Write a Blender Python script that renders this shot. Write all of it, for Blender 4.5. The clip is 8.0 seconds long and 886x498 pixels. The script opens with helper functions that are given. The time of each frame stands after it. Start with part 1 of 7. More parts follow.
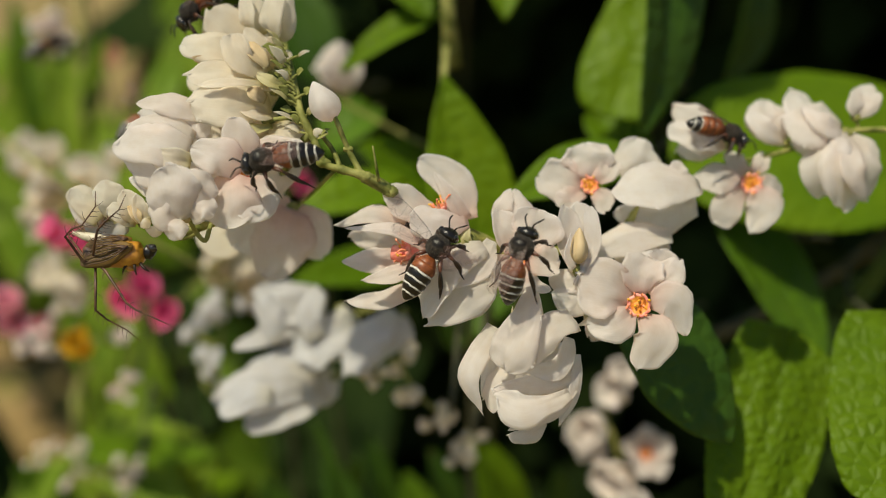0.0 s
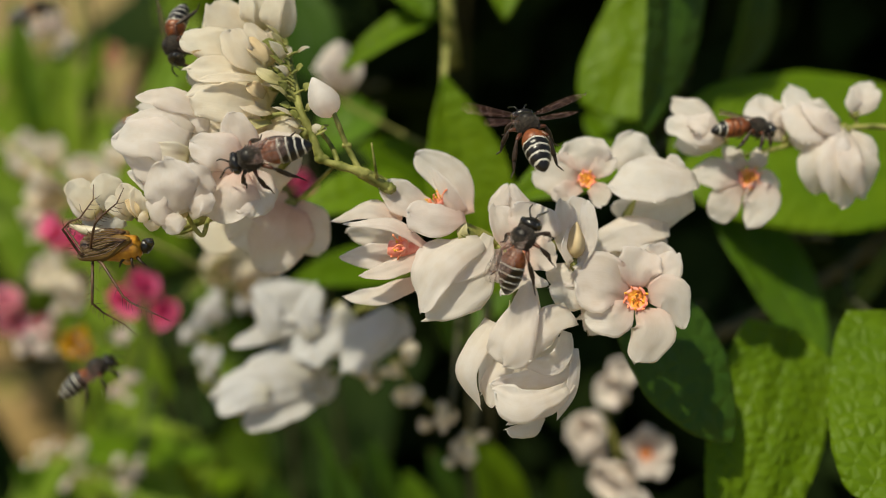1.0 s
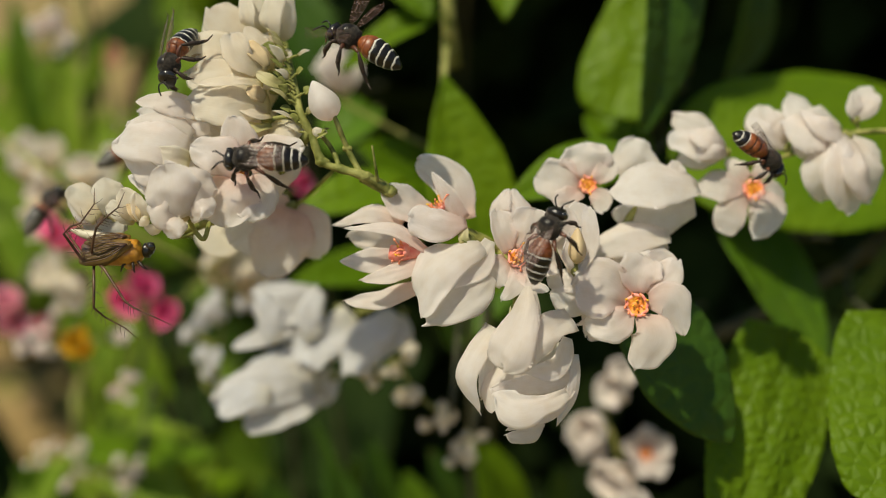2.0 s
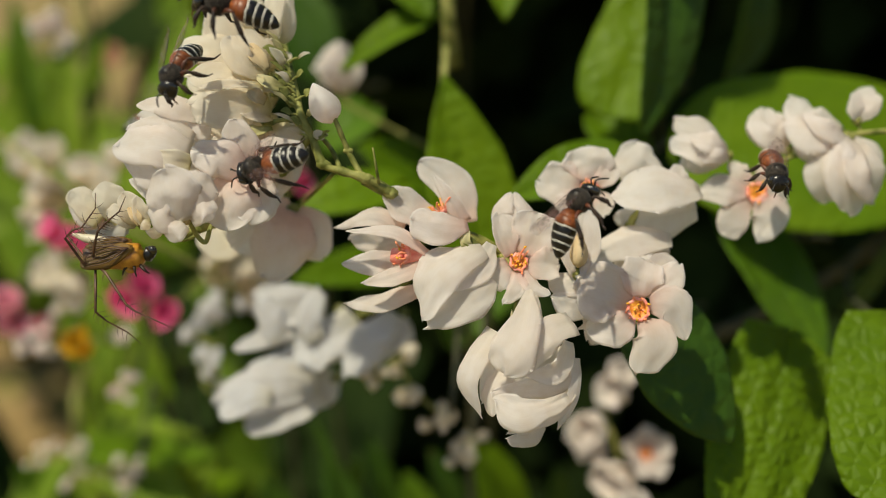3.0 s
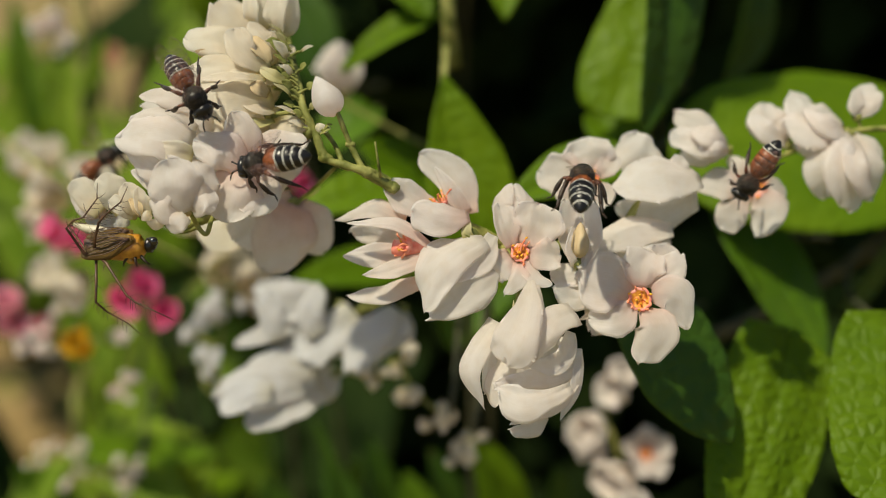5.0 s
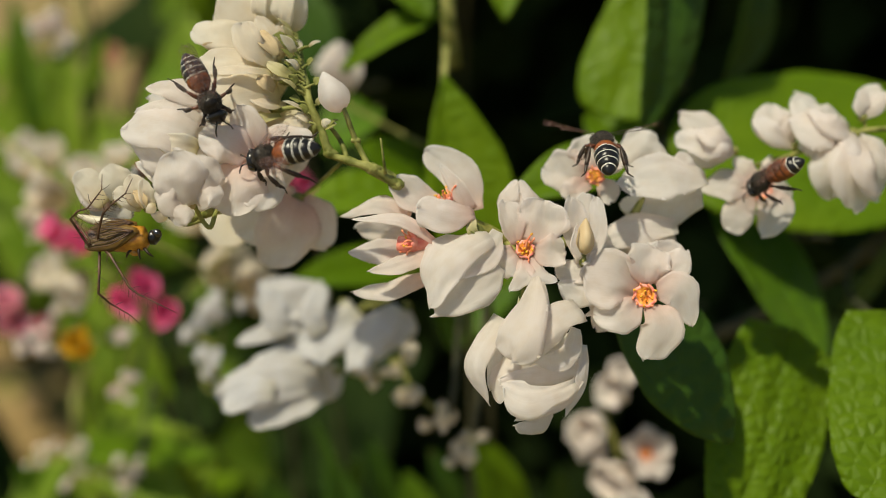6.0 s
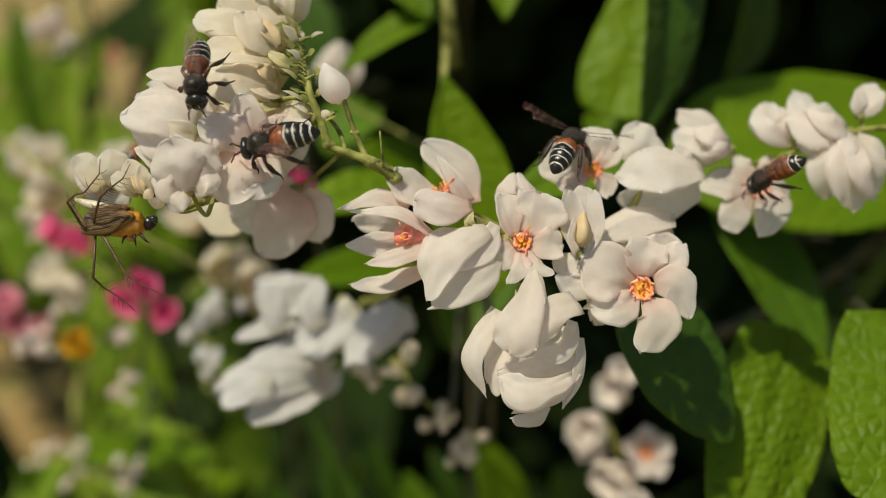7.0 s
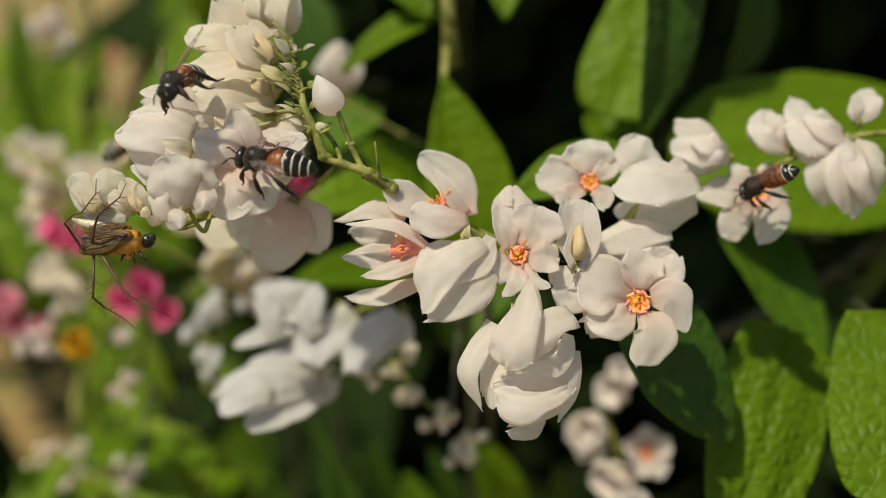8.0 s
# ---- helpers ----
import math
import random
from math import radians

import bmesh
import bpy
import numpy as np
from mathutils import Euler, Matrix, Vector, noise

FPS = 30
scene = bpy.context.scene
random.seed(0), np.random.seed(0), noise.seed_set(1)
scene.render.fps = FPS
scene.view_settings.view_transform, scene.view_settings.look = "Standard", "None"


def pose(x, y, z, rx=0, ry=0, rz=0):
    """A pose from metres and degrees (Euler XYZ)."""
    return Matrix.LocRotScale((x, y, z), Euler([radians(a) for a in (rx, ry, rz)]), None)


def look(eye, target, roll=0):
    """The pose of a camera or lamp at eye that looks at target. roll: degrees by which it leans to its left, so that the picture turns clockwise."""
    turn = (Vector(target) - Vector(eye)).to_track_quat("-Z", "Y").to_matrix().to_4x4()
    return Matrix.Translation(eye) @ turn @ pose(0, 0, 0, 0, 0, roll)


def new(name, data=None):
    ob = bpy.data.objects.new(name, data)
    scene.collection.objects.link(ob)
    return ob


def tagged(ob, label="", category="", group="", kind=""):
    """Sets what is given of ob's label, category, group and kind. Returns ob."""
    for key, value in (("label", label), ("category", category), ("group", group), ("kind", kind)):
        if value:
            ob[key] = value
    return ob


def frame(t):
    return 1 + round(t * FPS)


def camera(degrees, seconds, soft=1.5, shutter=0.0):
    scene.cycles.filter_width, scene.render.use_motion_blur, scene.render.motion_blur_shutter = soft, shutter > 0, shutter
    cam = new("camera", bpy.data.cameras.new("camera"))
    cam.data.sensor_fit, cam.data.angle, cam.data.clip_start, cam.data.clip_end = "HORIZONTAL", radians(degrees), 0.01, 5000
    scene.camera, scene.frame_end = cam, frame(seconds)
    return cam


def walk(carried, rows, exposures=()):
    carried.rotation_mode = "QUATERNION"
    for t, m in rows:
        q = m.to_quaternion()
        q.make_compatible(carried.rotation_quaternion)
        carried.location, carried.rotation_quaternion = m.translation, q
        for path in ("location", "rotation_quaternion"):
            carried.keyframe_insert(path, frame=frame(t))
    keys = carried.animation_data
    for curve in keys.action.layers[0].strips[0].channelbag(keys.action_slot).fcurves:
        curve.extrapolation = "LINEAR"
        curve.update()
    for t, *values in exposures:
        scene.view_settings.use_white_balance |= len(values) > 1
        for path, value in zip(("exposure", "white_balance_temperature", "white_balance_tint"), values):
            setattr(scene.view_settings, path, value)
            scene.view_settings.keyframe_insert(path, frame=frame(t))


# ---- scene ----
MM = 0.001
# downward tilt of the camera; RIGHT, UP and BACK follow its axes
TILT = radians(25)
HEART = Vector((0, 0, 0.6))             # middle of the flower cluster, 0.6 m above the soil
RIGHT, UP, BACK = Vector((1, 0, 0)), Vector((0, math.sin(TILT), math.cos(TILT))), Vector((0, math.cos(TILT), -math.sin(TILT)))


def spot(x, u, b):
    """A place on the camera's tilted axes round HEART: millimetres to the right, up and away."""
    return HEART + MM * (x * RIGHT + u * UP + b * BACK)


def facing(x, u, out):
    """A direction on the camera's tilted axes: to the right, up, and out towards the camera."""
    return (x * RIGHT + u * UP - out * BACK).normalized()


# ---- camera ----
cam = camera(49.7, 8.0, soft=1.0)
cam.data.dof.use_dof = True
cam.data.dof.focus_distance = 0.0875
cam.data.dof.aperture_fstop = 12.0
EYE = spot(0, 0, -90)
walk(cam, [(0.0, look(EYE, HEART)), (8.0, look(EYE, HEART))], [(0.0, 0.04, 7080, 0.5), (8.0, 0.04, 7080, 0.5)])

# ---- sky, sun, exposure ----
TO_SUN = Vector((-0.34, -0.22, 0.90)).normalized()
world = bpy.data.worlds.new("sky")
scene.world = world
world.use_nodes = True
sky = world.node_tree.nodes.new("ShaderNodeTexSky")
sky.sky_type, sky.sun_disc = "NISHITA", False
sky.sun_elevation = math.asin(TO_SUN.z)
sky.sun_rotation = math.atan2(TO_SUN.x, TO_SUN.y)
world.node_tree.links.new(sky.outputs[0], world.node_tree.nodes["Background"].inputs[0])
world.node_tree.nodes["Background"].inputs[1].default_value = 0.10
sun = new("sun", bpy.data.lights.new("sun", "SUN"))
sun.data.energy, sun.data.angle, sun.data.color = 4.6, radians(1.5), (1.0, 0.92, 0.79)
sun.matrix_world = look(HEART + TO_SUN * 5, HEART)


# ---- materials ----
def material(name, rough=0.5, metal=0.0):
    m = bpy.data.materials.new(name)
    m.use_nodes = True
    n, l = m.node_tree.nodes, m.node_tree.links
    b = n["Principled BSDF"]
    b.inputs["Roughness"].default_value = rough
    b.inputs["Metallic"].default_value = metal
    return m, n, l, b


def ramp(n, stops):
    r = n.new("ShaderNodeValToRGB")
    while len(r.color_ramp.elements) < len(stops):
        r.color_ramp.elements.new(0.5)
    for e, (p, c) in zip(r.color_ramp.elements, stops):
        e.position, e.color = p, (*c, 1)
    return r


def noise_tex(n, l, scale, detail=4, source=None, stretch=None):
    t = n.new("ShaderNodeTexNoise")
    t.inputs["Scale"].default_value, t.inputs["Detail"].default_value = scale, detail
    c = n.new("ShaderNodeTexCoord")
    out = c.outputs[source or "Object"]
    if stretch:
        mp = n.new("ShaderNodeMapping")
        mp.inputs["Scale"].default_value = stretch
        l.new(out, mp.inputs[0])
        out = mp.outputs[0]
    l.new(out, t.inputs["Vector"])
    return t


def mixed(n, l, a, b, fac, mode="MIX"):
    """A colour mix; a, b and fac are sockets or values."""
    m = n.new("ShaderNodeMix")
    m.data_type, m.blend_type = "RGBA", mode
    for sock, v in ((m.inputs[0], fac), (m.inputs[6], a), (m.inputs[7], b)):
        if isinstance(v, (int, float)):
            sock.default_value = v
        elif isinstance(v, tuple):
            sock.default_value = (*v, 1)
        else:
            l.new(v, sock)
    return m.outputs[2]


def bump(n, l, b, height, strength, distance):
    k = n.new("ShaderNodeBump")
    k.inputs["Strength"].default_value, k.inputs["Distance"].default_value = strength, distance
    l.new(height, k.inputs["Height"])
    l.new(k.outputs[0], b.inputs["Normal"])


def thin(m, n, l, b, colour, share):
    """Let some of the light pass through a petal or leaf."""
    t = n.new("ShaderNodeBsdfTranslucent")
    if isinstance(colour, tuple):
        t.inputs[0].default_value = (*colour, 1)
    else:
        l.new(colour, t.inputs[0])
    x = n.new("ShaderNodeMixShader")
    x.inputs[0].default_value = share
    l.new(b.outputs[0], x.inputs[1])
    l.new(t.outputs[0], x.inputs[2])
    l.new(x.outputs[0], n["Material Output"].inputs[0])


def along(n, l):
    """How far along its piece, from base to tip, a place lies."""
    uv = n.new("ShaderNodeUVMap")
    s = n.new("ShaderNodeSeparateXYZ")
    l.new(uv.outputs[0], s.inputs[0])
    return s.outputs[1], s.outputs[0]


def petal_material(name, base, body, tip, share=0.6, rough=0.55, reach=0.26):
    m, n, l, b = material(name, rough)
    v, _ = along(n, l)
    r = ramp(n, [(0.0, base), (0.4 * reach, tuple(0.5 * q + 0.5 * p for p, q in zip(base, body))), (reach, body), (1.0, tip)])
    l.new(v, r.inputs[0])
    g = noise_tex(n, l, 5, 5, "UV", (9, 1.2, 1))
    vein = ramp(n, [(0.35, (0.96, 0.955, 0.945)), (0.65, (1, 1, 1))])
    l.new(g.outputs[0], vein.inputs[0])
    col = mixed(n, l, r.outputs[0], vein.outputs[0], 0.8, "MULTIPLY")
    spots = noise_tex(n, l, 900, 3)
    sr = ramp(n, [(0.30, (0.94, 0.91, 0.87)), (0.55, (1, 1, 1))])
    l.new(spots.outputs[0], sr.inputs[0])
    col = mixed(n, l, col, sr.outputs[0], 0.6, "MULTIPLY")
    info = n.new("ShaderNodeObjectInfo")
    shade = ramp(n, [(0.0, (0.97, 0.95, 0.93)), (0.5, (1, 0.99, 0.98)), (1.0, (1, 1, 1))])
    l.new(info.outputs["Random"], shade.inputs[0])
    col = mixed(n, l, col, shade.outputs[0], 1.0, "MULTIPLY")
    l.new(col, b.inputs["Base Color"])
    b.inputs["Specular IOR Level"].default_value = 0.3
    bump(n, l, b, g.outputs[0], 0.4, 0.00012)
    thin(m, n, l, b, col, share)
    return m


def leaf_material(name, dark, light, share=0.3, rough=0.5, vein_size=1.0, gloss=0.3, relief=0.0006):
    m, n, l, b = material(name, rough)
    g = noise_tex(n, l, 90, 4)
    r = ramp(n, [(0.3, dark), (0.7, light)])
    l.new(g.outputs[0], r.inputs[0])
    cells = n.new("ShaderNodeTexVoronoi")
    cells.feature = "DISTANCE_TO_EDGE"
    cells.inputs["Scale"].default_value = 420 * vein_size
    c = n.new("ShaderNodeTexCoord")
    l.new(c.outputs["Object"], cells.inputs["Vector"])
    net = ramp(n, [(0.0, (1.12, 1.1, 0.9)), (0.12, (1, 1, 1)), (1.0, (0.95, 0.97, 0.95))])
    l.new(cells.outputs["Distance"], net.inputs[0])
    col = mixed(n, l, r.outputs[0], net.outputs[0], 0.7, "MULTIPLY")
    info = n.new("ShaderNodeObjectInfo")
    shade = ramp(n, [(0.0, (0.75, 0.82, 0.7)), (1.0, (1.15, 1.1, 1.0))])
    l.new(info.outputs["Random"], shade.inputs[0])
    col = mixed(n, l, col, shade.outputs[0], 0.8, "MULTIPLY")
    l.new(col, b.inputs["Base Color"])
    b.inputs["Specular IOR Level"].default_value = gloss
    bump(n, l, b, cells.outputs["Distance"], 0.8, relief)
    through_col = mixed(n, l, col, (1.3, 1.25, 0.4), 0.6, "MULTIPLY")
    thin(m, n, l, b, through_col, share)
    return m


def plain_material(name, a, b_col, scale, rough, bump_by=0.0, metal=0.0, coat=0.0, sheen=0.0, gloss=0.5):
    m, n, l, b = material(name, rough, metal)
    g = noise_tex(n, l, scale, 5)
    r = ramp(n, [(0.35, a), (0.65, b_col)])
    l.new(g.outputs[0], r.inputs[0])
    l.new(r.outputs[0], b.inputs["Base Color"])
    if bump_by:
        bump(n, l, b, g.outputs[0], 0.6, bump_by)
    b.inputs["Coat Weight"].default_value = coat
    b.inputs["Sheen Weight"].default_value = sheen
    b.inputs["Specular IOR Level"].default_value = gloss
    return m


PETAL = petal_material("white petal", (0.93, 0.76, 0.71), (0.94, 0.89, 0.87), (0.95, 0.925, 0.92), 0.72, reach=0.38)
OUTER = petal_material("white outer petal", (0.93, 0.89, 0.84), (0.94, 0.90, 0.88), (0.95, 0.925, 0.92), 0.72)
CREAM = petal_material("cream petal", (0.74, 0.68, 0.42), (0.93, 0.88, 0.785), (0.945, 0.92, 0.875), 0.72)
# White petal made dimmer and bluer: its shade is part of the colour.
PETAL_SHADED = petal_material("white petal with shade in its colour", (0.78, 0.76, 0.68), (0.80, 0.80, 0.82), (0.84, 0.845, 0.87), 0.66)
PINK = petal_material("pink petal", (0.80, 0.12, 0.36), (0.93, 0.20, 0.50), (0.95, 0.40, 0.64), 0.66)
BUFF = petal_material("buff pod and petal shadow", (0.50, 0.40, 0.20), (0.66, 0.52, 0.32), (0.60, 0.46, 0.28), 0.2)
CORAL = plain_material("coral nectary", (0.80, 0.19, 0.14), (0.86, 0.36, 0.28), 1500, 0.45, 0.0001)
CORAL_PALE = plain_material("coral filament", (0.80, 0.20, 0.09), (0.84, 0.36, 0.20), 1500, 0.5)
ANTHER = plain_material("yellow anther", (0.80, 0.48, 0.03), (0.72, 0.30, 0.015), 3000, 0.6)
HEART_ORANGE = plain_material("orange flower heart", (0.62, 0.15, 0.02), (0.80, 0.36, 0.05), 2600, 0.5, 0.00015)
STEM = plain_material("olive green stem", (0.10, 0.115, 0.022), (0.30, 0.29, 0.09), 700, 0.6, 0.0004, gloss=0.2)
STEM_DARK = plain_material("darker stem", (0.035, 0.04, 0.018), (0.07, 0.065, 0.03), 300, 0.7, 0.0002)
BRACT = petal_material("olive green bract", (0.40, 0.39, 0.12), (0.62, 0.58, 0.29), (0.82, 0.77, 0.56), 0.5)
PINK_PALE = petal_material("pale pink petal", (0.85, 0.28, 0.42), (0.92, 0.44, 0.58), (0.94, 0.60, 0.70))
LEAF = leaf_material("fresh leaf", (0.115, 0.216, 0.006), (0.170, 0.275, 0.010), 0.5, gloss=0.22)
LEAF_PUCKER = leaf_material("puckered leaf", (0.115, 0.21, 0.006), (0.165, 0.265, 0.010), 0.5, 0.5, 1.6, 0.22, 0.0009)
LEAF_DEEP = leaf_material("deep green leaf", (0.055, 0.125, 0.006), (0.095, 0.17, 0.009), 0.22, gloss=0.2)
# Darkened copy of the vine leaf; the shade on it is in the colour.
LEAF_SHADED = leaf_material("leaf darkened as in shade", (0.026, 0.066, 0.005), (0.050, 0.100, 0.008), 0.15, gloss=0.2)
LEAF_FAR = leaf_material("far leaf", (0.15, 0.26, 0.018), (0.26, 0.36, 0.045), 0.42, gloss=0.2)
# Near-black leaf: the deep shade of the hollow is put into its colour.
THICKET = leaf_material("thicket leaf darkened for shade", (0.009, 0.019, 0.005), (0.018, 0.03, 0.008), 0.03, 0.9, 1.0, 0.05)


# ---- mesh helpers ----
HOME = {}


def thing(name, where, label, category, group="", kind=""):
    ob = new(name)
    ob.empty_display_size = 0.005
    ob.matrix_basis = Matrix.Translation(where)
    HOME[ob] = ob.matrix_basis.copy()
    return tagged(ob, label, category, group, kind)


def part(name, bm, mats, parent, label="", m=None, smooth=True):
    """Links a bmesh as one mesh object under a thing or a part, at the pose m in the world."""
    me = bpy.data.meshes.new(name)
    bm.to_mesh(me)
    bm.free()
    for mt in (mats if isinstance(mats, (list, tuple)) else [mats]):
        me.materials.append(mt)
    if smooth:
        me.polygons.foreach_set("use_smooth", [True] * len(me.polygons))
    ob = new(name, me)
    m = m or Matrix()
    HOME[ob] = m
    if parent:
        ob.parent = parent
        ob.matrix_basis = HOME[parent].inverted() @ m
    else:
        ob.matrix_basis = m
    if label:
        tagged(ob, label)
    return ob


def axes(where, y, z):
    """A pose at a place with its y along a direction and its z as near another as it can be."""
    y = y.normalized()
    x = y.cross(z)
    if x.length < 1e-5:
        x = y.orthogonal()
    x.normalize()
    z = x.cross(y)
    return Matrix.Translation(where) @ Matrix((x, y, z)).transposed().to_4x4()


def shell(surface, nu, nv, thick):
    """A closed sheet with rounded rim: surface(u, s) for u from 0 to 1 along and s from -1 to 1 across."""
    bm = bmesh.new()
    uv = bm.loops.layers.uv.new("UVMap")
    rows, back = [], []
    pts = [[surface(i / nu, 2 * j / nv - 1) for j in range(nv + 1)] for i in range(nu + 1)]
    for side, store in ((1, rows), (-1, back)):
        for i in range(nu + 1):
            line = []
            for j in range(nv + 1):
                p = pts[i][j]
                a = pts[min(i + 1, nu)][j] - pts[max(i - 1, 0)][j]
                c = pts[i][min(j + 1, nv)] - pts[i][max(j - 1, 0)]
                nrm = c.cross(a)
                nrm = nrm.normalized() if nrm.length > 1e-12 else Vector((0, 0, 1))
                edge = 0.25 if j in (0, nv) or i == nu else 1.0
                line.append(bm.verts.new(p + nrm * side * thick * 0.5 * edge))
            store.append(line)

    def quad(a, b, c, d, params):
        try:
            f = bm.faces.new((a, b, c, d))
        except ValueError:
            return
        for lp, (u, s) in zip(f.loops, params):
            lp[uv].uv = (s * 0.5 + 0.5, u)

    for i in range(nu):
        for j in range(nv):
            pr = [(i / nu, 2 * j / nv - 1), (i / nu, 2 * (j + 1) / nv - 1), ((i + 1) / nu, 2 * (j + 1) / nv - 1), ((i + 1) / nu, 2 * j / nv - 1)]
            quad(rows[i][j], rows[i][j + 1], rows[i + 1][j + 1], rows[i + 1][j], pr)
            quad(back[i + 1][j], back[i + 1][j + 1], back[i][j + 1], back[i][j], [pr[3], pr[2], pr[1], pr[0]])
    for i in range(nu):
        for j, s in ((0, -1), (nv, 1)):
            quad(rows[i][j], rows[i + 1][j], back[i + 1][j], back[i][j], [(i / nu, s), ((i + 1) / nu, s), ((i + 1) / nu, s), (i / nu, s)])
    for j in range(nv):
        for i in (0, nu):
            s = 2 * j / nv - 1
            quad(rows[i][j], rows[i][j + 1], back[i][j + 1], back[i][j], [(i / nu, s)] * 4)
    bmesh.ops.recalc_face_normals(bm, faces=bm.faces)
    return bm


def smooth_line(points, steps):
    """A Catmull-Rom line through points."""
    p = [points[0] * 2 - points[1], *points, points[-1] * 2 - points[-2]]
    out = []
    for i in range(1, len(p) - 2):
        for k in range(steps):
            t = k / steps
            out.append(0.5 * (2 * p[i] + (p[i + 1] - p[i - 1]) * t + (2 * p[i - 1] - 5 * p[i] + 4 * p[i + 1] - p[i + 2]) * t * t
                              + (3 * p[i] - p[i - 1] - 3 * p[i + 1] + p[i + 2]) * t ** 3))
    return out + [p[-2]]


def tube(points, radii, steps=4, sides=8, lump=0.0, bm=None, mat=0):
    """A tapering round stalk along points, in metres."""
    bm = bm or bmesh.new()
    line = smooth_line(points, steps)
    rr = np.interp(np.linspace(0, 1, len(line)), np.linspace(0, 1, len(radii)), radii)
    rings = []
    prev = None
    for i, p in enumerate(line):
        d = (line[min(i + 1, len(line) - 1)] - line[max(i - 1, 0)])
        d = d.normalized() if d.length > 1e-12 else Vector((0, 0, 1))
        if prev is None:
            x = d.orthogonal().normalized()
        else:
            x = (prev - d * prev.dot(d))
            x = x.normalized() if x.length > 1e-9 else d.orthogonal().normalized()
        prev = x
        y = d.cross(x)
        r = float(rr[i]) * (1 + lump * noise.noise(p * 900))
        rings.append([bm.verts.new(p + r * (math.cos(a) * x + math.sin(a) * y)) for a in (2 * math.pi * q / sides for q in range(sides))])
    for a, b in zip(rings, rings[1:]):
        for q in range(sides):
            bm.faces.new((a[q], a[(q + 1) % sides], b[(q + 1) % sides], b[q])).material_index = mat
    bm.faces.new(rings[0][::-1]).material_index = mat
    bm.faces.new(rings[-1]).material_index = mat
    return bm


def lathe(profile, sides=20, flat=1.0, bm=None, mats=None):
    """A round body along x through (x, radius[, drop]) in metres; flat squashes its height."""
    bm = bm or bmesh.new()
    rings = []
    for x, r, *drop in profile:
        dz = drop[0] if drop else 0
        rings.append([bm.verts.new((x, r * math.cos(a), dz + flat * r * math.sin(a))) for a in (2 * math.pi * q / sides for q in range(sides))])
    for i, (a, b) in enumerate(zip(rings, rings[1:])):
        for q in range(sides):
            f = bm.faces.new((a[q], a[(q + 1) % sides], b[(q + 1) % sides], b[q]))
            f.material_index = mats[i] if mats else 0
    bm.faces.new(rings[0][::-1])
    bm.faces.new(rings[-1]).material_index = mats[-1] if mats else 0
    bmesh.ops.recalc_face_normals(bm, faces=bm.faces)
    return bm


# ---- plant parts ----
def petal(parent, base, tip, width, face, cup=0.22, bow=0.12, curl=0.0, blunt=0.5, mat=None, name="petal", nu=16, nv=12, ruffle=0.13, skew=0.0, waist=0.62, bend=0.0, twist=0.0):
    """A petal from base to tip, width in millimetres, hollow towards face, with an uneven, wavy rim.
    bend bows its midline sideways, twist turns its face along its length."""
    length, w = (tip - base).length, width * MM
    blunt *= random.uniform(0.88, 1.18)
    k, peak = random.random() * 50, waist / (waist + blunt)
    top = peak ** waist * (1 - peak) ** blunt

    def surface(u, s):
        u = 1 - (1 - u) ** 1.6
        f = max((u ** waist * (1 - u) ** blunt) / top, 0.2 * (1 - u) + 0.02)
        q = s * f
        n1 = noise.noise(Vector((u * 2.0 + k, q * 1.3, k)))
        n2 = noise.noise(Vector((u * 4.2 + k, q * 2.6, 3 + k)))
        n3 = noise.noise(Vector((u * 7.5 + k, q * 4.0, 7 + k)))
        rim = noise.noise(Vector((u * 3.0, (1 if s > 0 else -1) * 2.0, k))) + 0.4 * noise.noise(Vector((u * 8.0, (1 if s > 0 else -1) * 2.0, k + 9)))
        x = q * w * 0.5 * (1 + 0.36 * rim * abs(s) + 0.06 * n2)
        y = length * u * (1 + 0.16 * noise.noise(Vector((q * 2.0, k, 1))) * u)
        z = cup * w * q * s + ruffle * w * (n1 * (0.3 + q * s) + 0.6 * n2 * q * q * u + 0.22 * n3 * abs(q) * u)
        z -= 0.018 * w * math.exp(-(s / 0.12) ** 2) * min(1, 3 * f)
        a = twist * (u - 0.4)
        x, z = x * math.cos(a) - z * math.sin(a), x * math.sin(a) + z * math.cos(a)
        x += skew * w * u * u + bend * length * 4 * u * (1 - u)
        z += bow * length * (u * u - u) + curl * length * max(0, u - 0.5) ** 2 * 3
        return Vector((x, y, z))

    return part(name, shell(surface, nu, nv, 0.00012), mat or PETAL, parent, m=axes(base, tip - base, face))


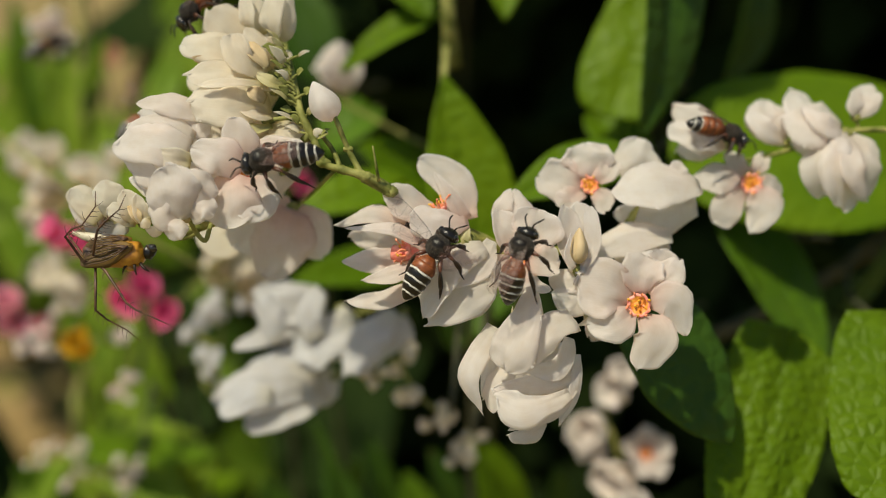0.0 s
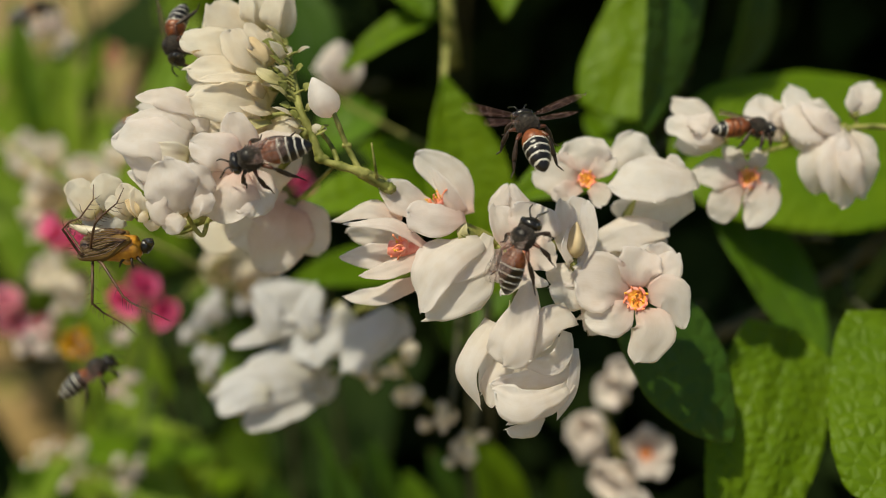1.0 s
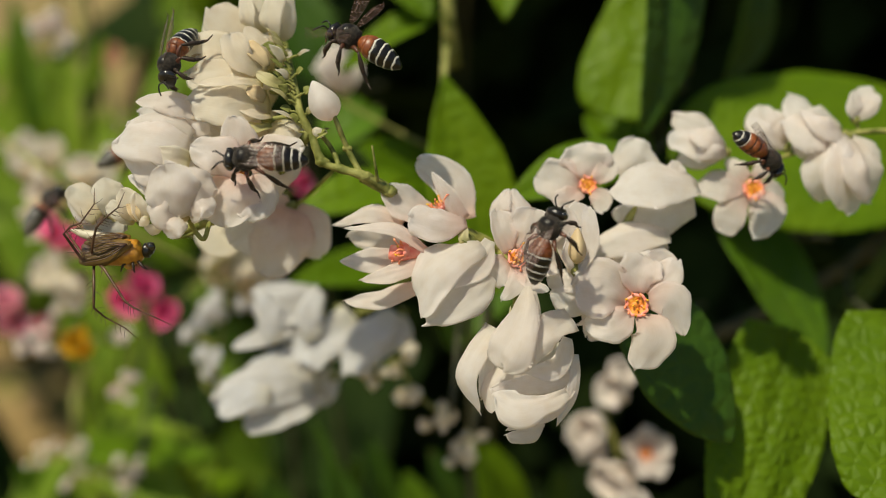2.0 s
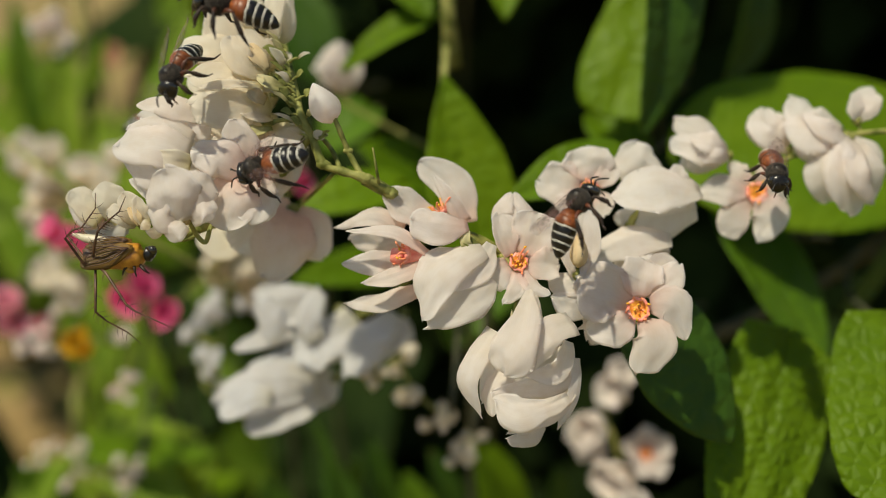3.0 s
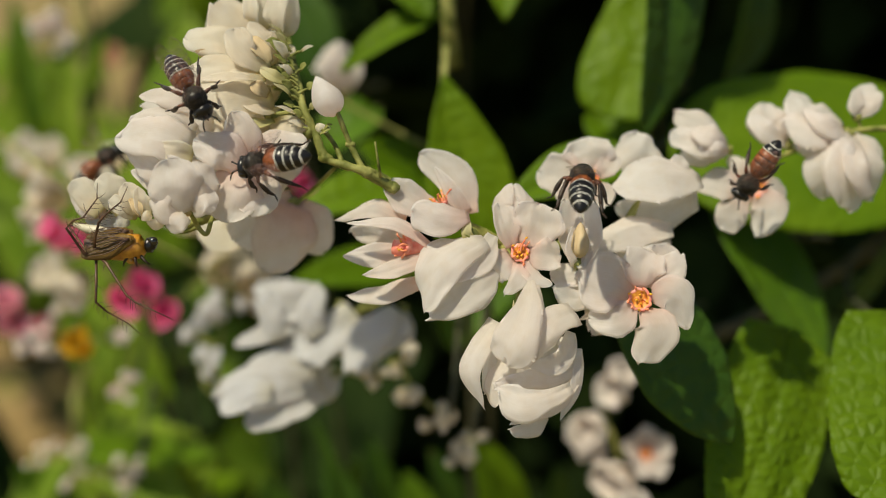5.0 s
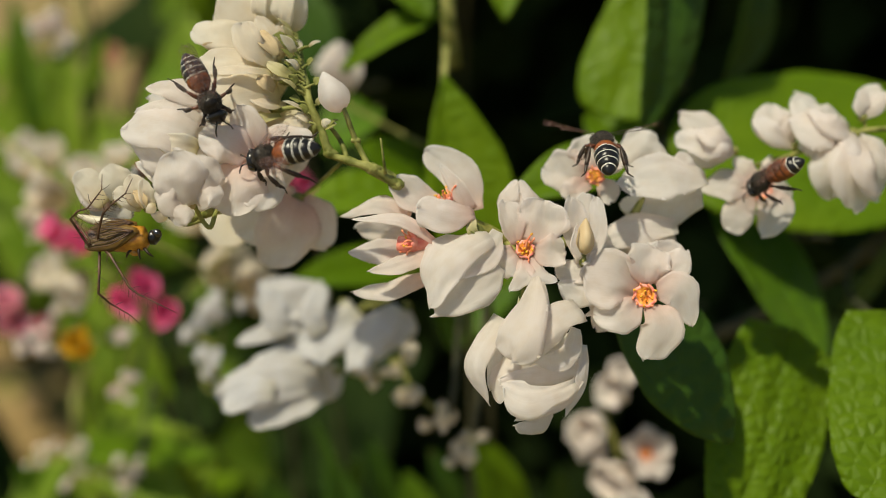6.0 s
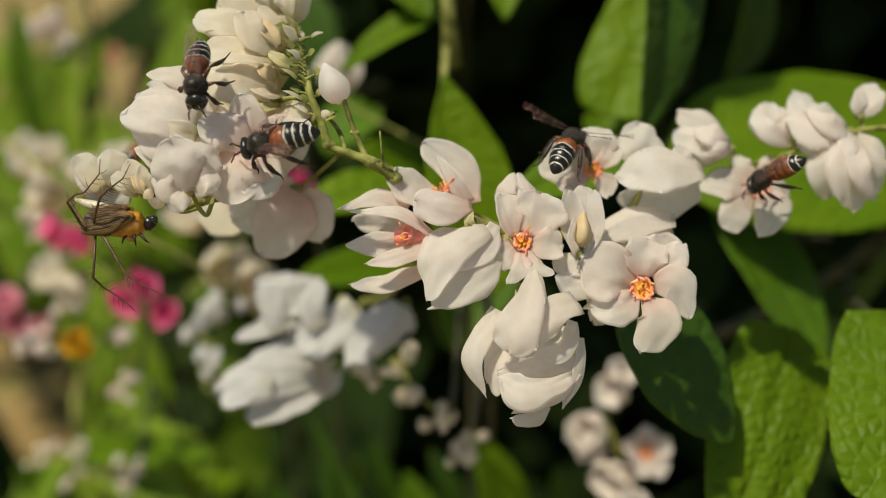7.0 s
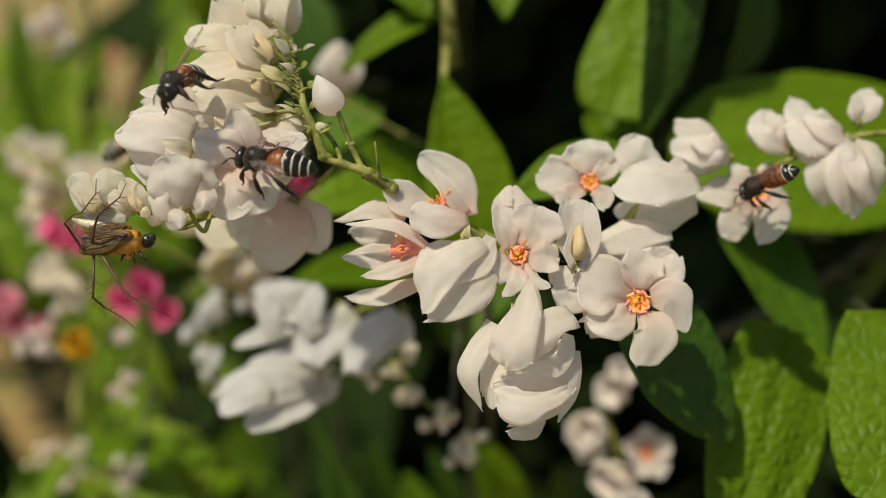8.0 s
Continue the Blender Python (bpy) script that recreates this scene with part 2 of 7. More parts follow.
def blade(parent, line, sides, face, cup=0.0, bow=0.0, keel=0.0, mat=None, blunt=0.15, ruffle=0.12, name="petal", nu=16, nv=12):
    """A soft petal along a bent midrib; sides holds its half widths in millimetres, left and right of the midrib, from base to tip.
    cup lifts its rims towards face, bow its middle, keel makes a ridge of the midrib."""
    base = line[0]
    rib = smooth_line([p - base for p in line], 12)
    half = smooth_line([Vector((a, b, 0)) for a, b in sides], 12)
    length = sum((b - a).length for a, b in zip(rib, rib[1:]))
    wide = MM * max(max(p) for p in sides)
    k = random.random() * 50

    def at(seq, u):
        i = min(int(u * (len(seq) - 1)), len(seq) - 2)
        return seq[i].lerp(seq[i + 1], u * (len(seq) - 1) - i)

    def surface(u, s):
        u = 1 - (1 - u) ** 1.5
        p, w = at(rib, max(0.0, u - u ** 3 * (0.12 * noise.noise(Vector((s * 1.2, k, 1))) - 0.04))), at(half, u)
        way = (at(rib, min(1, u + 0.05)) - at(rib, max(0, u - 0.05))).normalized()
        side = way.cross(face).normalized()
        up = side.cross(way)
        close = math.sqrt(max(0.0, 1 - (max(0.0, u - 1 + blunt) / blunt) ** 2.4)) + 0.01
        rim = noise.noise(Vector((u * 2.2, math.copysign(2.0, s), k))) + 0.5 * noise.noise(Vector((u * 6.0, math.copysign(2.0, s), k + 9)))
        x = s * max(0.0, w.x if s < 0 else w.y) * MM * close * (1 + 0.22 * rim * abs(s))
        q = x / wide
        z = wide * (cup * q * q - keel * abs(q)) + bow * length * 4 * u * (1 - u)
        z += ruffle * wide * (1.6 * noise.noise(Vector((u * 1.8 + k, q * 1.1, k))) + noise.noise(Vector((u * 3.6 + k, q * 2.4, 3 + k))) * (0.4 + abs(s)))
        z += 0.04 * wide * noise.noise(Vector((u * 1.5 + k, q * 7.0, 5 + k))) + 0.05 * wide * noise.noise(Vector((u * 5.5 + k, q * 4.5, 11 + k)))
        z += ruffle * wide * 0.8 * abs(s) ** 3 * u * math.sin(9 * u + k + (2 if s > 0 else 0))
        z -= 0.015 * wide * math.exp(-(s / 0.12) ** 2)
        return p + side * x + up * z

    return part(name, shell(surface, nu, nv, 0.00006), mat or (PETAL if parent.data and parent.data.materials[0] == CORAL else OUTER), parent, m=Matrix.Translation(base))


def stamen(parent, root, way, length, bright=True):
    side = way.orthogonal().normalized()
    bend = (Matrix.Rotation(random.random() * 6.28, 3, way) @ side) * random.uniform(0.1, 0.45) * length
    end = root + way * length + bend
    bm = tube([root, root + way * length * 0.55 - bend * 0.2, end], [0.00013, 0.0001, 0.00006], 3, 6)
    head = (way * 0.6 + bend.normalized() * 0.8).normalized()
    tube([end - head * 0.00010, end, end + head * 0.00022], [0.00004, 0.00013, 0.00005], 2, 6, bm=bm, mat=1)
    return part("stamen", bm, [CORAL_PALE, ANTHER if bright else CORAL_PALE], parent)


def open_core(parent, centre, face, radius=0.85, count=8, length=1.1, tall=0):
    """The coral cup of an open flower with its ring of stamens and its orange heart. The petals go under it."""
    m = axes(centre, face.orthogonal(), face)
    r = radius * MM
    bm = bmesh.new()
    prof = [(0.25, -0.5), (0.75, -0.35), (1.0, 0.1), (0.94, 0.34), (0.74, 0.3), (0.5, 0.05), (0.3, 0.1), (0.08, 0.2)]
    rings = []
    for i, (p, h) in enumerate(prof):
        ring = []
        for q in range(24):
            a = 2 * math.pi * q / 24
            w = 1 + (0.07 * math.sin(8 * a) if i < 5 else 0.2 * math.sin(3 * a + i))
            ring.append(bm.verts.new((p * r * w * math.cos(a), p * r * w * math.sin(a), r * (h + (0.1 * math.sin(8 * a) if i == 3 else 0.1 * math.sin(5 * a + 2 * i) if i > 4 else 0)))))
        rings.append(ring)
    for i, (a, b) in enumerate(zip(rings, rings[1:])):
        for q in range(24):
            bm.faces.new((a[q], a[(q + 1) % 24], b[(q + 1) % 24], b[q])).material_index = 1 if i > 3 else 0
    bm.faces.new(rings[-1]).material_index = 1
    bm.faces.new(rings[0][::-1])
    core = part("flower", bm, [CORAL, HEART_ORANGE], parent, "open white flower with a coral nectary", m)
    rot = m.to_3x3()
    for q in range(count):
        a = 2 * math.pi * (q + random.random() * 0.5) / count
        out = rot @ Vector((math.cos(a), math.sin(a), 0))
        stamen(core, centre + out * r * 0.86 + face * r * 0.2, (face + out * random.uniform(-0.2, 0.8)).normalized(), length * MM * random.uniform(0.2, 0.5), q % 3 == 0)
    for q in range(4):
        a = 1.6 * q + random.random()
        out = rot @ Vector((math.cos(a), math.sin(a), 0))
        stamen(core, centre + out * r * 0.35, (face + out * 0.7 * random.uniform(-1, 1)).normalized(), length * MM * 0.32)
    for q in range(tall):
        stamen(core, centre + face * r * 0.2, (face * 0.35 + facing(0.25, 1, 0.1)).normalized(), length * MM * 1.25)
    return core


def closed_core(parent, centre, way, radius=0.5, mat=None, label="half-open white flower"):
    """The small green seat from which the petals of a flower rise along way."""
    bm = lathe([(-1.2 * MM * radius, 0.25 * MM * radius), (-0.5 * MM * radius, 0.7 * MM * radius), (0.2 * MM * radius, 0.9 * MM * radius), (0.8 * MM * radius, 0.4 * MM * radius)], 10)
    m = axes(centre, way.orthogonal(), way) @ pose(0, 0, 0, 0, -90, 0)
    return part("flower", bm, mat or STEM, parent, label, m)


def cup_flower(parent, centre, way, length, spread=0.4, width=0.85, count=5, mat=None, roll=0.0, cup=0.3, label="half-open white flower", nu=10, nv=8):
    """A half-open flower that points along way: petals stand round it, hollow inward. Millimetres."""
    core = closed_core(parent, centre, way, length * 0.09, label=label)
    m = axes(centre, way.orthogonal(), way).to_3x3()
    for q in range(count):
        a = roll + 2 * math.pi * q / count + random.uniform(-0.15, 0.15)
        out = m @ Vector((math.cos(a), math.sin(a), 0))
        sp = spread * random.uniform(0.75, 1.2) * (1.0 if q < 3 else 0.75)
        ln = length * MM * random.uniform(0.9, 1.06) * (1.0 if q < 3 else 0.88)
        tip = centre + (way * math.cos(sp) + out * math.sin(sp)) * ln
        inward = (way * math.sin(sp) - out * math.cos(sp)).normalized()
        petal(core, centre + out * length * 0.05 * MM, tip, length * width * random.uniform(0.9, 1.1) * (1.0 if q < 3 else 0.8), inward, cup, random.uniform(0.12, 0.26), random.uniform(-0.25, 0.15), mat=mat, nu=nu, nv=nv)
    return core


def open_flower(parent, centre, face, radius, roll=0.0, mat=None, core=0.8, spread=1.2, label=""):
    c = open_core(parent, centre, face, core)
    m = axes(centre, face.orthogonal(), face).to_3x3()
    for q in range(5):
        a = roll + 2 * math.pi * q / 5 + random.uniform(-0.12, 0.12)
        out = m @ Vector((math.cos(a), math.sin(a), 0))
        sp = spread * random.uniform(0.9, 1.1)
        tip = centre + (face * math.cos(sp) + out * math.sin(sp)) * radius * MM
        petal(c, centre + out * core * 0.5 * MM - face * 0.2 * MM, tip, radius * random.uniform(0.75, 0.95), (face * math.sin(sp) - out * math.cos(sp)).normalized(), 0.18, 0.1, -0.15, mat=mat)
    if label:
        tagged(c, label)
    return c


def bud(parent, base, tip, width, mat=None, name="bud"):
    """A closed bud: three overlapping keeled petals drawn to a point, on a green seat."""
    length = (tip - base).length
    w = width * MM * 0.5
    k = random.random() * 30
    bm = bmesh.new()
    uv = bm.loops.layers.uv.new("UVMap")
    rings = []
    n, sides = 12, 15
    for i in range(n + 1):
        u = i / n
        r = w * (max(0.0, math.sin(math.pi * min(1, u ** 0.8))) ** 0.75 * (1 - 0.25 * u) + 0.06)
        ring = []
        for q in range(sides):
            a = 2 * math.pi * q / sides
            keel = 1 + (0.2 * math.cos(3 * a + 1.4 * u + k) + 0.08 * noise.noise(Vector((math.cos(a) * 1.5, u * 3, k)))) * math.sin(math.pi * u)
            ring.append(bm.verts.new((r * keel * math.cos(a) + w * 0.12 * math.sin(3 * u + k), length * u, r * keel * math.sin(a))))
        rings.append(ring)
    for i in range(n):
        for q in range(sides):
            f = bm.faces.new((rings[i][q], rings[i + 1][q], rings[i + 1][(q + 1) % sides], rings[i][(q + 1) % sides]))
            for lp, uu in zip(f.loops, (i, i + 1, i + 1, i)):
                lp[uv].uv = (q / sides, uu / n)
    bm.faces.new(rings[0])
    bm.faces.new(rings[-1][::-1])
    bmesh.ops.recalc_face_normals(bm, faces=bm.faces)
    return part(name, bm, mat or CREAM, parent, m=axes(base, tip - base, facing(0, 0.2, 1)))


def stalk(parent, points, thick, thin_end=None, name="pedicel", mat=None, lump=0.15):
    r = [thick * MM * 0.5, (thin_end or thick) * MM * 0.5]
    return part(name, tube(points, r, 5, 8, lump), mat or STEM, parent)


def leaf(parent, base, tip, width, face, mat=None, fold=0.15, droop=0.12, wave=0.05, veins=7, depth=0.007, label="", stem_from=None, heart=True, point=0.78, shoulder=0.42):
    """A heart-shaped leaf with sunken side veins, a midrib and a leaf stalk."""
    length, w = (tip - base).length, width * MM
    k = random.random() * 40
    a, b = shoulder, point
    peak = a / (a + b)
    top = peak ** a * (1 - peak) ** b

    def surface(u, s):
        u = 1 - (1 - u) ** 1.25
        f = max((u ** a * (1 - u) ** b) / top, 0.02)
        x = s * f * w * 0.5 * (1 + 0.05 * noise.noise(Vector((u * 6, s, k))))
        lobe = 0.16 * length * max(0, 1 - u / 0.35) ** 2 * abs(s) ** 1.3 if heart else 0
        y = length * u - lobe
        phase = (u - 0.42 * abs(s) * f) * veins
        phase = abs(phase - round(phase))
        dip = math.exp(-(phase / 0.13) ** 2) * (0.35 + 0.65 * abs(s)) + 1.1 * math.exp(-(s / 0.07) ** 2)
        z = fold * w * abs(s) * f + droop * length * (u - u * u * 1.6) - depth * w * dip
        z += wave * w * noise.noise(Vector((u * 2.5 + k, s * 1.5, k)))
        return Vector((x, y, z))

    m = axes(base, tip - base, face)
    ob = part("leaf", shell(surface, 30, 22, 0.0003), mat or LEAF, parent, label, m)
    line = [m @ (surface(t, 0) - Vector((0, 0, 0.0003))) for t in (0.0, 0.25, 0.5, 0.75, 0.97)]
    part("midrib", tube(line, [0.00045, 0.0003, 0.00012], 4, 6), STEM, ob)
    if stem_from is not None:
        mid = (base + stem_from) * 0.5 - UP * 1.0 * MM + BACK * 6 * MM
        part("petiole", tube([base, mid, stem_from], [0.0004, 0.00045], 5, 7), STEM_DARK, ob)
    return ob


def leaf_mass(name, spots, size, mat, label, category, grain=0.5):
    """Uncounted foliage: many folded leaves in one mesh; each has a rib, two halves and a point."""
    verts, faces = [], []
    rng = np.random.default_rng(7)
    for p, face in spots:
        ln = size * MM * rng.uniform(1 - grain, 1 + grain)
        wd = ln * rng.uniform(0.5, 0.8)
        way = Vector(rng.normal(size=3)) + Vector((0, 0, -0.9))
        m = axes(p, way, face)
        i = len(verts)
        for x, y, z in ((0, 0, 0), (-0.42, 0.12, 0.10), (-0.5, 0.38, 0.14), (-0.28, 0.75, 0.06), (0, 1.05, -0.1), (0.28, 0.75, 0.06), (0.5, 0.38, 0.14), (0.42, 0.12, 0.10), (0, 0.4, 0.02), (0, 0.75, -0.02)):
            verts.append(m @ Vector((x * wd, y * ln, z * wd)))
        faces += [(i, i + 8, i + 2, i + 1), (i + 8, i + 9, i + 3, i + 2), (i + 9, i + 4, i + 3), (i, i + 7, i + 6, i + 8), (i + 8, i + 6, i + 5, i + 9), (i + 9, i + 5, i + 4)]
    me = bpy.data.meshes.new(name)
    me.from_pydata(verts, [], faces)
    me.polygons.foreach_set("use_smooth", [True] * len(me.polygons))
    me.materials.append(mat)
    ob = new(name, me)
    return tagged(ob, label, category, kind="stuff")


# ---- ground ----
def ground_material():
    m, n, l, b = material("dry soil with litter", 0.9)
    g = noise_tex(n, l, 6.0, 10)
    fine = noise_tex(n, l, 45, 6)
    r = ramp(n, [(0.32, (0.15, 0.10, 0.04)), (0.50, (0.29, 0.20, 0.08)), (0.62, (0.19, 0.20, 0.04)), (0.72, (0.24, 0.14, 0.065))])
    l.new(g.outputs[0], r.inputs[0])
    r2 = ramp(n, [(0.3, (0.6, 0.55, 0.5)), (0.7, (1.15, 1.1, 1.0))])
    l.new(fine.outputs[0], r2.inputs[0])
    l.new(mixed(n, l, r.outputs[0], r2.outputs[0], 0.9, "MULTIPLY"), b.inputs["Base Color"])
    bump(n, l, b, fine.outputs[0], 0.8, 0.01)
    return m


def make_ground():
    bm = bmesh.new()
    steps = [-2000, -300, -40, -8] + [i * 0.25 for i in range(-16, 33)] + [12, 40, 300, 2000]
    grid = [[bm.verts.new((x, y, 0.012 * noise.noise(Vector((x * 1.7, y * 1.7, 0))) if max(abs(x), abs(y)) < 9 else 0)) for x in steps] for y in steps]
    for a, b in zip(grid, grid[1:]):
        for i in range(len(steps) - 1):
            bm.faces.new((a[i], a[i + 1], b[i + 1], b[i]))
    ob = part("ground", bm, ground_material(), None)
    tagged(ob, "dry brown soil with patches of grass", "ground", kind="structure")


make_ground()

# ---- foliage behind ----
def in_gap(x, u, b):
    """The garden lies open here: bare soil shows between the plants."""
    far = 90 + b
    return x < -0.325 * far and -0.27 * far < u < -0.055 * far or x < -0.31 * far and u > 0.09 * far


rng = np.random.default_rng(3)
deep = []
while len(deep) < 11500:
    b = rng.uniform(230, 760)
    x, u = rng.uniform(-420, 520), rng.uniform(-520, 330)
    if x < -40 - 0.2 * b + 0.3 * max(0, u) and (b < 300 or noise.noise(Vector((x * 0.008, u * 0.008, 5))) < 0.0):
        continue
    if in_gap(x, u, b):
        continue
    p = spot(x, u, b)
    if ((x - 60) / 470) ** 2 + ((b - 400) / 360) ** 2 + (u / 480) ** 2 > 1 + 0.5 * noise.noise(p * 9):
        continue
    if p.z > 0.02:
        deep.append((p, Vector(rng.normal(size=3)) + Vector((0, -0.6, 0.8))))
leaf_mass("thicket", deep, 42, THICKET, "dense hedge foliage with deep shade in its colour", "foliage")
# Unseen leaves added overhead, dense enough to keep sun off the hollow.
roof = []
while len(roof) < 4500:
    x, u, b = rng.uniform(-110, 520), rng.uniform(70, 330), rng.uniform(55, 700)
    if u < 0.32 * (b + 90) + 58 or b < 110 + 0.2 * (u - 70) or x < -60 - 0.1 * b + 0.2 * u:
        continue
    if ((x - 150) / 360) ** 2 + ((b - 380) / 350) ** 2 + (u / 380) ** 2 > 1 + 0.5 * noise.noise(spot(x, u, b) * 9):
        continue
    roof.append((spot(x, u, b), Vector(rng.normal(size=3)) * 0.6 + Vector((0, -0.5, 1.0))))
leaf_mass("vine_canopy", roof, 46, LEAF_DEEP, "unseen leaves added overhead to shade the hollow", "foliage")
low = []
while len(low) < 600:
    b = rng.uniform(200, 520)
    x, u = rng.uniform(-420, 20), rng.uniform(-330, 130)
    if x * (0.6 + b / 400) > -0.21 * (90 + b) or noise.noise(Vector((x * 0.012, u * 0.012, b * 0.004))) < 0.08:
        continue
    if in_gap(x * (0.6 + b / 400), u, b):
        continue
    p = spot(x * (0.6 + b / 400), u, b)
    if p.z > 0.02:
        low.append((p, Vector(rng.normal(size=3)) * 0.7 + Vector((-0.2, -0.9, 0.8))))
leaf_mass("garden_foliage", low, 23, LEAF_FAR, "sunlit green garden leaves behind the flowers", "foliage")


def make_far_beds():
    spots, rnd = [], np.random.default_rng(11)
    while len(spots) < 1500:
        b = rnd.uniform(430, 1700)
        far = 90 + b
        p = spot(rnd.uniform(-0.52, -0.23) * far, rnd.uniform(-0.28, 0.36) * far, b)
        if in_gap(*((p - HEART).dot(d) / MM for d in (RIGHT, UP, BACK))) and ((p - HEART).dot(UP) < 0 or noise.noise(p * 7) < 0):
            continue
        if noise.noise(p * 5.5) < -0.02 or not 0.02 < p.z < 0.16 + 0.25 * noise.noise(p * 3):
            continue
        spots.append((p, Vector(rnd.normal(size=3)) * 0.6 + Vector((-0.2, -0.8, 0.9))))
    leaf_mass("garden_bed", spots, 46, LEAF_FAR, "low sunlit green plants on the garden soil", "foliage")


make_far_beds()
litter = []
while len(litter) < 900:
    x, y = rng.normal(-0.1, 0.7), rng.normal(0.7, 0.7)
    litter.append((Vector((x, y, 0.015 + 0.012 * noise.noise(Vector((x * 1.7, y * 1.7, 0))))), Vector(rng.normal(size=3)) * 0.3 + Vector((0, 0, 1))))
DRY = plain_material("dry leaf", (0.22, 0.13, 0.06), (0.36, 0.25, 0.12), 120, 0.8, 0.0005)
leaf_mass("leaf_litter", litter, 40, DRY, "dry brown leaves lying on the soil", "dead leaves")


# ---- the vine and its large leaves ----
vine = thing("coral_vine", Vector((0.03, 0.1, 0.0)), "climbing vine with heart-shaped green leaves and thin stems", "vine")
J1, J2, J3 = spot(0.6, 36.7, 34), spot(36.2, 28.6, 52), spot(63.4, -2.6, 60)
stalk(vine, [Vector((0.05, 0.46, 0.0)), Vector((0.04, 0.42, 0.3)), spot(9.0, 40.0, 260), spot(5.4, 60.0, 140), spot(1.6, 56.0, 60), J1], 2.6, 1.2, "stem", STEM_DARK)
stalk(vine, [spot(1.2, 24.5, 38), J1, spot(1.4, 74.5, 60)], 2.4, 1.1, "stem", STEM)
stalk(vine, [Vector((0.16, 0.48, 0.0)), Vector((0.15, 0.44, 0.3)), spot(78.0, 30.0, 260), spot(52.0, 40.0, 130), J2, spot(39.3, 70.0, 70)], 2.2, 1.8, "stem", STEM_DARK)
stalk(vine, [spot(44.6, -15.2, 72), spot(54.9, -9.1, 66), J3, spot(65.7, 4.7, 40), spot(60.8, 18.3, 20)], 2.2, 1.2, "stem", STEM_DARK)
leaf(vine, spot(5.6, -2.1, 34), spot(0.1, 22.3, 32), 12.19, facing(0.1, 0.5, 1), LEAF, 0.12, 0.02, label="pointed bright green leaf", stem_from=spot(0.6, -3.7, 70), point=0.95)
stalk(vine, [spot(0.1, 21.1, 33), spot(0.5, 28.4, 36), J1], 1.0, 1.3, "stem", STEM)
leaf(vine, spot(31.2, 39.2, 40), spot(21.9, 17.6, 36), 12.6, facing(-0.2, 0.35, 1), LEAF, 0.05, 0.04, stem_from=spot(39.3, 50.8, 66), point=0.2, shoulder=0.3)
leaf(vine, spot(29.5, 42.9, 33), spot(26.2, 14.3, 28), 13.5, facing(0.8, -0.3, 0.9), LEAF_SHADED, 0.1, 0.1, stem_from=spot(38.3, 53.1, 62))
leaf(vine, spot(49.7, 42.6, 60), spot(45.7, 25.8, 60), 15.06, facing(0.9, -0.55, 0.7), LEAF_SHADED, 0.1, 0.1, stem_from=spot(51.8, 56.3, 80))
leaf(vine, spot(70.9, 13.5, 44), spot(30.4, 12.4, 36), 24.95, facing(0.0, 0.45, 1), LEAF, 0.05, 0.04, 0.03, label="broad bright green leaf lying level", stem_from=spot(69.3, 8.4, 38), point=0.4)
leaf(vine, spot(50.5, -9.3, 14), spot(45.3, -25.8, 4), 15.67, facing(-0.2, 0.6, 1), LEAF_PUCKER, 0.05, 0.03, 0.04, 8, 0.014, stem_from=J3, point=0.22, shoulder=0.14)
leaf(vine, spot(39.8, -12.5, 22), spot(30.5, -33.1, 12), 14.2, facing(0.25, 0.35, 1), LEAF_PUCKER, 0.08, 0.05, 0.08, 10, 0.022, label="puckered green leaf", stem_from=spot(60.5, -7.3, 66), point=0.5, shoulder=0.2)
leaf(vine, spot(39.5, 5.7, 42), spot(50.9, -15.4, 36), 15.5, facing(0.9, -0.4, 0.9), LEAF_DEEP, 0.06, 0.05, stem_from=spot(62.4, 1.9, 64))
leaf(vine, spot(20.5, -6.1, 9), spot(30.9, -20.5, 11), 11.5, facing(0.7, -0.2, 0.9), LEAF_SHADED, 0.02, 0.05, 0.03, 7, 0.003, stem_from=spot(43.6, -9.4, 70))
leaf(vine, spot(-0.7, 33.3, 44), spot(-14.1, 24.7, 40), 5.2, facing(-0.1, 0.7, 1), LEAF, 0.2, 0.1, stem_from=spot(0.6, 34.3, 36))
leaf(vine, spot(-7.4, 39.7, 44), spot(-1.8, 31.6, 40), 7.02, facing(-0.1, 0.7, 1), LEAF, 0.2, 0.1, stem_from=spot(0.6, 35.8, 36))
leaf(vine, spot(8.4, 43.4, 50), spot(8.8, 32.6, 44), 6.4, facing(0.1, 0.5, 1), LEAF, 0.2, 0.1, stem_from=spot(0.8, 36.5, 36))
leaf(vine, spot(-2.0, 9.3, 52), spot(-11.6, 14.9, 46), 9.92, facing(-0.1, 0.8, 1), LEAF, 0.1, 0.1, stem_from=spot(-0.5, 15.1, 51))
leaf(vine, spot(68.4, 3.9, 52), spot(57.9, -9.3, 47), 9.5, facing(0.8, -0.6, 0.8), LEAF_SHADED, 0.1, 0.05, stem_from=J3)
leaf(vine, spot(20.6, 10.8, 24), spot(7.9, 6.2, 20), 7.28, facing(-0.1, 0.6, 1), LEAF, 0.1, 0.1, stem_from=spot(34.9, 16.9, 52))
leaf(vine, spot(22.5, 18.8, 48), spot(29.0, 11.2, 44), 8.84, facing(0.1, 0.6, 1), LEAF, 0.1, 0.1, stem_from=spot(36.6, 24.8, 54))
leaf(vine, spot(-6.5, 8.7, 42), spot(-19.3, 5.3, 36), 7.56, facing(0, 0.7, 1), LEAF, 0.1, 0.1, stem_from=spot(-1.2, 13.6, 53))
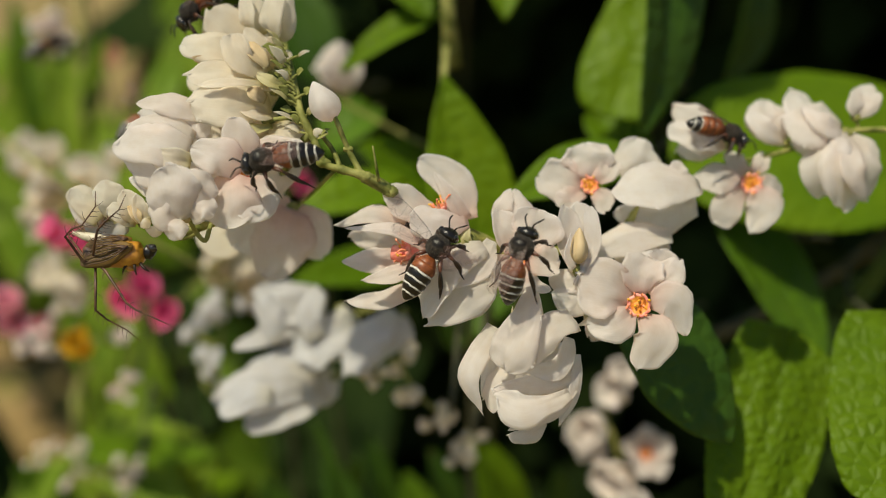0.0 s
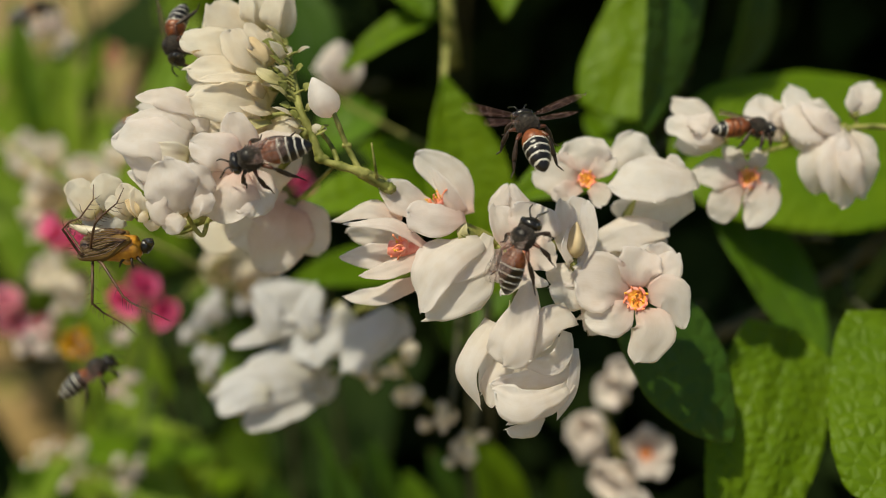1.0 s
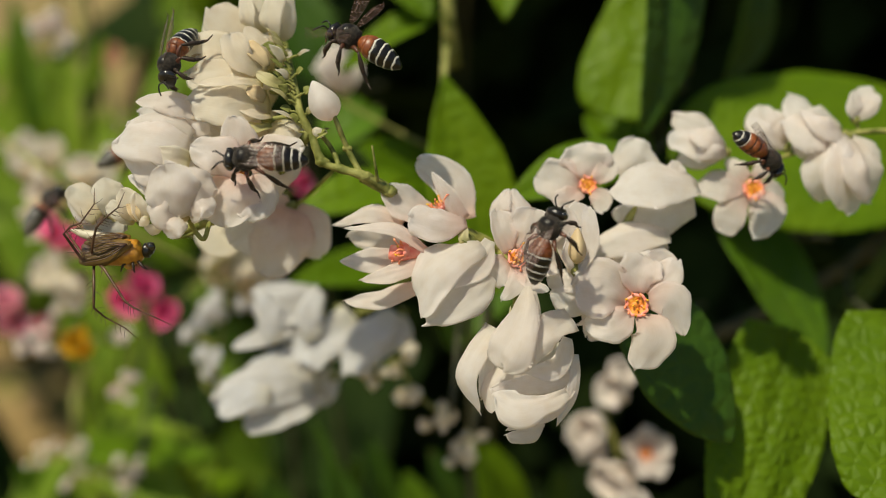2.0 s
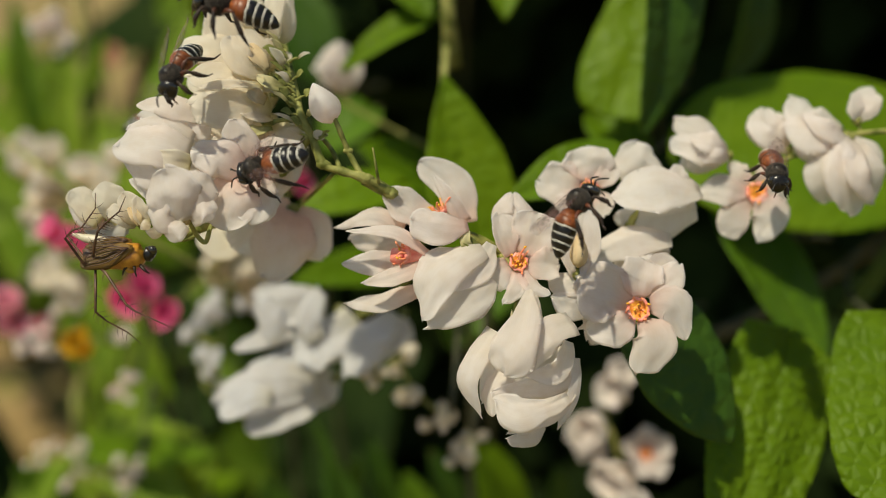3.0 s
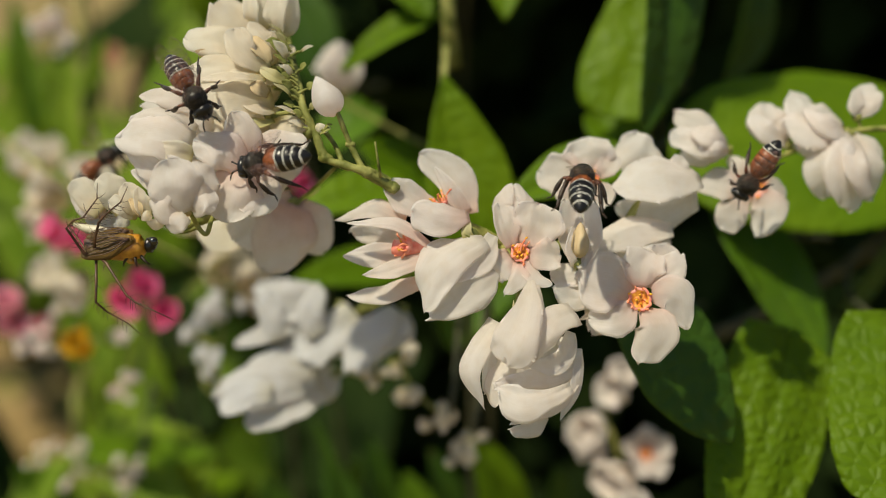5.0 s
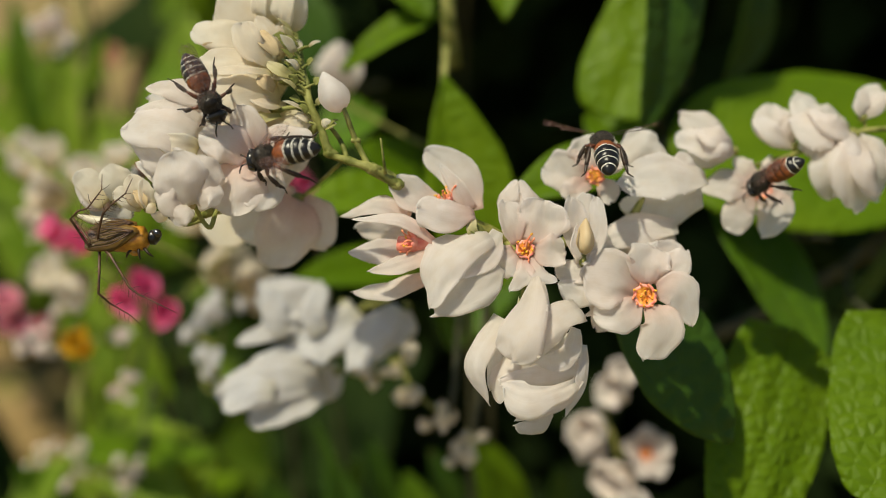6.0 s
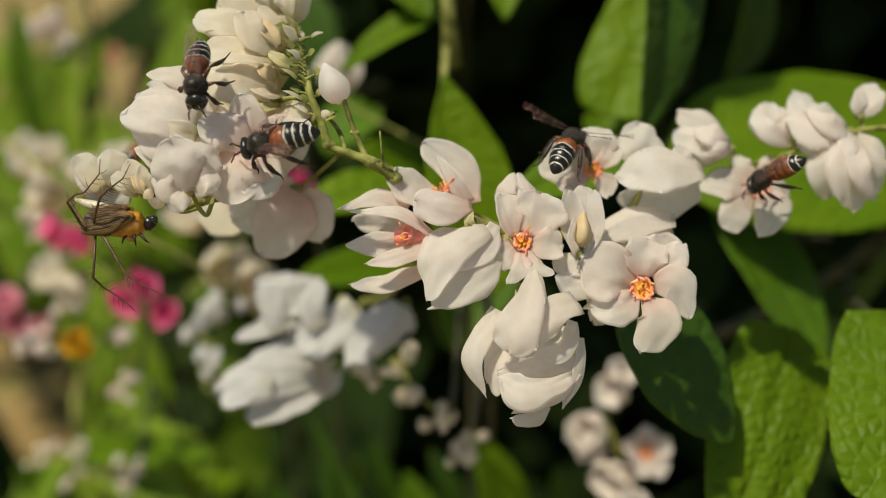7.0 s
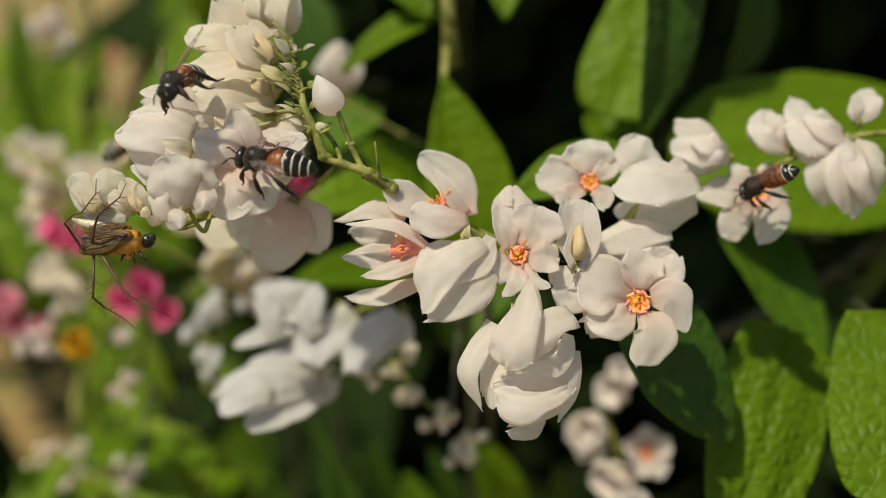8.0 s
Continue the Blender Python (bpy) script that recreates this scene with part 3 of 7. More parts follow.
leaf(vine, spot(-5.7, -2.6, 60), spot(-21.8, -4.1, 50), 7.66, facing(0, 0.7, 1), LEAF, 0.1, 0.1, stem_from=spot(-7.1, -3.9, 78))
leaf(vine, spot(7.6, 1.9, 60), spot(1.4, -15.3, 55), 13.11, facing(0.2, 0.5, 1), LEAF_DEEP, 0.1, 0.1, stem_from=spot(-4.0, 5.5, 64))
leaf(vine, spot(-22.5, 34.1, 90), spot(-31.0, 53.3, 90), 11.5, facing(-0.2, 0.5, 1), LEAF_SHADED, 0.2, 0.1, stem_from=spot(-12.9, 36.1, 120))
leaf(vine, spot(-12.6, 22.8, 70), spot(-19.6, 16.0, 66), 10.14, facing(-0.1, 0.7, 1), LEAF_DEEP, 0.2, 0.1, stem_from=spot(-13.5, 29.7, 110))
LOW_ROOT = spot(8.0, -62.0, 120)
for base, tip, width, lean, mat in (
        (spot(11.4, -46.2, 70), spot(5.9, -30.0, 62), 8.5, -0.1, LEAF), (spot(-2.5, -53.3, 84), spot(-6.4, -39.6, 78), 8.0, -0.4, LEAF_DEEP), (spot(-23.8, -52.0, 90), spot(-14.8, -38.4, 84), 8.0, 0.2, LEAF_SHADED),
        (spot(-14.5, -52.1, 80), spot(-20.5, -36.2, 76), 7.0, -0.3, LEAF_SHADED), (spot(18.7, -55.2, 90), spot(21.2, -40.0, 84), 9.0, 0.3, LEAF_SHADED), (spot(-29.5, -54.0, 86), spot(-31.5, -41.1, 80), 8.0, 0.0, LEAF_SHADED),
        (spot(-10.3, -53.7, 96), spot(-13.9, -35.4, 92), 6.0, 0.4, LEAF_SHADED), (spot(1.8, -56.0, 100), spot(-1.5, -39.4, 96), 8.0, 0.5, LEAF_SHADED), (spot(-16.4, -43.4, 70), spot(-20.6, -28.0, 66), 2.6, 0.2, LEAF_SHADED)):
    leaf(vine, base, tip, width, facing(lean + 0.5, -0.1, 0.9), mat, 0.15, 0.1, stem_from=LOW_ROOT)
# Unseen leaf, added so that its shadow falls on the upper right leaves.
leaf(vine, spot(25.5, 72.0, 18), spot(22.5, 48.0, 18), 15.0, facing(-0.3, 0.7, 0.6), LEAF, 0.05, 0.05, stem_from=J2)


# ---- the flower clusters ----
left = thing("flower_raceme", spot(-7.4, 6.9, 0), "drooping spray of creamy white coral-vine flowers on a green stem", "flowers", "flower sprays")
middle = thing("flower_raceme", spot(-5.1, 5.7, 1), "open white coral-vine flowers with coral-pink centres", "flowers", "flower sprays")
right = thing("flower_raceme", spot(48.7, 12.3, 11), "small spray of white flowers on a thin green stalk", "flowers", "flower sprays")


def left_spray():
    g = left
    stalk(g, [spot(-5.1, 5.6, 1), spot(-7.4, 6.9, 0), spot(-9.8, 7.6, 0), spot(-11.5, 8.3, 0), spot(-12.5, 10.7, 0), spot(-13.7, 13.3, 0), spot(-14.9, 17.1, 3), spot(-16.3, 20.7, 7), spot(-17.5, 24.0, 9), spot(-17.9, 28.1, 9)], 0.95, 0.55, "stem", STEM, 0.4)
    stalk(g, [spot(-7.7, 6.9, 0), spot(-9.1, 9.5, 0), spot(-10.1, 12.0, -1), spot(-10.7, 13.2, -1)], 0.6, 0.4)
    stalk(g, [spot(-6.2, 6.5, 0), spot(-6.4, 7.9, -1), spot(-6.7, 9.7, -1)], 0.35, 0.2, "tendril")
    stalk(g, [spot(-9.8, 7.7, 0), spot(-10.7, 9.6, 1), spot(-12.0, 11.2, 1)], 0.5, 0.4)
    stalk(g, [spot(-14.0, 12.5, 0), spot(-15.1, 12.4, 0), spot(-16.3, 12.2, 0)], 0.55, 0.4)
    stalk(g, [spot(-12.7, 11.0, 0), spot(-15.8, 7.8, 4), spot(-19.1, 3.4, 4), spot(-21.7, 2.7, 2), spot(-23.6, 1.9, 0), spot(-25.7, 1.5, 0), spot(-27.8, 3.7, 0), spot(-29.7, 4.8, 0)], 0.9, 0.7, "stem", STEM)
    stalk(g, [spot(-23.2, 2.7, -3), spot(-22.8, 1.5, -2), spot(-22.0, 0.8, -2), spot(-21.8, 2.1, -1), spot(-22.1, 3.0, 2)], 0.5, 0.4)
    stalk(g, [spot(-26.3, 1.8, 0), spot(-24.9, 1.1, 0), spot(-23.3, 1.5, 0)], 0.7, 0.5)
    bud(g, spot(-10.7, 11.9, -1), spot(-12.2, 15.7, -1), 2.87, PETAL)
    bud(g, spot(-26.2, 1.6, -1), spot(-27.8, 1.9, -1), 1.2, CREAM)
    bud(g, spot(-12.5, 10.9, 0), spot(-11.0, 11.1, 0), 1.0, CREAM)
    # narrow green bracts and short stalks crowd the stem
    line = smooth_line([spot(-12.6, 10.3, 0), spot(-13.8, 13.4, 0), spot(-14.6, 16.6, 1), spot(-15.4, 19.5, 2)], 8)
    for q in range(26):
        at = line[(q * 7) % len(line)]
        out = (random.uniform(-1.0, -0.5) * RIGHT + random.uniform(0.1, 1.0) * UP - random.uniform(0.0, 0.7) * BACK).normalized()
        if q % 5 == 0:
            out = (0.9 * RIGHT + random.uniform(0.2, 0.9) * UP - 0.3 * BACK).normalized()
        reach = random.uniform(0.4, 1.3) * MM
        s = at + out * reach
        stalk(g, [at, at + out * reach * 0.5 + UP * 0.1 * MM, s], 0.3, 0.22)
        ln, w = random.uniform(0.9, 2.1) * (0.6 if q % 5 == 0 else 1), random.uniform(0.12, 0.32)
        blade(g, [s, s + out * ln * 0.5 * MM + UP * 0.15 * MM, s + out * ln * MM], ((w, w), (w * 1.5, w * 1.5), (0.05, 0.05)), facing(random.uniform(-0.6, 0.4), random.uniform(0.0, 0.8), 1), 0.3, mat=(STEM, STEM, CREAM, BRACT)[q % 4], name="bract", nu=8, nv=6)
    for c, r in ((spot(-7.4, 6.9, 0), 0.75), (spot(-11.4, 8.2, 0), 0.7), (spot(-9.1, 9.5, 0), 0.45), (spot(-5.2, 5.6, 1), 0.8), (spot(-9.8, 7.6, 0), 0.62)):
        part("node", tube([c - RIGHT * r * MM, c - RIGHT * r * 0.4 * MM, c + RIGHT * r * 0.4 * MM, c + RIGHT * r * MM], [0.0002, r * MM * 0.62, r * MM * 0.66, 0.0002], 3, 10, 0.3), STEM, g)
    # inner petals that fill the spray
    f = closed_core(g, spot(-16.4, 12.8, 8), facing(-0.6, 0.5, 0.6), 0.8)
    blade(f, [spot(-17.8, 17.2, 7), spot(-20.9, 19.8, 7), spot(-24.1, 22.6, 7.5)], ((1.09, 1.09), (2.34, 2.34), (1.09, 1.09)), facing(-0.2, 0.4, 1), -0.1, mat=CREAM)
    blade(f, [spot(-16.8, 19.0, 7), spot(-18.5, 21.3, 7), spot(-19.8, 23.7, 7.5)], ((0.78, 0.78), (1.56, 1.56), (0.78, 0.78)), facing(0.1, 0.3, 1), -0.1, mat=CREAM)
    blade(f, [spot(-17.2, 14.5, 6), spot(-21.8, 16.5, 6), spot(-25.3, 17.1, 6)], ((1.08, 1.08), (2.16, 2.16), (1.08, 1.08)), facing(-0.1, 0.5, 1), -0.1, mat=CREAM)
    blade(f, [spot(-16.5, 12.9, 5), spot(-20.2, 12.7, 4), spot(-24.0, 13.6, 4)], ((1.07, 1.07), (2.14, 1.98), (1.07, 1.07)), facing(0, 0.4, 1), -0.1, mat=CREAM)
    blade(f, [spot(-15.7, 11.7, 5), spot(-19.1, 10.2, 4), spot(-23.1, 11.2, 4)], ((1.07, 1.07), (2.29, 2.29), (1.37, 1.37)), facing(0, 0.3, 1), -0.1)
    blade(f, [spot(-15.9, 11.3, 5), spot(-16.4, 8.4, 4), spot(-17.7, 5.3, 3)], ((1.21, 1.21), (2.11, 2.11), (1.21, 1.21)), facing(0.2, 0.3, 1), -0.1)
    blade(f, [spot(-20.0, 6.6, 3), spot(-23.6, 6.6, 2), spot(-28.4, 6.5, 2)], ((1.49, 1.49), (2.39, 2.39), (1.05, 1.05)), facing(-0.1, 0.4, 1), -0.1)
    blade(f, [spot(-20.3, 6.0, 2), spot(-22.0, 4.4, 1), spot(-23.2, 2.5, 1)], ((1.46, 1.46), (1.75, 1.90), (0.88, 0.88)), facing(0, 0.3, 1), -0.1)
    blade(f, [spot(-23.3, 9.9, 3), spot(-25.8, 11.5, 2), spot(-29.0, 12.8, 2)], ((1.49, 1.49), (1.94, 1.94), (0.90, 0.90)), facing(-0.1, 0.5, 1), -0.1)
    # buds at the top
    f = closed_core(g, spot(-18.6, 21.0, 5), facing(-0.3, 1, 0.3), 0.6)
    blade(f, [spot(-18.1, 21.3, 5), spot(-18.9, 22.8, 4), spot(-19.4, 25.5, 4)], ((0.58, 0.72), (1.45, 1.30), (1.01, 1.01)), facing(-0.3, 0.3, 1), -0.3, mat=CREAM)
    blade(f, [spot(-19.1, 21.5, 4), spot(-19.2, 22.4, 3), spot(-19.5, 24.8, 3.4)], ((0.43, 0.58), (0.87, 0.72), (0.58, 0.58)), facing(-0.2, 0.1, 1), 0.3, mat=CREAM)
    f = closed_core(g, spot(-17.0, 20.4, 4), facing(0, 1, 0.3), 0.7)
    blade(f, [spot(-16.8, 20.3, 3), spot(-16.8, 21.8, 1.6), spot(-16.6, 25.1, 2)], ((0.72, 0.58), (1.30, 1.30), (0.94, 1.01)), facing(-0.3, 0.3, 1), -0.3, mat=CREAM)
    blade(f, [spot(-16.7, 20.6, 4), spot(-15.5, 22.0, 2.6), spot(-15.6, 25.1, 3)], ((0.43, 0.72), (1.16, 1.23), (0.87, 0.87)), facing(0.4, 0.3, 1), -0.25, mat=CREAM)
    bud(g, spot(-16.8, 19.6, 3), spot(-16.6, 20.7, 2.6), 1.0, BRACT)
    # upper tier, cream
    f = closed_core(g, spot(-18.0, 17.9, 7), facing(-0.6, 0.7, 0.4), 0.7)
    blade(f, [spot(-18.3, 19.1, 5), spot(-20.5, 21.3, 4), spot(-22.8, 23.1, 3.5)], ((1.45, 1.59), (2.60, 2.46), (1.45, 1.59)), facing(-0.3, 0.5, 1), -0.12, mat=CREAM)
    blade(f, [spot(-18.5, 18.7, 2.5), spot(-22.0, 19.4, 1), spot(-25.0, 19.5, 1.5)], ((1.30, 1.30), (1.74, 1.95), (1.08, 1.23)), facing(-0.2, 0.5, 1), -0.14, mat=CREAM)
    blade(f, [spot(-16.6, 17.7, 3), spot(-17.5, 19.3, 2), spot(-19.1, 21.0, 2)], ((0.58, 0.58), (1.16, 1.23), (0.87, 0.87)), facing(0.3, 0.4, 1), -0.2, mat=CREAM)
    blade(f, [spot(-16.8, 17.2, 0.6), spot(-17.7, 18.4, 0.2), spot(-18.9, 19.7, 0.6)], ((0.43, 0.29), (0.87, 0.80), (0.36, 0.36)), facing(0.4, 0.1, 1), 0.35, mat=BUFF)
    blade(f, [spot(-16.9, 16.6, 0.5), spot(-18.9, 17.8, -0.6), spot(-20.1, 20.0, -0.2)], ((0.58, 0.43), (1.59, 1.08), (1.16, 1.01)), facing(0.1, 0.4, 1), 0.22, mat=CREAM)
    blade(f, [spot(-16.2, 17.6, 3), spot(-15.6, 18.7, 3), spot(-15.1, 19.2, 3)], ((0.36, 0.36), (0.65, 0.65), (0.29, 0.43)), facing(0.3, 0.4, 1), 0.2, mat=CREAM)
    f = closed_core(g, spot(-16.9, 15.8, 5), facing(-0.8, 0.4, 0.4), 0.7)
    # Buff sliver in place of the pale shadow beneath the petal above.
    blade(f, [spot(-20.6, 17.8, 1.5), spot(-22.5, 18.0, 1), spot(-24.0, 18.2, 1)], ((0.29, 0.29), (0.58, 0.43), (0.29, 0.22)), facing(0, -0.2, 1), 0.2, mat=BUFF)
    blade(f, [spot(-17.4, 16.2, 1), spot(-20.4, 16.5, -0.4), spot(-24.0, 16.4, 0)], ((0.72, 0.72), (1.45, 1.59), (1.01, 1.01)), facing(-0.1, 0.4, 1), -0.14, mat=CREAM)
    blade(f, [spot(-15.2, 15.3, -0.4), spot(-16.3, 15.7, -0.9), spot(-17.5, 16.3, -0.6)], ((0.43, 0.36), (0.72, 0.58), (0.29, 0.29)), facing(0.1, 0.3, 1), 0.3, mat=BRACT)
    blade(f, [spot(-15.4, 15.6, 0.5), spot(-16.7, 15.5, 0), spot(-18.1, 15.5, 0)], ((0.36, 0.29), (0.65, 0.58), (0.29, 0.29)), facing(0.2, 0.1, 1), 0.3, mat=CREAM)
    blade(f, [spot(-16.6, 14.0, 0.5), spot(-19.8, 13.8, -1.6), spot(-23.6, 13.7, -0.6)], ((1.16, 1.30), (2.68, 2.60), (1.59, 1.74)), facing(0.1, 0.3, 1), -0.12, mat=CREAM)
    blade(f, [spot(-17.0, 15.4, -0.8), spot(-19.5, 15.4, -2), spot(-22.6, 15.2, -1.4)], ((0.36, 0.36), (0.65, 0.51), (0.29, 0.22)), facing(0, 0.6, 1), 0.2, mat=CREAM)
    blade(f, [spot(-16.8, 14.0, -0.6), spot(-17.5, 14.4, -1.6), spot(-18.2, 14.8, -1.6)], ((0.43, 0.43), (0.72, 0.65), (0.29, 0.36)), facing(0.3, 0.0, 1), 0.3, mat=BUFF)
    f = closed_core(g, spot(-17.3, 12.6, 3), facing(-0.8, 0.2, 0.5), 0.7)
    blade(f, [spot(-16.3, 12.5, 0), spot(-17.6, 12.7, -1), spot(-19.1, 13.2, -1)], ((0.36, 0.36), (0.87, 0.80), (0.43, 0.43)), facing(0.1, 0.6, 1), 0.2, mat=CREAM)
    blade(f, [spot(-16.3, 11.6, 0), spot(-17.7, 11.3, -1), spot(-19.5, 11.8, -1)], ((0.29, 0.29), (0.58, 0.51), (0.22, 0.22)), facing(0, 0.4, 1), 0.2, mat=BRACT)
    blade(f, [spot(-16.3, 12.1, 1), spot(-14.8, 11.0, 0), spot(-13.1, 10.0, 1)], ((0.87, 0.72), (1.81, 1.59), (0.87, 1.01)), facing(0.1, 0.6, 1), -0.12, mat=CREAM)
    # middle tier
    f = closed_core(g, spot(-23.3, 12.1, 1), facing(-1, 0.2, 0.4), 0.7)
    blade(f, [spot(-23.0, 12.8, 0), spot(-25.6, 13.7, -1), spot(-28.3, 13.6, -1)], ((1.01, 0.87), (1.59, 1.30), (0.51, 0.58)), facing(-0.1, 0.6, 1), -0.16)
    blade(f, [spot(-22.1, 12.1, 0.5), spot(-23.3, 12.2, 0), spot(-25.7, 12.4, 0)], ((1.59, 1.45), (1.81, 1.88), (0.72, 0.87)), facing(0, 0.3, 1), -0.1)
    f = closed_core(g, spot(-23.1, 8.7, -1), facing(-1, 0.3, 0.5), 0.8)
    blade(f, [spot(-23.3, 10.5, -1), spot(-26.1, 11.7, -2), spot(-29.0, 11.2, -2)], ((1.30, 1.16), (1.59, 1.23), (0.87, 0.72)), facing(-0.1, 0.7, 1), -0.15)
    blade(f, [spot(-23.6, 8.6, -2), spot(-26.5, 9.6, -3), spot(-29.7, 9.4, -3)], ((1.88, 1.74), (2.17, 2.17), (1.30, 1.45)), facing(-0.2, 0.5, 1), -0.14, bow=0.05)
    blade(f, [spot(-23.1, 7.8, -3), spot(-24.7, 8.2, -3.5), spot(-26.8, 8.7, -3)], ((1.16, 1.01), (1.59, 1.01), (0.58, 0.43)), facing(-0.1, -0.1, 1), 0.2, mat=CREAM)
    blade(f, [spot(-24.1, 6.3, -2), spot(-26.8, 7.0, -3), spot(-29.5, 8.5, -2.5)], ((1.30, 0.87), (1.59, 1.30), (0.36, 0.58)), facing(-0.4, 0.1, 1), -0.14)
    blade(f, [spot(-26.0, 5.8, -1), spot(-27.1, 5.8, -2), spot(-29.0, 6.5, -1)], ((0.87, 0.72), (1.01, 0.87), (0.36, 0.36)), facing(-0.3, 0.1, 1), -0.14)
    # lower tier, spread towards the light
    f = open_core(g, spot(-18.5, 6.7, -2), facing(-0.1, 0.3, 1), 0.6)
    blade(f, [spot(-18.4, 7.2, -3), spot(-20.0, 8.6, -4), spot(-22.5, 9.1, -4)], ((1.16, 1.01), (2.02, 1.88), (1.16, 1.01)), facing(0.1, 0.35, 1), -0.1, keel=0.05)
    blade(f, [spot(-18.2, 7.8, -2.5), spot(-18.7, 10.1, -3), spot(-19.6, 11.8, -3)], ((1.01, 1.01), (1.74, 1.74), (0.72, 0.87)), facing(0.1, 0.3, 1), -0.12)
    blade(f, [spot(-17.9, 7.5, -2), spot(-15.8, 9.0, -2), spot(-13.3, 9.4, -1.5)], ((1.16, 1.01), (1.88, 1.59), (0.87, 1.01)), facing(0.1, 0.5, 1), -0.1)
    blade(f, [spot(-19.0, 6.7, -3), spot(-19.4, 4.6, -4.2), spot(-19.5, 2.3, -4)], ((1.45, 1.74), (2.75, 2.89), (1.45, 1.59)), facing(-0.1, 0.35, 1), -0.1, keel=0.06)
    blade(f, [spot(-18.3, 6.3, -3), spot(-17.3, 4.7, -3.6), spot(-17.6, 2.7, -4)], ((1.16, 1.01), (2.46, 1.74), (1.45, 1.16)), facing(0.1, 0.3, 1), -0.12)
    f = closed_core(g, spot(-23.3, 2.8, -4), facing(0.1, -0.5, 1), 0.55, BUFF)
    blade(f, [spot(-23.3, 2.7, -4.6), spot(-24.1, 4.8, -6), spot(-24.5, 7.1, -6)], ((1.01, 1.30), (2.17, 2.89), (1.45, 1.88)), facing(-0.2, 0.4, 1), -0.14, keel=0.04)
    blade(f, [spot(-22.9, 2.9, -4.6), spot(-22.1, 5.0, -5.5), spot(-21.9, 6.9, -5.5)], ((0.72, 1.01), (1.88, 1.88), (1.30, 1.16)), facing(0.3, 0.35, 1), -0.14)
    blade(f, [spot(-22.8, 2.9, -4.6), spot(-21.4, 3.6, -5.5), spot(-20.6, 3.1, -5)], ((0.58, 0.87), (1.30, 1.16), (0.72, 0.58)), facing(0.4, 0.2, 1), -0.14)
    blade(f, [spot(-23.5, 2.6, -4.6), spot(-24.8, 2.8, -5.5), spot(-26.0, 4.0, -5)], ((0.87, 0.72), (1.30, 1.16), (0.58, 0.87)), facing(-0.3, 0.1, 1), -0.14)
    blade(f, [spot(-23.3, 2.5, -4.8), spot(-23.9, 1.8, -5.5), spot(-24.4, 1.1, -5)], ((0.72, 0.72), (1.08, 1.16), (0.58, 0.58)), facing(-0.1, -0.1, 1), -0.14)
    # buds at the far end
    f = closed_core(g, spot(-28.4, 2.6, 0), facing(-1, 0.3, 0.4), 0.7)
    blade(f, [spot(-29.9, 3.0, 0), spot(-31.0, 4.7, -1), spot(-32.2, 5.9, -1)], ((1.30, 1.01), (1.59, 1.45), (0.94, 0.94)), facing(-0.2, 0.5, 1), -0.18, mat=CREAM)
    blade(f, [spot(-28.3, 2.6, -1), spot(-29.0, 3.9, -1.6), spot(-29.7, 5.3, -1.6)], ((0.94, 0.65), (1.16, 1.16), (0.58, 0.65)), facing(-0.1, 0.4, 1), -0.15, mat=CREAM)
    blade(f, [spot(-27.5, 2.2, -1.6), spot(-28.1, 3.6, -2), spot(-28.4, 4.9, -2)], ((0.51, 0.43), (0.65, 0.87), (0.36, 0.43)), facing(0.4, 0.2, 1), 0.3, mat=CREAM)
    blade(f, [spot(-28.0, 2.4, -2), spot(-28.4, 3.2, -2.2), spot(-29.0, 3.9, -2)], ((0.29, 0.29), (0.51, 0.51), (0.29, 0.29)), facing(0.4, 0.0, 1), 0.3, mat=BUFF)
    blade(f, [spot(-28.8, 2.4, -0.5), spot(-29.8, 2.9, -1.2), spot(-31.2, 3.7, -1)], ((0.43, 0.72), (0.72, 1.16), (0.43, 0.72)), facing(0, -0.2, 1), 0.2, mat=CREAM)
    blade(f, [spot(-30.4, 2.2, 2), spot(-32.6, 2.0, 2), spot(-34.5, 2.2, 2)], ((0.58, 0.72), (1.30, 1.16), (0.58, 0.87)), facing(0, 0, 1), -0.1, mat=PETAL_SHADED)
    f = closed_core(g, spot(-32.3, 3.1, 2), facing(-1, 0.3, 0.4), 0.6)
    blade(f, [spot(-32.5, 3.0, 1), spot(-34.2, 4.4, 1), spot(-35.4, 5.6, 1)], ((1.16, 0.87), (1.30, 1.45), (0.87, 0.87)), facing(-0.2, 0.5, 1), -0.18, mat=CREAM)
    blade(f, [spot(-32.5, 2.8, 1.5), spot(-34.2, 3.1, 1.2), spot(-35.7, 4.4, 1.5)], ((0.58, 0.72), (1.01, 1.01), (0.58, 0.43)), facing(-0.2, 0.0, 1), -0.15, mat=PETAL)
    bud(g, spot(-27.1, 2.7, -2), spot(-28.0, 2.0, -2), 1.0, CREAM)
    # the shaded flower that hangs behind
    f = closed_core(g, spot(-15.7, 4.3, 9), facing(-0.2, -0.6, 1), 0.8)
    blade(f, [spot(-15.7, 4.3, 9), spot(-18.9, 3.1, 8), spot(-21.4, 0.6, 8)], ((1.59, 1.27), (3.66, 2.70), (2.07, 1.75)), facing(-0.2, -0.1, 1), -0.1, mat=PETAL)
    blade(f, [spot(-15.3, 4.0, 8), spot(-16.3, 1.2, 7), spot(-18.6, -2.1, 8)], ((1.59, 1.59), (3.34, 3.50), (1.91, 1.91)), facing(0.1, -0.3, 1), -0.12, mat=PETAL)
    blade(f, [spot(-15.4, 4.0, 9), spot(-13.6, 2.1, 9), spot(-12.9, -0.6, 10)], ((1.11, 1.27), (2.23, 2.39), (1.11, 1.27)), facing(0.4, -0.2, 1), -0.12, mat=PETAL)
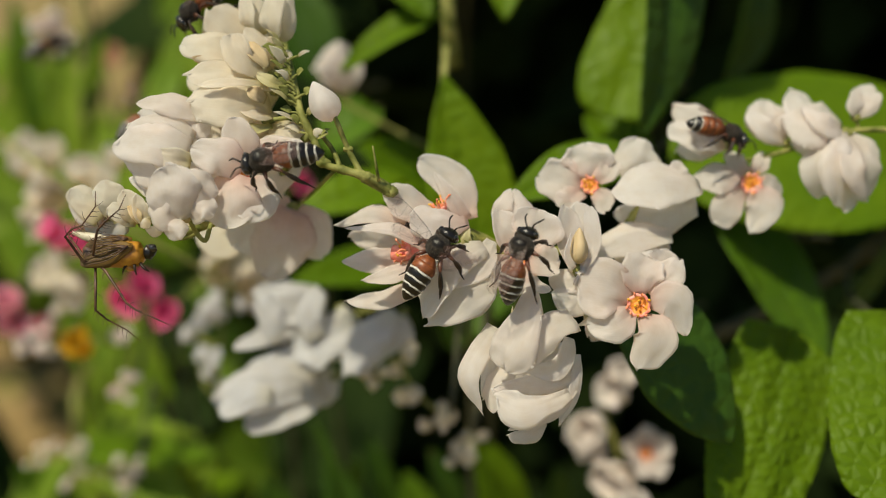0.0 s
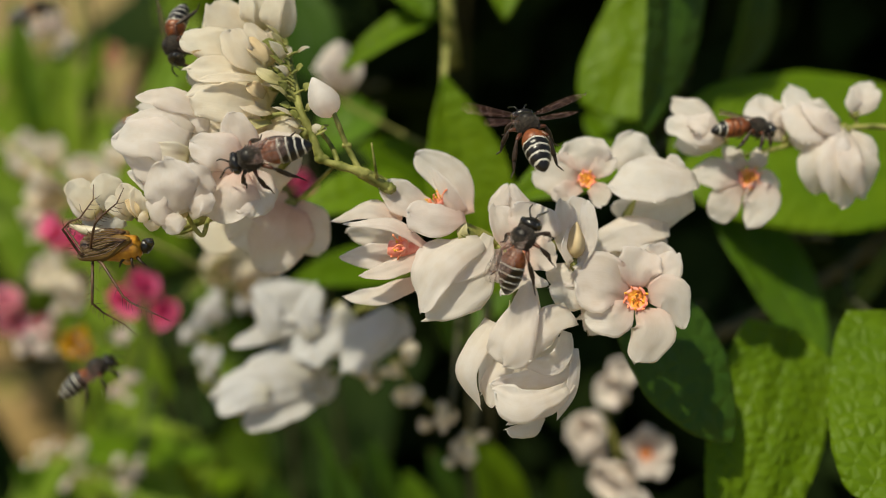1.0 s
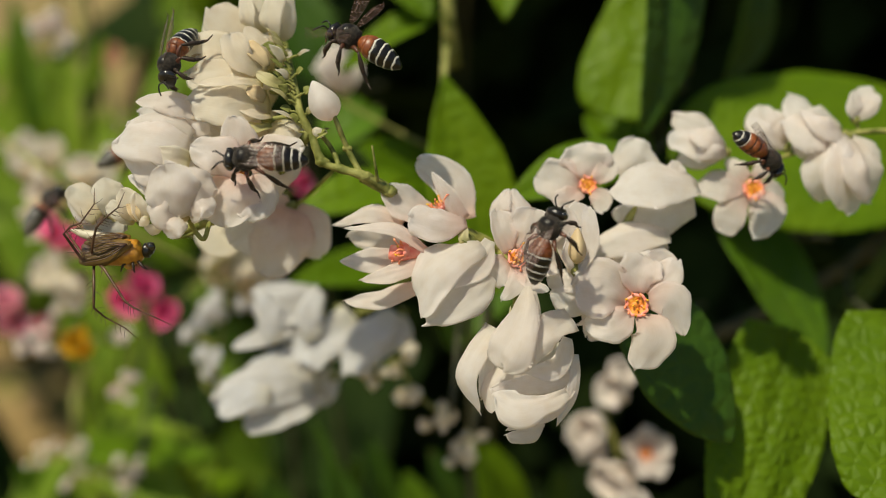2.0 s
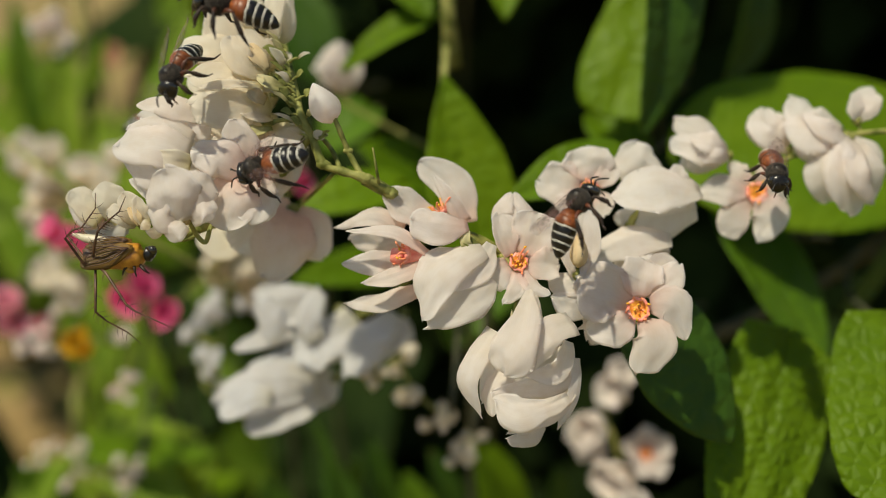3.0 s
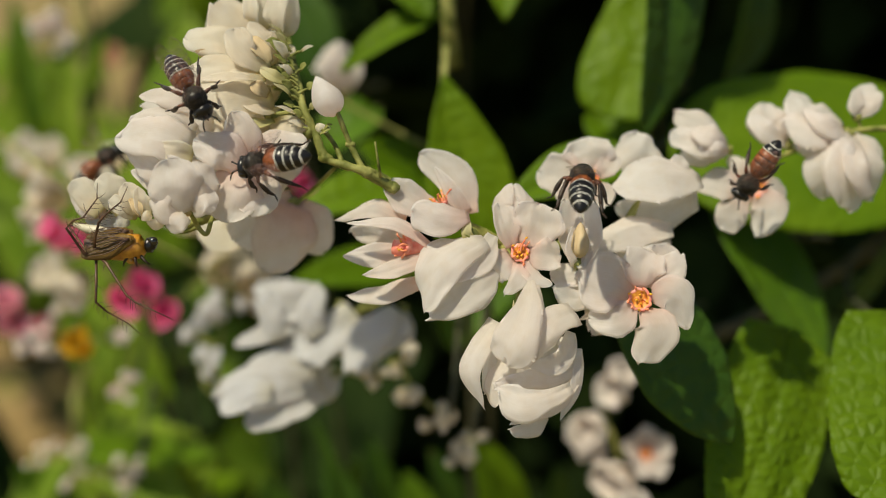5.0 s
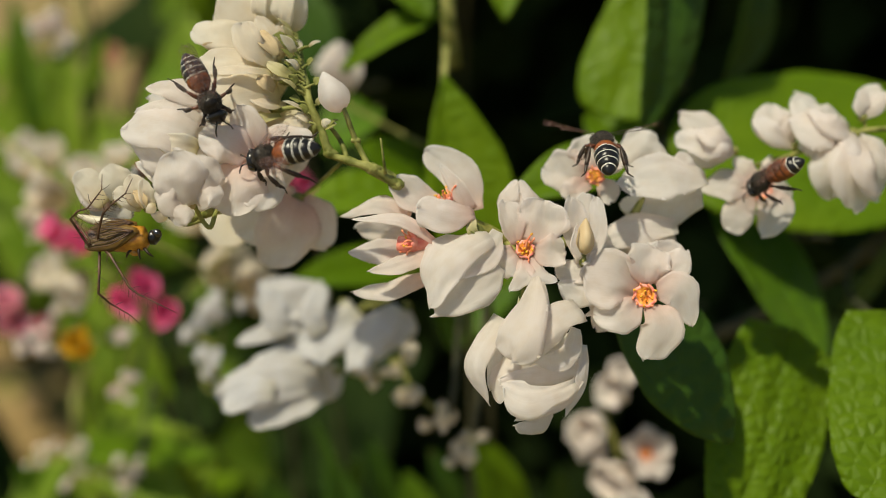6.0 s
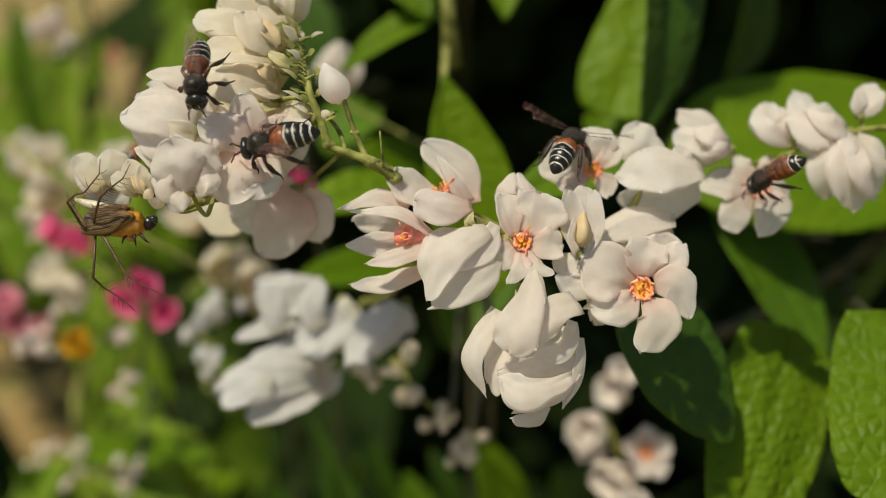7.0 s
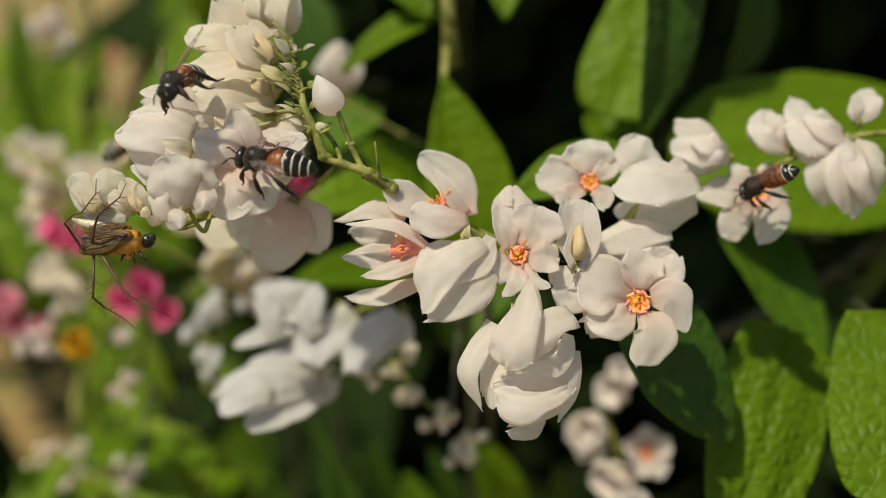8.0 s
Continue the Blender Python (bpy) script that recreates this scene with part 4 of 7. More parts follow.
    blade(f, [spot(-22.4, 2.5, 14), spot(-24.1, 1.3, 14), spot(-26.5, 1.9, 14)], ((1.50, 1.34), (2.51, 2.17), (1.17, 1.50)), facing(0.0, 0.3, 1), -0.1, mat=CREAM)
    stalk(g, [spot(-15.4, 4.4, 9), spot(-13.7, 5.5, 7), spot(-10.5, 7.7, 2)], 0.4)


def middle_spray():
    g = middle
    stalk(g, [spot(-7.7, 7.0, 1), spot(-5.1, 5.6, 2), spot(-2.4, 3.4, 4), spot(2.5, 1.6, 3), spot(7.6, -0.5, 5), spot(12.1, 0.1, 5), spot(16.8, 0.6, 6), spot(19.6, 4.6, 6), spot(22.5, 6.0, 6)], 1.3, 0.8, "stem", STEM)
    stalk(g, [spot(5.3, 0.1, 4), spot(7.7, -2.7, 3), spot(7.1, -4.3, 2), spot(6.6, -7.0, 2)], 0.6)
    stalk(g, [spot(15.7, -0.5, 6), spot(17.7, -3.9, 5), spot(19.0, -5.7, 3)], 0.5)
    # lowest bloom: drooping petals that swirl over one another
    f = closed_core(g, spot(8.1, -4.8, 0.5), facing(0, -1, 0.2), 0.8)
    blade(f, [spot(4.7, -7.1, -1.5), spot(3.0, -9.4, -2.5), spot(2.1, -11.7, -3), spot(3.2, -14.4, -2.5)], ((0.62, 1.00), (1.12, 1.12), (1.00, 1.12), (0.19, 0.19)), facing(-0.5, 0.1, 1), -0.16, blunt=0.12)
    blade(f, [spot(4.6, -8.4, -1), spot(3.9, -10.9, -1.5), spot(3.5, -13.5, -1.5)], ((0.50, 0.50), (0.75, 0.62), (0.25, 0.25)), facing(0.4, 0, 1), 0.2)
    blade(f, [spot(6.1, -10.4, -1.5), spot(4.6, -12.6, -2), spot(4.5, -14.7, -2)], ((1.00, 0.87), (1.24, 1.18), (0.62, 0.56)), facing(-0.2, 0.2, 1), -0.1)
    blade(f, [spot(7.6, -3.3, -3), spot(7.2, -6.0, -4.5), spot(6.1, -8.6, -5.3), spot(5.4, -10.5, -4.9)], ((0.44, 0.25), (1.37, 1.62), (2.11, 2.24), (1.87, 1.87)), facing(-0.15, 0.4, 1), -0.12, blunt=0.14)
    blade(f, [spot(8.0, -3.8, -2.5), spot(8.3, -5.3, -3.1), spot(7.9, -8.0, -4.5), spot(7.1, -10.7, -4.5)], ((0.62, 0.37), (0.75, 0.62), (0.87, 0.62), (0.19, 0.19)), facing(0.5, 0.2, 1), -0.1, blunt=0.1)
    blade(f, [spot(11.7, -6.2, -3), spot(9.8, -7.1, -4.1), spot(8.5, -8.8, -4.3), spot(7.4, -10.8, -3.9)], ((1.24, 1.12), (1.24, 1.49), (1.00, 1.12), (0.19, 0.19)), facing(0.25, 0.4, 1), -0.12, blunt=0.1)
    blade(f, [spot(11.5, -8.1, -2), spot(11.0, -10.3, -2.7), spot(9.6, -11.3, -2.9), spot(7.4, -11.0, -3.1)], ((0.37, 0.75), (1.00, 1.62), (0.75, 1.37), (0.12, 0.19)), facing(0.4, -0.1, 1), 0.2, blunt=0.12)
    blade(f, [spot(12.4, -9.7, -1), spot(12.3, -11.9, -1.5), spot(11.9, -13.8, -1.5), spot(10.8, -15.7, -1.5)], ((0.25, 0.37), (0.50, 0.75), (0.50, 0.75), (0.19, 0.19)), facing(0.6, 0.1, 1), -0.15)
    blade(f, [spot(12.3, -11.6, -1.3), spot(8.7, -12.0, -1.7), spot(4.6, -12.6, -2.3)], ((0.75, 0.37), (1.49, 0.75), (0.87, 0.37)), facing(0.1, -0.3, 1), 0.2)
    blade(f, [spot(11.3, -12.9, -2.7), spot(9.0, -13.7, -3.7), spot(6.6, -14.0, -4.3), spot(4.5, -13.2, -3.7)], ((0.62, 0.31), (1.37, 0.62), (2.11, 1.24), (1.00, 0.87)), facing(-0.1, 0.35, 1), -0.14, blunt=0.2)
    blade(f, [spot(11.8, -12.8, -1.5), spot(10.4, -14.7, -2.1), spot(8.3, -15.6, -2.5), spot(6.1, -16.4, -2.5)], ((0.50, 0.50), (0.62, 1.12), (0.50, 0.87), (0.12, 0.19)), facing(0.2, 0.2, 1), 0.15, blunt=0.12)
    blade(f, [spot(9.3, -16.0, -1.5), spot(7.8, -16.8, -1.9), spot(5.9, -17.0, -2.1)], ((0.25, 0.31), (1.12, 0.50), (0.62, 0.19)), facing(0.1, 0.0, 1), -0.12)
    blade(f, [spot(9.4, -8.5, 0.5), spot(8.9, -11.7, 0.5), spot(7.8, -14.9, 0.5)], ((2.49, 2.49), (3.42, 3.42), (1.87, 1.87)), facing(0, 0.1, 1), -0.1)
    blade(f, [spot(6.5, -7.6, -1), spot(6.3, -6.5, -1.5), spot(6.2, -5.4, -1.5)], ((0.25, 0.25), (0.25, 0.25), (0.06, 0.06)), facing(0, 0.2, 1), mat=BRACT)
    # wide open bloom with its face to the light
    f = open_core(g, spot(18.2, -5.2, 0), facing(-0.1, 0.1, 1), 1.15, 9, 1.1)
    blade(f, [spot(17.7, -4.9, 0.6), spot(15.4, -3.7, -0.6), spot(12.5, -3.3, -0.8)], ((0.56, 0.63), (2.65, 2.92), (2.37, 2.23)), facing(0.15, 0.2, 1), 0.1, ruffle=0.08)
    blade(f, [spot(17.6, -5.7, -0.2), spot(15.7, -6.8, -1), spot(13.5, -6.9, -1)], ((0.56, 0.56), (1.95, 1.81), (1.11, 0.98)), facing(0.1, 0.45, 1), -0.1)
    blade(f, [spot(18.6, -6.1, -0.4), spot(19.3, -7.9, -1.4), spot(18.0, -10.7, -1.4)], ((0.83, 0.63), (2.37, 1.67), (1.11, 1.11)), facing(-0.1, 0.35, 1), -0.1)
    blade(f, [spot(19.4, -5.0, 0.2), spot(21.1, -5.0, -0.2), spot(22.5, -7.7, 0.2)], ((0.83, 0.56), (2.23, 1.67), (0.70, 0.83)), facing(-0.2, 0.15, 1), 0.08, ruffle=0.08)
    blade(f, [spot(19.4, -4.2, 1), spot(20.7, -2.7, 0.8), spot(22.3, -1.1, 1.2)], ((0.70, 0.63), (1.39, 1.67), (0.70, 1.11)), facing(-0.2, 0.1, 1), 0.1, ruffle=0.1)
    blade(f, [spot(18.4, -4.1, 0.5), spot(18.5, -2.5, 0.2), spot(19.0, -0.6, 0.8)], ((0.63, 0.63), (2.09, 2.09), (1.95, 1.81)), facing(0.1, 0.1, 1), 0.14, ruffle=0.08)
    blade(f, [spot(19.9, -2.9, 2), spot(20.2, -1.3, 2), spot(19.9, -0.2, 2)], ((1.39, 1.39), (2.09, 1.95), (1.26, 1.26)), facing(0.0, 0.1, 1), 0.1)
    f2 = closed_core(g, spot(15.0, -7.7, 4), facing(-0.3, -0.6, 0.5), 0.6)
    blade(f2, [spot(14.9, -6.9, 1), spot(13.7, -6.7, 0.6), spot(12.7, -7.1, 0.6)], ((0.31, 0.31), (0.44, 0.37), (0.06, 0.06)), facing(0, 0.5, 1))
    blade(f2, [spot(15.2, -6.5, 3), spot(14.9, -7.7, 3), spot(14.3, -8.7, 3)], ((1.00, 0.87), (1.12, 0.87), (0.37, 0.50)), facing(0, 0.1, 1), -0.1)
    # the small open bloom with the yellow anthers
    f = open_core(g, spot(6.9, -0.8, -0.5), facing(0.0, 0.15, 1), 0.9, 6, 1.2, 1)
    blade(f, [spot(6.2, -0.2, -0.4), spot(5.5, 1.7, -0.4), spot(5.0, 3.6, 0)], ((0.72, 0.56), (1.11, 1.43), (0.80, 1.11)), facing(0.35, 0.0, 1), 0.2, ruffle=0.08)
    blade(f, [spot(7.4, -0.1, 0), spot(8.2, 1.8, -0.2), spot(8.7, 3.7, 0.2)], ((0.72, 0.72), (2.07, 2.71), (1.59, 1.91)), facing(-0.1, 0.05, 1), 0.12)
    blade(f, [spot(7.7, -0.8, -0.4), spot(9.1, -0.9, -1), spot(10.6, -0.9, -0.6)], ((0.72, 0.72), (1.43, 1.75), (0.96, 1.43)), facing(-0.2, 0.3, 1), 0.12)
    blade(f, [spot(6.1, -1.1, -0.4), spot(5.0, -1.7, -1), spot(4.1, -2.4, -0.8)], ((0.72, 0.72), (1.59, 1.59), (1.43, 1.11)), facing(0.2, 0.35, 1), -0.08)
    blade(f, [spot(6.9, -1.7, -0.6), spot(6.5, -3.0, -1.6), spot(5.5, -4.5, -1.6)], ((0.72, 0.63), (1.19, 0.72), (0.32, 0.32)), facing(-0.1, 0.6, 1), -0.2)
    blade(f, [spot(7.2, -1.6, -0.6), spot(8.0, -2.9, -1.6), spot(9.6, -3.7, -1.6)], ((0.63, 0.72), (0.88, 0.88), (0.40, 0.40)), facing(0.1, 0.7, 1), -0.2)
    # bloom in profile over the stem, and the one below it
    f = open_core(g, spot(-0.4, 3.9, 1.5), facing(-0.5, 0.9, 0.15), 0.7, 8, 2.0)
    blade(f, [spot(1.7, 2.9, 3), spot(0.9, 6.1, 3.4), spot(-2.3, 8.7, 4)], ((1.49, 1.49), (1.74, 2.11), (1.00, 1.12)), facing(0.2, -0.1, 1), 0.1, blunt=0.16)
    blade(f, [spot(1.8, 2.9, 1.6), spot(0.5, 4.9, 1.2), spot(-0.9, 7.2, 1.4)], ((0.50, 0.87), (0.75, 1.00), (0.25, 0.25)), facing(-0.4, 0.1, 1), 0.15)
    blade(f, [spot(-0.7, 3.1, 2), spot(-3.3, 4.4, 1.4), spot(-5.4, 5.8, 1.4)], ((1.24, 0.75), (1.87, 1.62), (1.12, 0.87)), facing(0.1, 0.4, 1), 0.1)
    blade(f, [spot(2.2, 2.4, -1), spot(-0.4, 2.3, -2), spot(-2.9, 3.0, -2)], ((0.31, 0.62), (1.62, 1.62), (1.37, 1.37)), facing(-0.1, 0.2, 1), -0.12)
    f = open_core(g, spot(-3.6, -0.1, -0.3), facing(-1.0, 0.05, 0.22), 0.85, 9, 2.2)
    part("nectary", tube([spot(-1.9, -0.3, 0.2), spot(-2.9, -0.3, 0), spot(-4.2, -0.3, -0.1), spot(-5.0, -0.2, 0)], [0.0003, 0.0006, 0.0008, 0.0007], 4, 14), CORAL, f)
    blade(f, [spot(-3.9, 2.3, 1.4), spot(-6.7, 3.5, 1), spot(-10.1, 2.4, 1)], ((0.62, 0.50), (1.06, 1.06), (0.12, 0.12)), facing(0.0, 0.5, 1), -0.12, blunt=0.1)
    blade(f, [spot(-1.5, -0.2, -1), spot(-4.5, 1.8, -1.8), spot(-8.6, 2.0, -1.5)], ((0.31, 0.50), (0.62, 0.93), (0.12, 0.19)), facing(0.0, 0.7, 1), -0.15, blunt=0.1)
    blade(f, [spot(-3.0, 0.9, 4), spot(-6.3, 0.9, 4), spot(-9.0, 1.2, 4)], ((1.12, 0.75), (1.37, 1.12), (0.87, 0.75)), facing(0.3, -0.4, 1), 0.2)
    blade(f, [spot(-3.7, -0.4, 2), spot(-6.6, -0.9, 1), spot(-9.5, -1.1, 1)], ((0.75, 0.50), (1.49, 1.18), (0.31, 0.31)), facing(0.2, 0.3, 1), 0.15, blunt=0.14)
    blade(f, [spot(-1.8, -0.8, -0.5), spot(-4.7, -2.1, -1), spot(-7.6, -2.8, -1)], ((0.75, 0.37), (1.12, 0.93), (0.25, 0.25)), facing(-0.1, 0.5, 1), -0.1, blunt=0.12)
    blade(f, [spot(-2.4, -3.3, 1), spot(-5.6, -4.4, 1), spot(-9.1, -4.7, 1)], ((0.87, 0.50), (1.24, 0.93), (0.50, 0.25)), facing(-0.1, 0.5, 1), -0.1, blunt=0.14)
    # the great white petals seen from behind
    f = closed_core(g, spot(2.4, 0.5, 0), facing(0.2, 0.8, 0.4), 0.9)
    blade(f, [spot(3.6, 0.3, -1.6), spot(0.8, -1.1, -3), spot(-0.9, -3.1, -3.4), spot(-1.9, -5.8, -3)], ((0.87, 0.75), (1.62, 2.86), (1.49, 2.36), (0.87, 1.00)), facing(-0.25, 0.45, 1), -0.1, keel=0.1, blunt=0.16)
    blade(f, [spot(4.4, 0.9, -1.2), spot(3.4, -1.1, -2), spot(1.1, -3.0, -2.6)], ((0.50, 0.62), (1.24, 1.24), (0.62, 1.00)), facing(0.1, 0.4, 1), -0.1, keel=0.05)
    blade(f, [spot(4.3, -2.2, -1.8), spot(2.3, -4.3, -2.6), spot(-1.3, -6.5, -2.6)], ((1.00, 1.00), (1.99, 1.87), (0.87, 0.87)), facing(0.2, 0.15, 1), -0.12)
    blade(f, [spot(3.3, 0.5, -0.5), spot(2.2, 1.1, -1), spot(1.2, 1.9, -1)], ((0.37, 0.37), (0.62, 0.56), (0.19, 0.19)), facing(0.2, 0.6, 1), 0.2, mat=STEM, name="sepal")
    blade(f, [spot(2.4, 0.1, -0.8), spot(2.0, 1.1, -1.4), spot(2.1, 2.1, -1)], ((0.44, 0.44), (0.56, 0.44), (0.19, 0.19)), facing(-0.2, 0.4, 1), 0.2, mat=BRACT, name="sepal")
    # closed bloom above the small open one
    f = bud(g, spot(7.0, 1.8, 3), spot(6.6, 5.7, 3), 3.3, PETAL, "flower")
    blade(f, [spot(5.8, 2.2, 2), spot(5.2, 3.9, 1.4), spot(6.2, 5.6, 1.8)], ((0.75, 0.75), (0.87, 1.24), (0.37, 0.50)), facing(-0.4, 0.3, 1), -0.2)
    blade(f, [spot(7.7, 2.2, 2), spot(7.9, 3.8, 1.4), spot(6.9, 5.5, 1.8)], ((0.87, 0.62), (1.37, 0.75), (0.50, 0.37)), facing(0.4, 0.3, 1), -0.2)
    # pod in its cup of petals
    f = closed_core(g, spot(12.4, -1.8, 0), facing(0, 1, 0.3), 0.6)
    blade(f, [spot(12.2, -2.0, 0), spot(11.5, 0.6, 0), spot(11.2, 3.7, 0)], ((0.56, 0.56), (1.00, 1.49), (0.75, 1.12)), facing(0.4, 0.1, 1), 0.2)
    blade(f, [spot(12.7, -1.9, 1), spot(12.8, 0.9, 1.2), spot(12.7, 4.2, 1)], ((0.62, 0.62), (1.62, 1.74), (1.12, 1.12)), facing(0, 0, 1), 0.15)
    blade(f, [spot(12.8, -1.8, 0), spot(13.9, 0.6, 0), spot(13.7, 3.8, 0)], ((0.44, 0.56), (1.00, 0.87), (0.62, 0.62)), facing(-0.5, 0.1, 1), 0.2)
    blade(f, [spot(11.9, -1.7, -1.6), spot(11.2, -0.4, -1.9), spot(11.6, 1.4, -1.6)], ((0.31, 0.31), (0.37, 0.31), (0.12, 0.19)), facing(0.5, 0.1, 1), 0.1)
    bud(f, spot(12.3, -1.3, -1), spot(12.6, 2.1, -1), 1.7, BUFF, "pod")
    # torn petals between the pod and the wide bloom
    f = closed_core(g, spot(13.9, -3.2, 2), facing(-0.4, -0.4, 0.8), 0.7)
    blade(f, [spot(14.6, -2.5, 1), spot(12.1, -2.8, 0.2), spot(10.0, -2.9, 0.4)], ((0.87, 0.87), (1.37, 1.18), (0.87, 1.00)), facing(-0.1, 0.4, 1), -0.1, ruffle=0.14)
    blade(f, [spot(14.6, -4.2, 1), spot(12.3, -4.7, 0), spot(10.2, -4.2, 0)], ((1.24, 1.00), (1.62, 1.12), (0.50, 0.62)), facing(-0.1, 0.2, 1), -0.1, ruffle=0.14)
    blade(f, [spot(13.8, -5.3, 1.4), spot(13.9, -6.4, 1), spot(13.7, -8.0, 1.4)], ((0.87, 0.87), (1.00, 0.75), (0.31, 0.31)), facing(0, 0.1, 1), -0.1)
    blade(f, [spot(13.9, -2.6, 0.4), spot(13.0, -1.7, -0.4), spot(12.3, -2.1, -0.4)], ((0.44, 0.50), (0.56, 0.44), (0.19, 0.19)), facing(-0.1, 0.5, 1), -0.2)
    # upper blooms behind the pod
    f = open_core(g, spot(14.5, 6.5, 6), facing(-0.1, 0.1, 1), 0.91, 8, 0.8)
    blade(f, [spot(13.8, 6.5, 6), spot(12.1, 6.8, 5.6), spot(9.6, 7.3, 6)], ((0.68, 0.68), (2.29, 2.44), (1.83, 1.68)), facing(0.2, 0.2, 1), 0.1)
    blade(f, [spot(14.3, 7.2, 6), spot(14.3, 8.9, 6), spot(14.2, 10.6, 6.4)], ((0.68, 0.68), (2.59, 2.59), (1.83, 1.83)), facing(0.0, 0.1, 1), 0.1)
    blade(f, [spot(15.2, 6.9, 6), spot(16.0, 7.9, 6), spot(16.9, 9.1, 6.4)], ((0.61, 0.61), (1.07, 1.37), (0.61, 0.92)), facing(-0.2, 0.1, 1), 0.1)
    blade(f, [spot(14.9, 5.7, 5.6), spot(15.7, 5.0, 5.4), spot(15.8, 3.8, 5)], ((0.68, 0.68), (1.14, 1.07), (0.61, 0.61)), facing(-0.1, 0.3, 1), 0.1)
    blade(f, [spot(13.8, 5.8, 5.6), spot(12.3, 5.1, 5), spot(11.0, 4.8, 5)], ((0.61, 0.61), (0.92, 1.22), (0.61, 0.76)), facing(0.2, 0.3, 1), 0.1)
    f = closed_core(g, spot(23.3, 5.5, 7), facing(0.2, 0.2, 1), 0.8)
    blade(f, [spot(20.2, 7.1, 7.5), spot(19.6, 9.2, 7.5), spot(19.6, 11.3, 8)], ((1.74, 1.88), (2.41, 2.41), (1.34, 1.21)), facing(-0.1, 0.2, 1), -0.12)
    blade(f, [spot(25.4, 6.2, 5), spot(21.1, 6.6, 3.8), spot(16.8, 5.6, 4)], ((0.80, 1.06), (2.92, 2.52), (1.59, 1.46)), facing(-0.1, 0.6, 1), -0.12, bow=0.03)
    blade(f, [spot(24.9, 5.7, 5.5), spot(23.6, 7.1, 5), spot(22.8, 8.7, 5.4)], ((0.80, 0.66), (1.73, 0.93), (0.66, 0.66)), facing(0.1, 0.6, 1), -0.12)
    blade(f, [spot(25.3, 4.3, 6), spot(21.5, 3.4, 5.6), spot(17.5, 3.8, 6)], ((0.93, 1.06), (2.26, 1.33), (0.93, 0.80)), facing(0.0, -0.3, 1), -0.12)
    f = closed_core(g, spot(21.3, 1.2, 6), facing(-0.2, -0.2, 1), 0.7)
    blade(f, [spot(22.4, 1.3, 4.6), spot(18.2, 1.2, 3.8), spot(14.3, -0.6, 3.6)], ((0.66, 0.80), (1.73, 1.99), (0.80, 0.80)), facing(-0.1, 0.5, 1), -0.14)
    blade(f, [spot(22.3, 0.9, 5.5), spot(20.0, 0.1, 5), spot(17.2, -1.1, 5)], ((0.80, 0.66), (1.73, 1.59), (0.93, 0.93)), facing(0.1, 0.0, 1), -0.14)
    blade(f, [spot(20.8, 0.9, 6), spot(20.6, -0.8, 6), spot(20.2, -2.2, 6)], ((1.46, 1.46), (1.86, 1.86), (0.93, 0.93)), facing(0.1, 0.1, 1), -0.1)


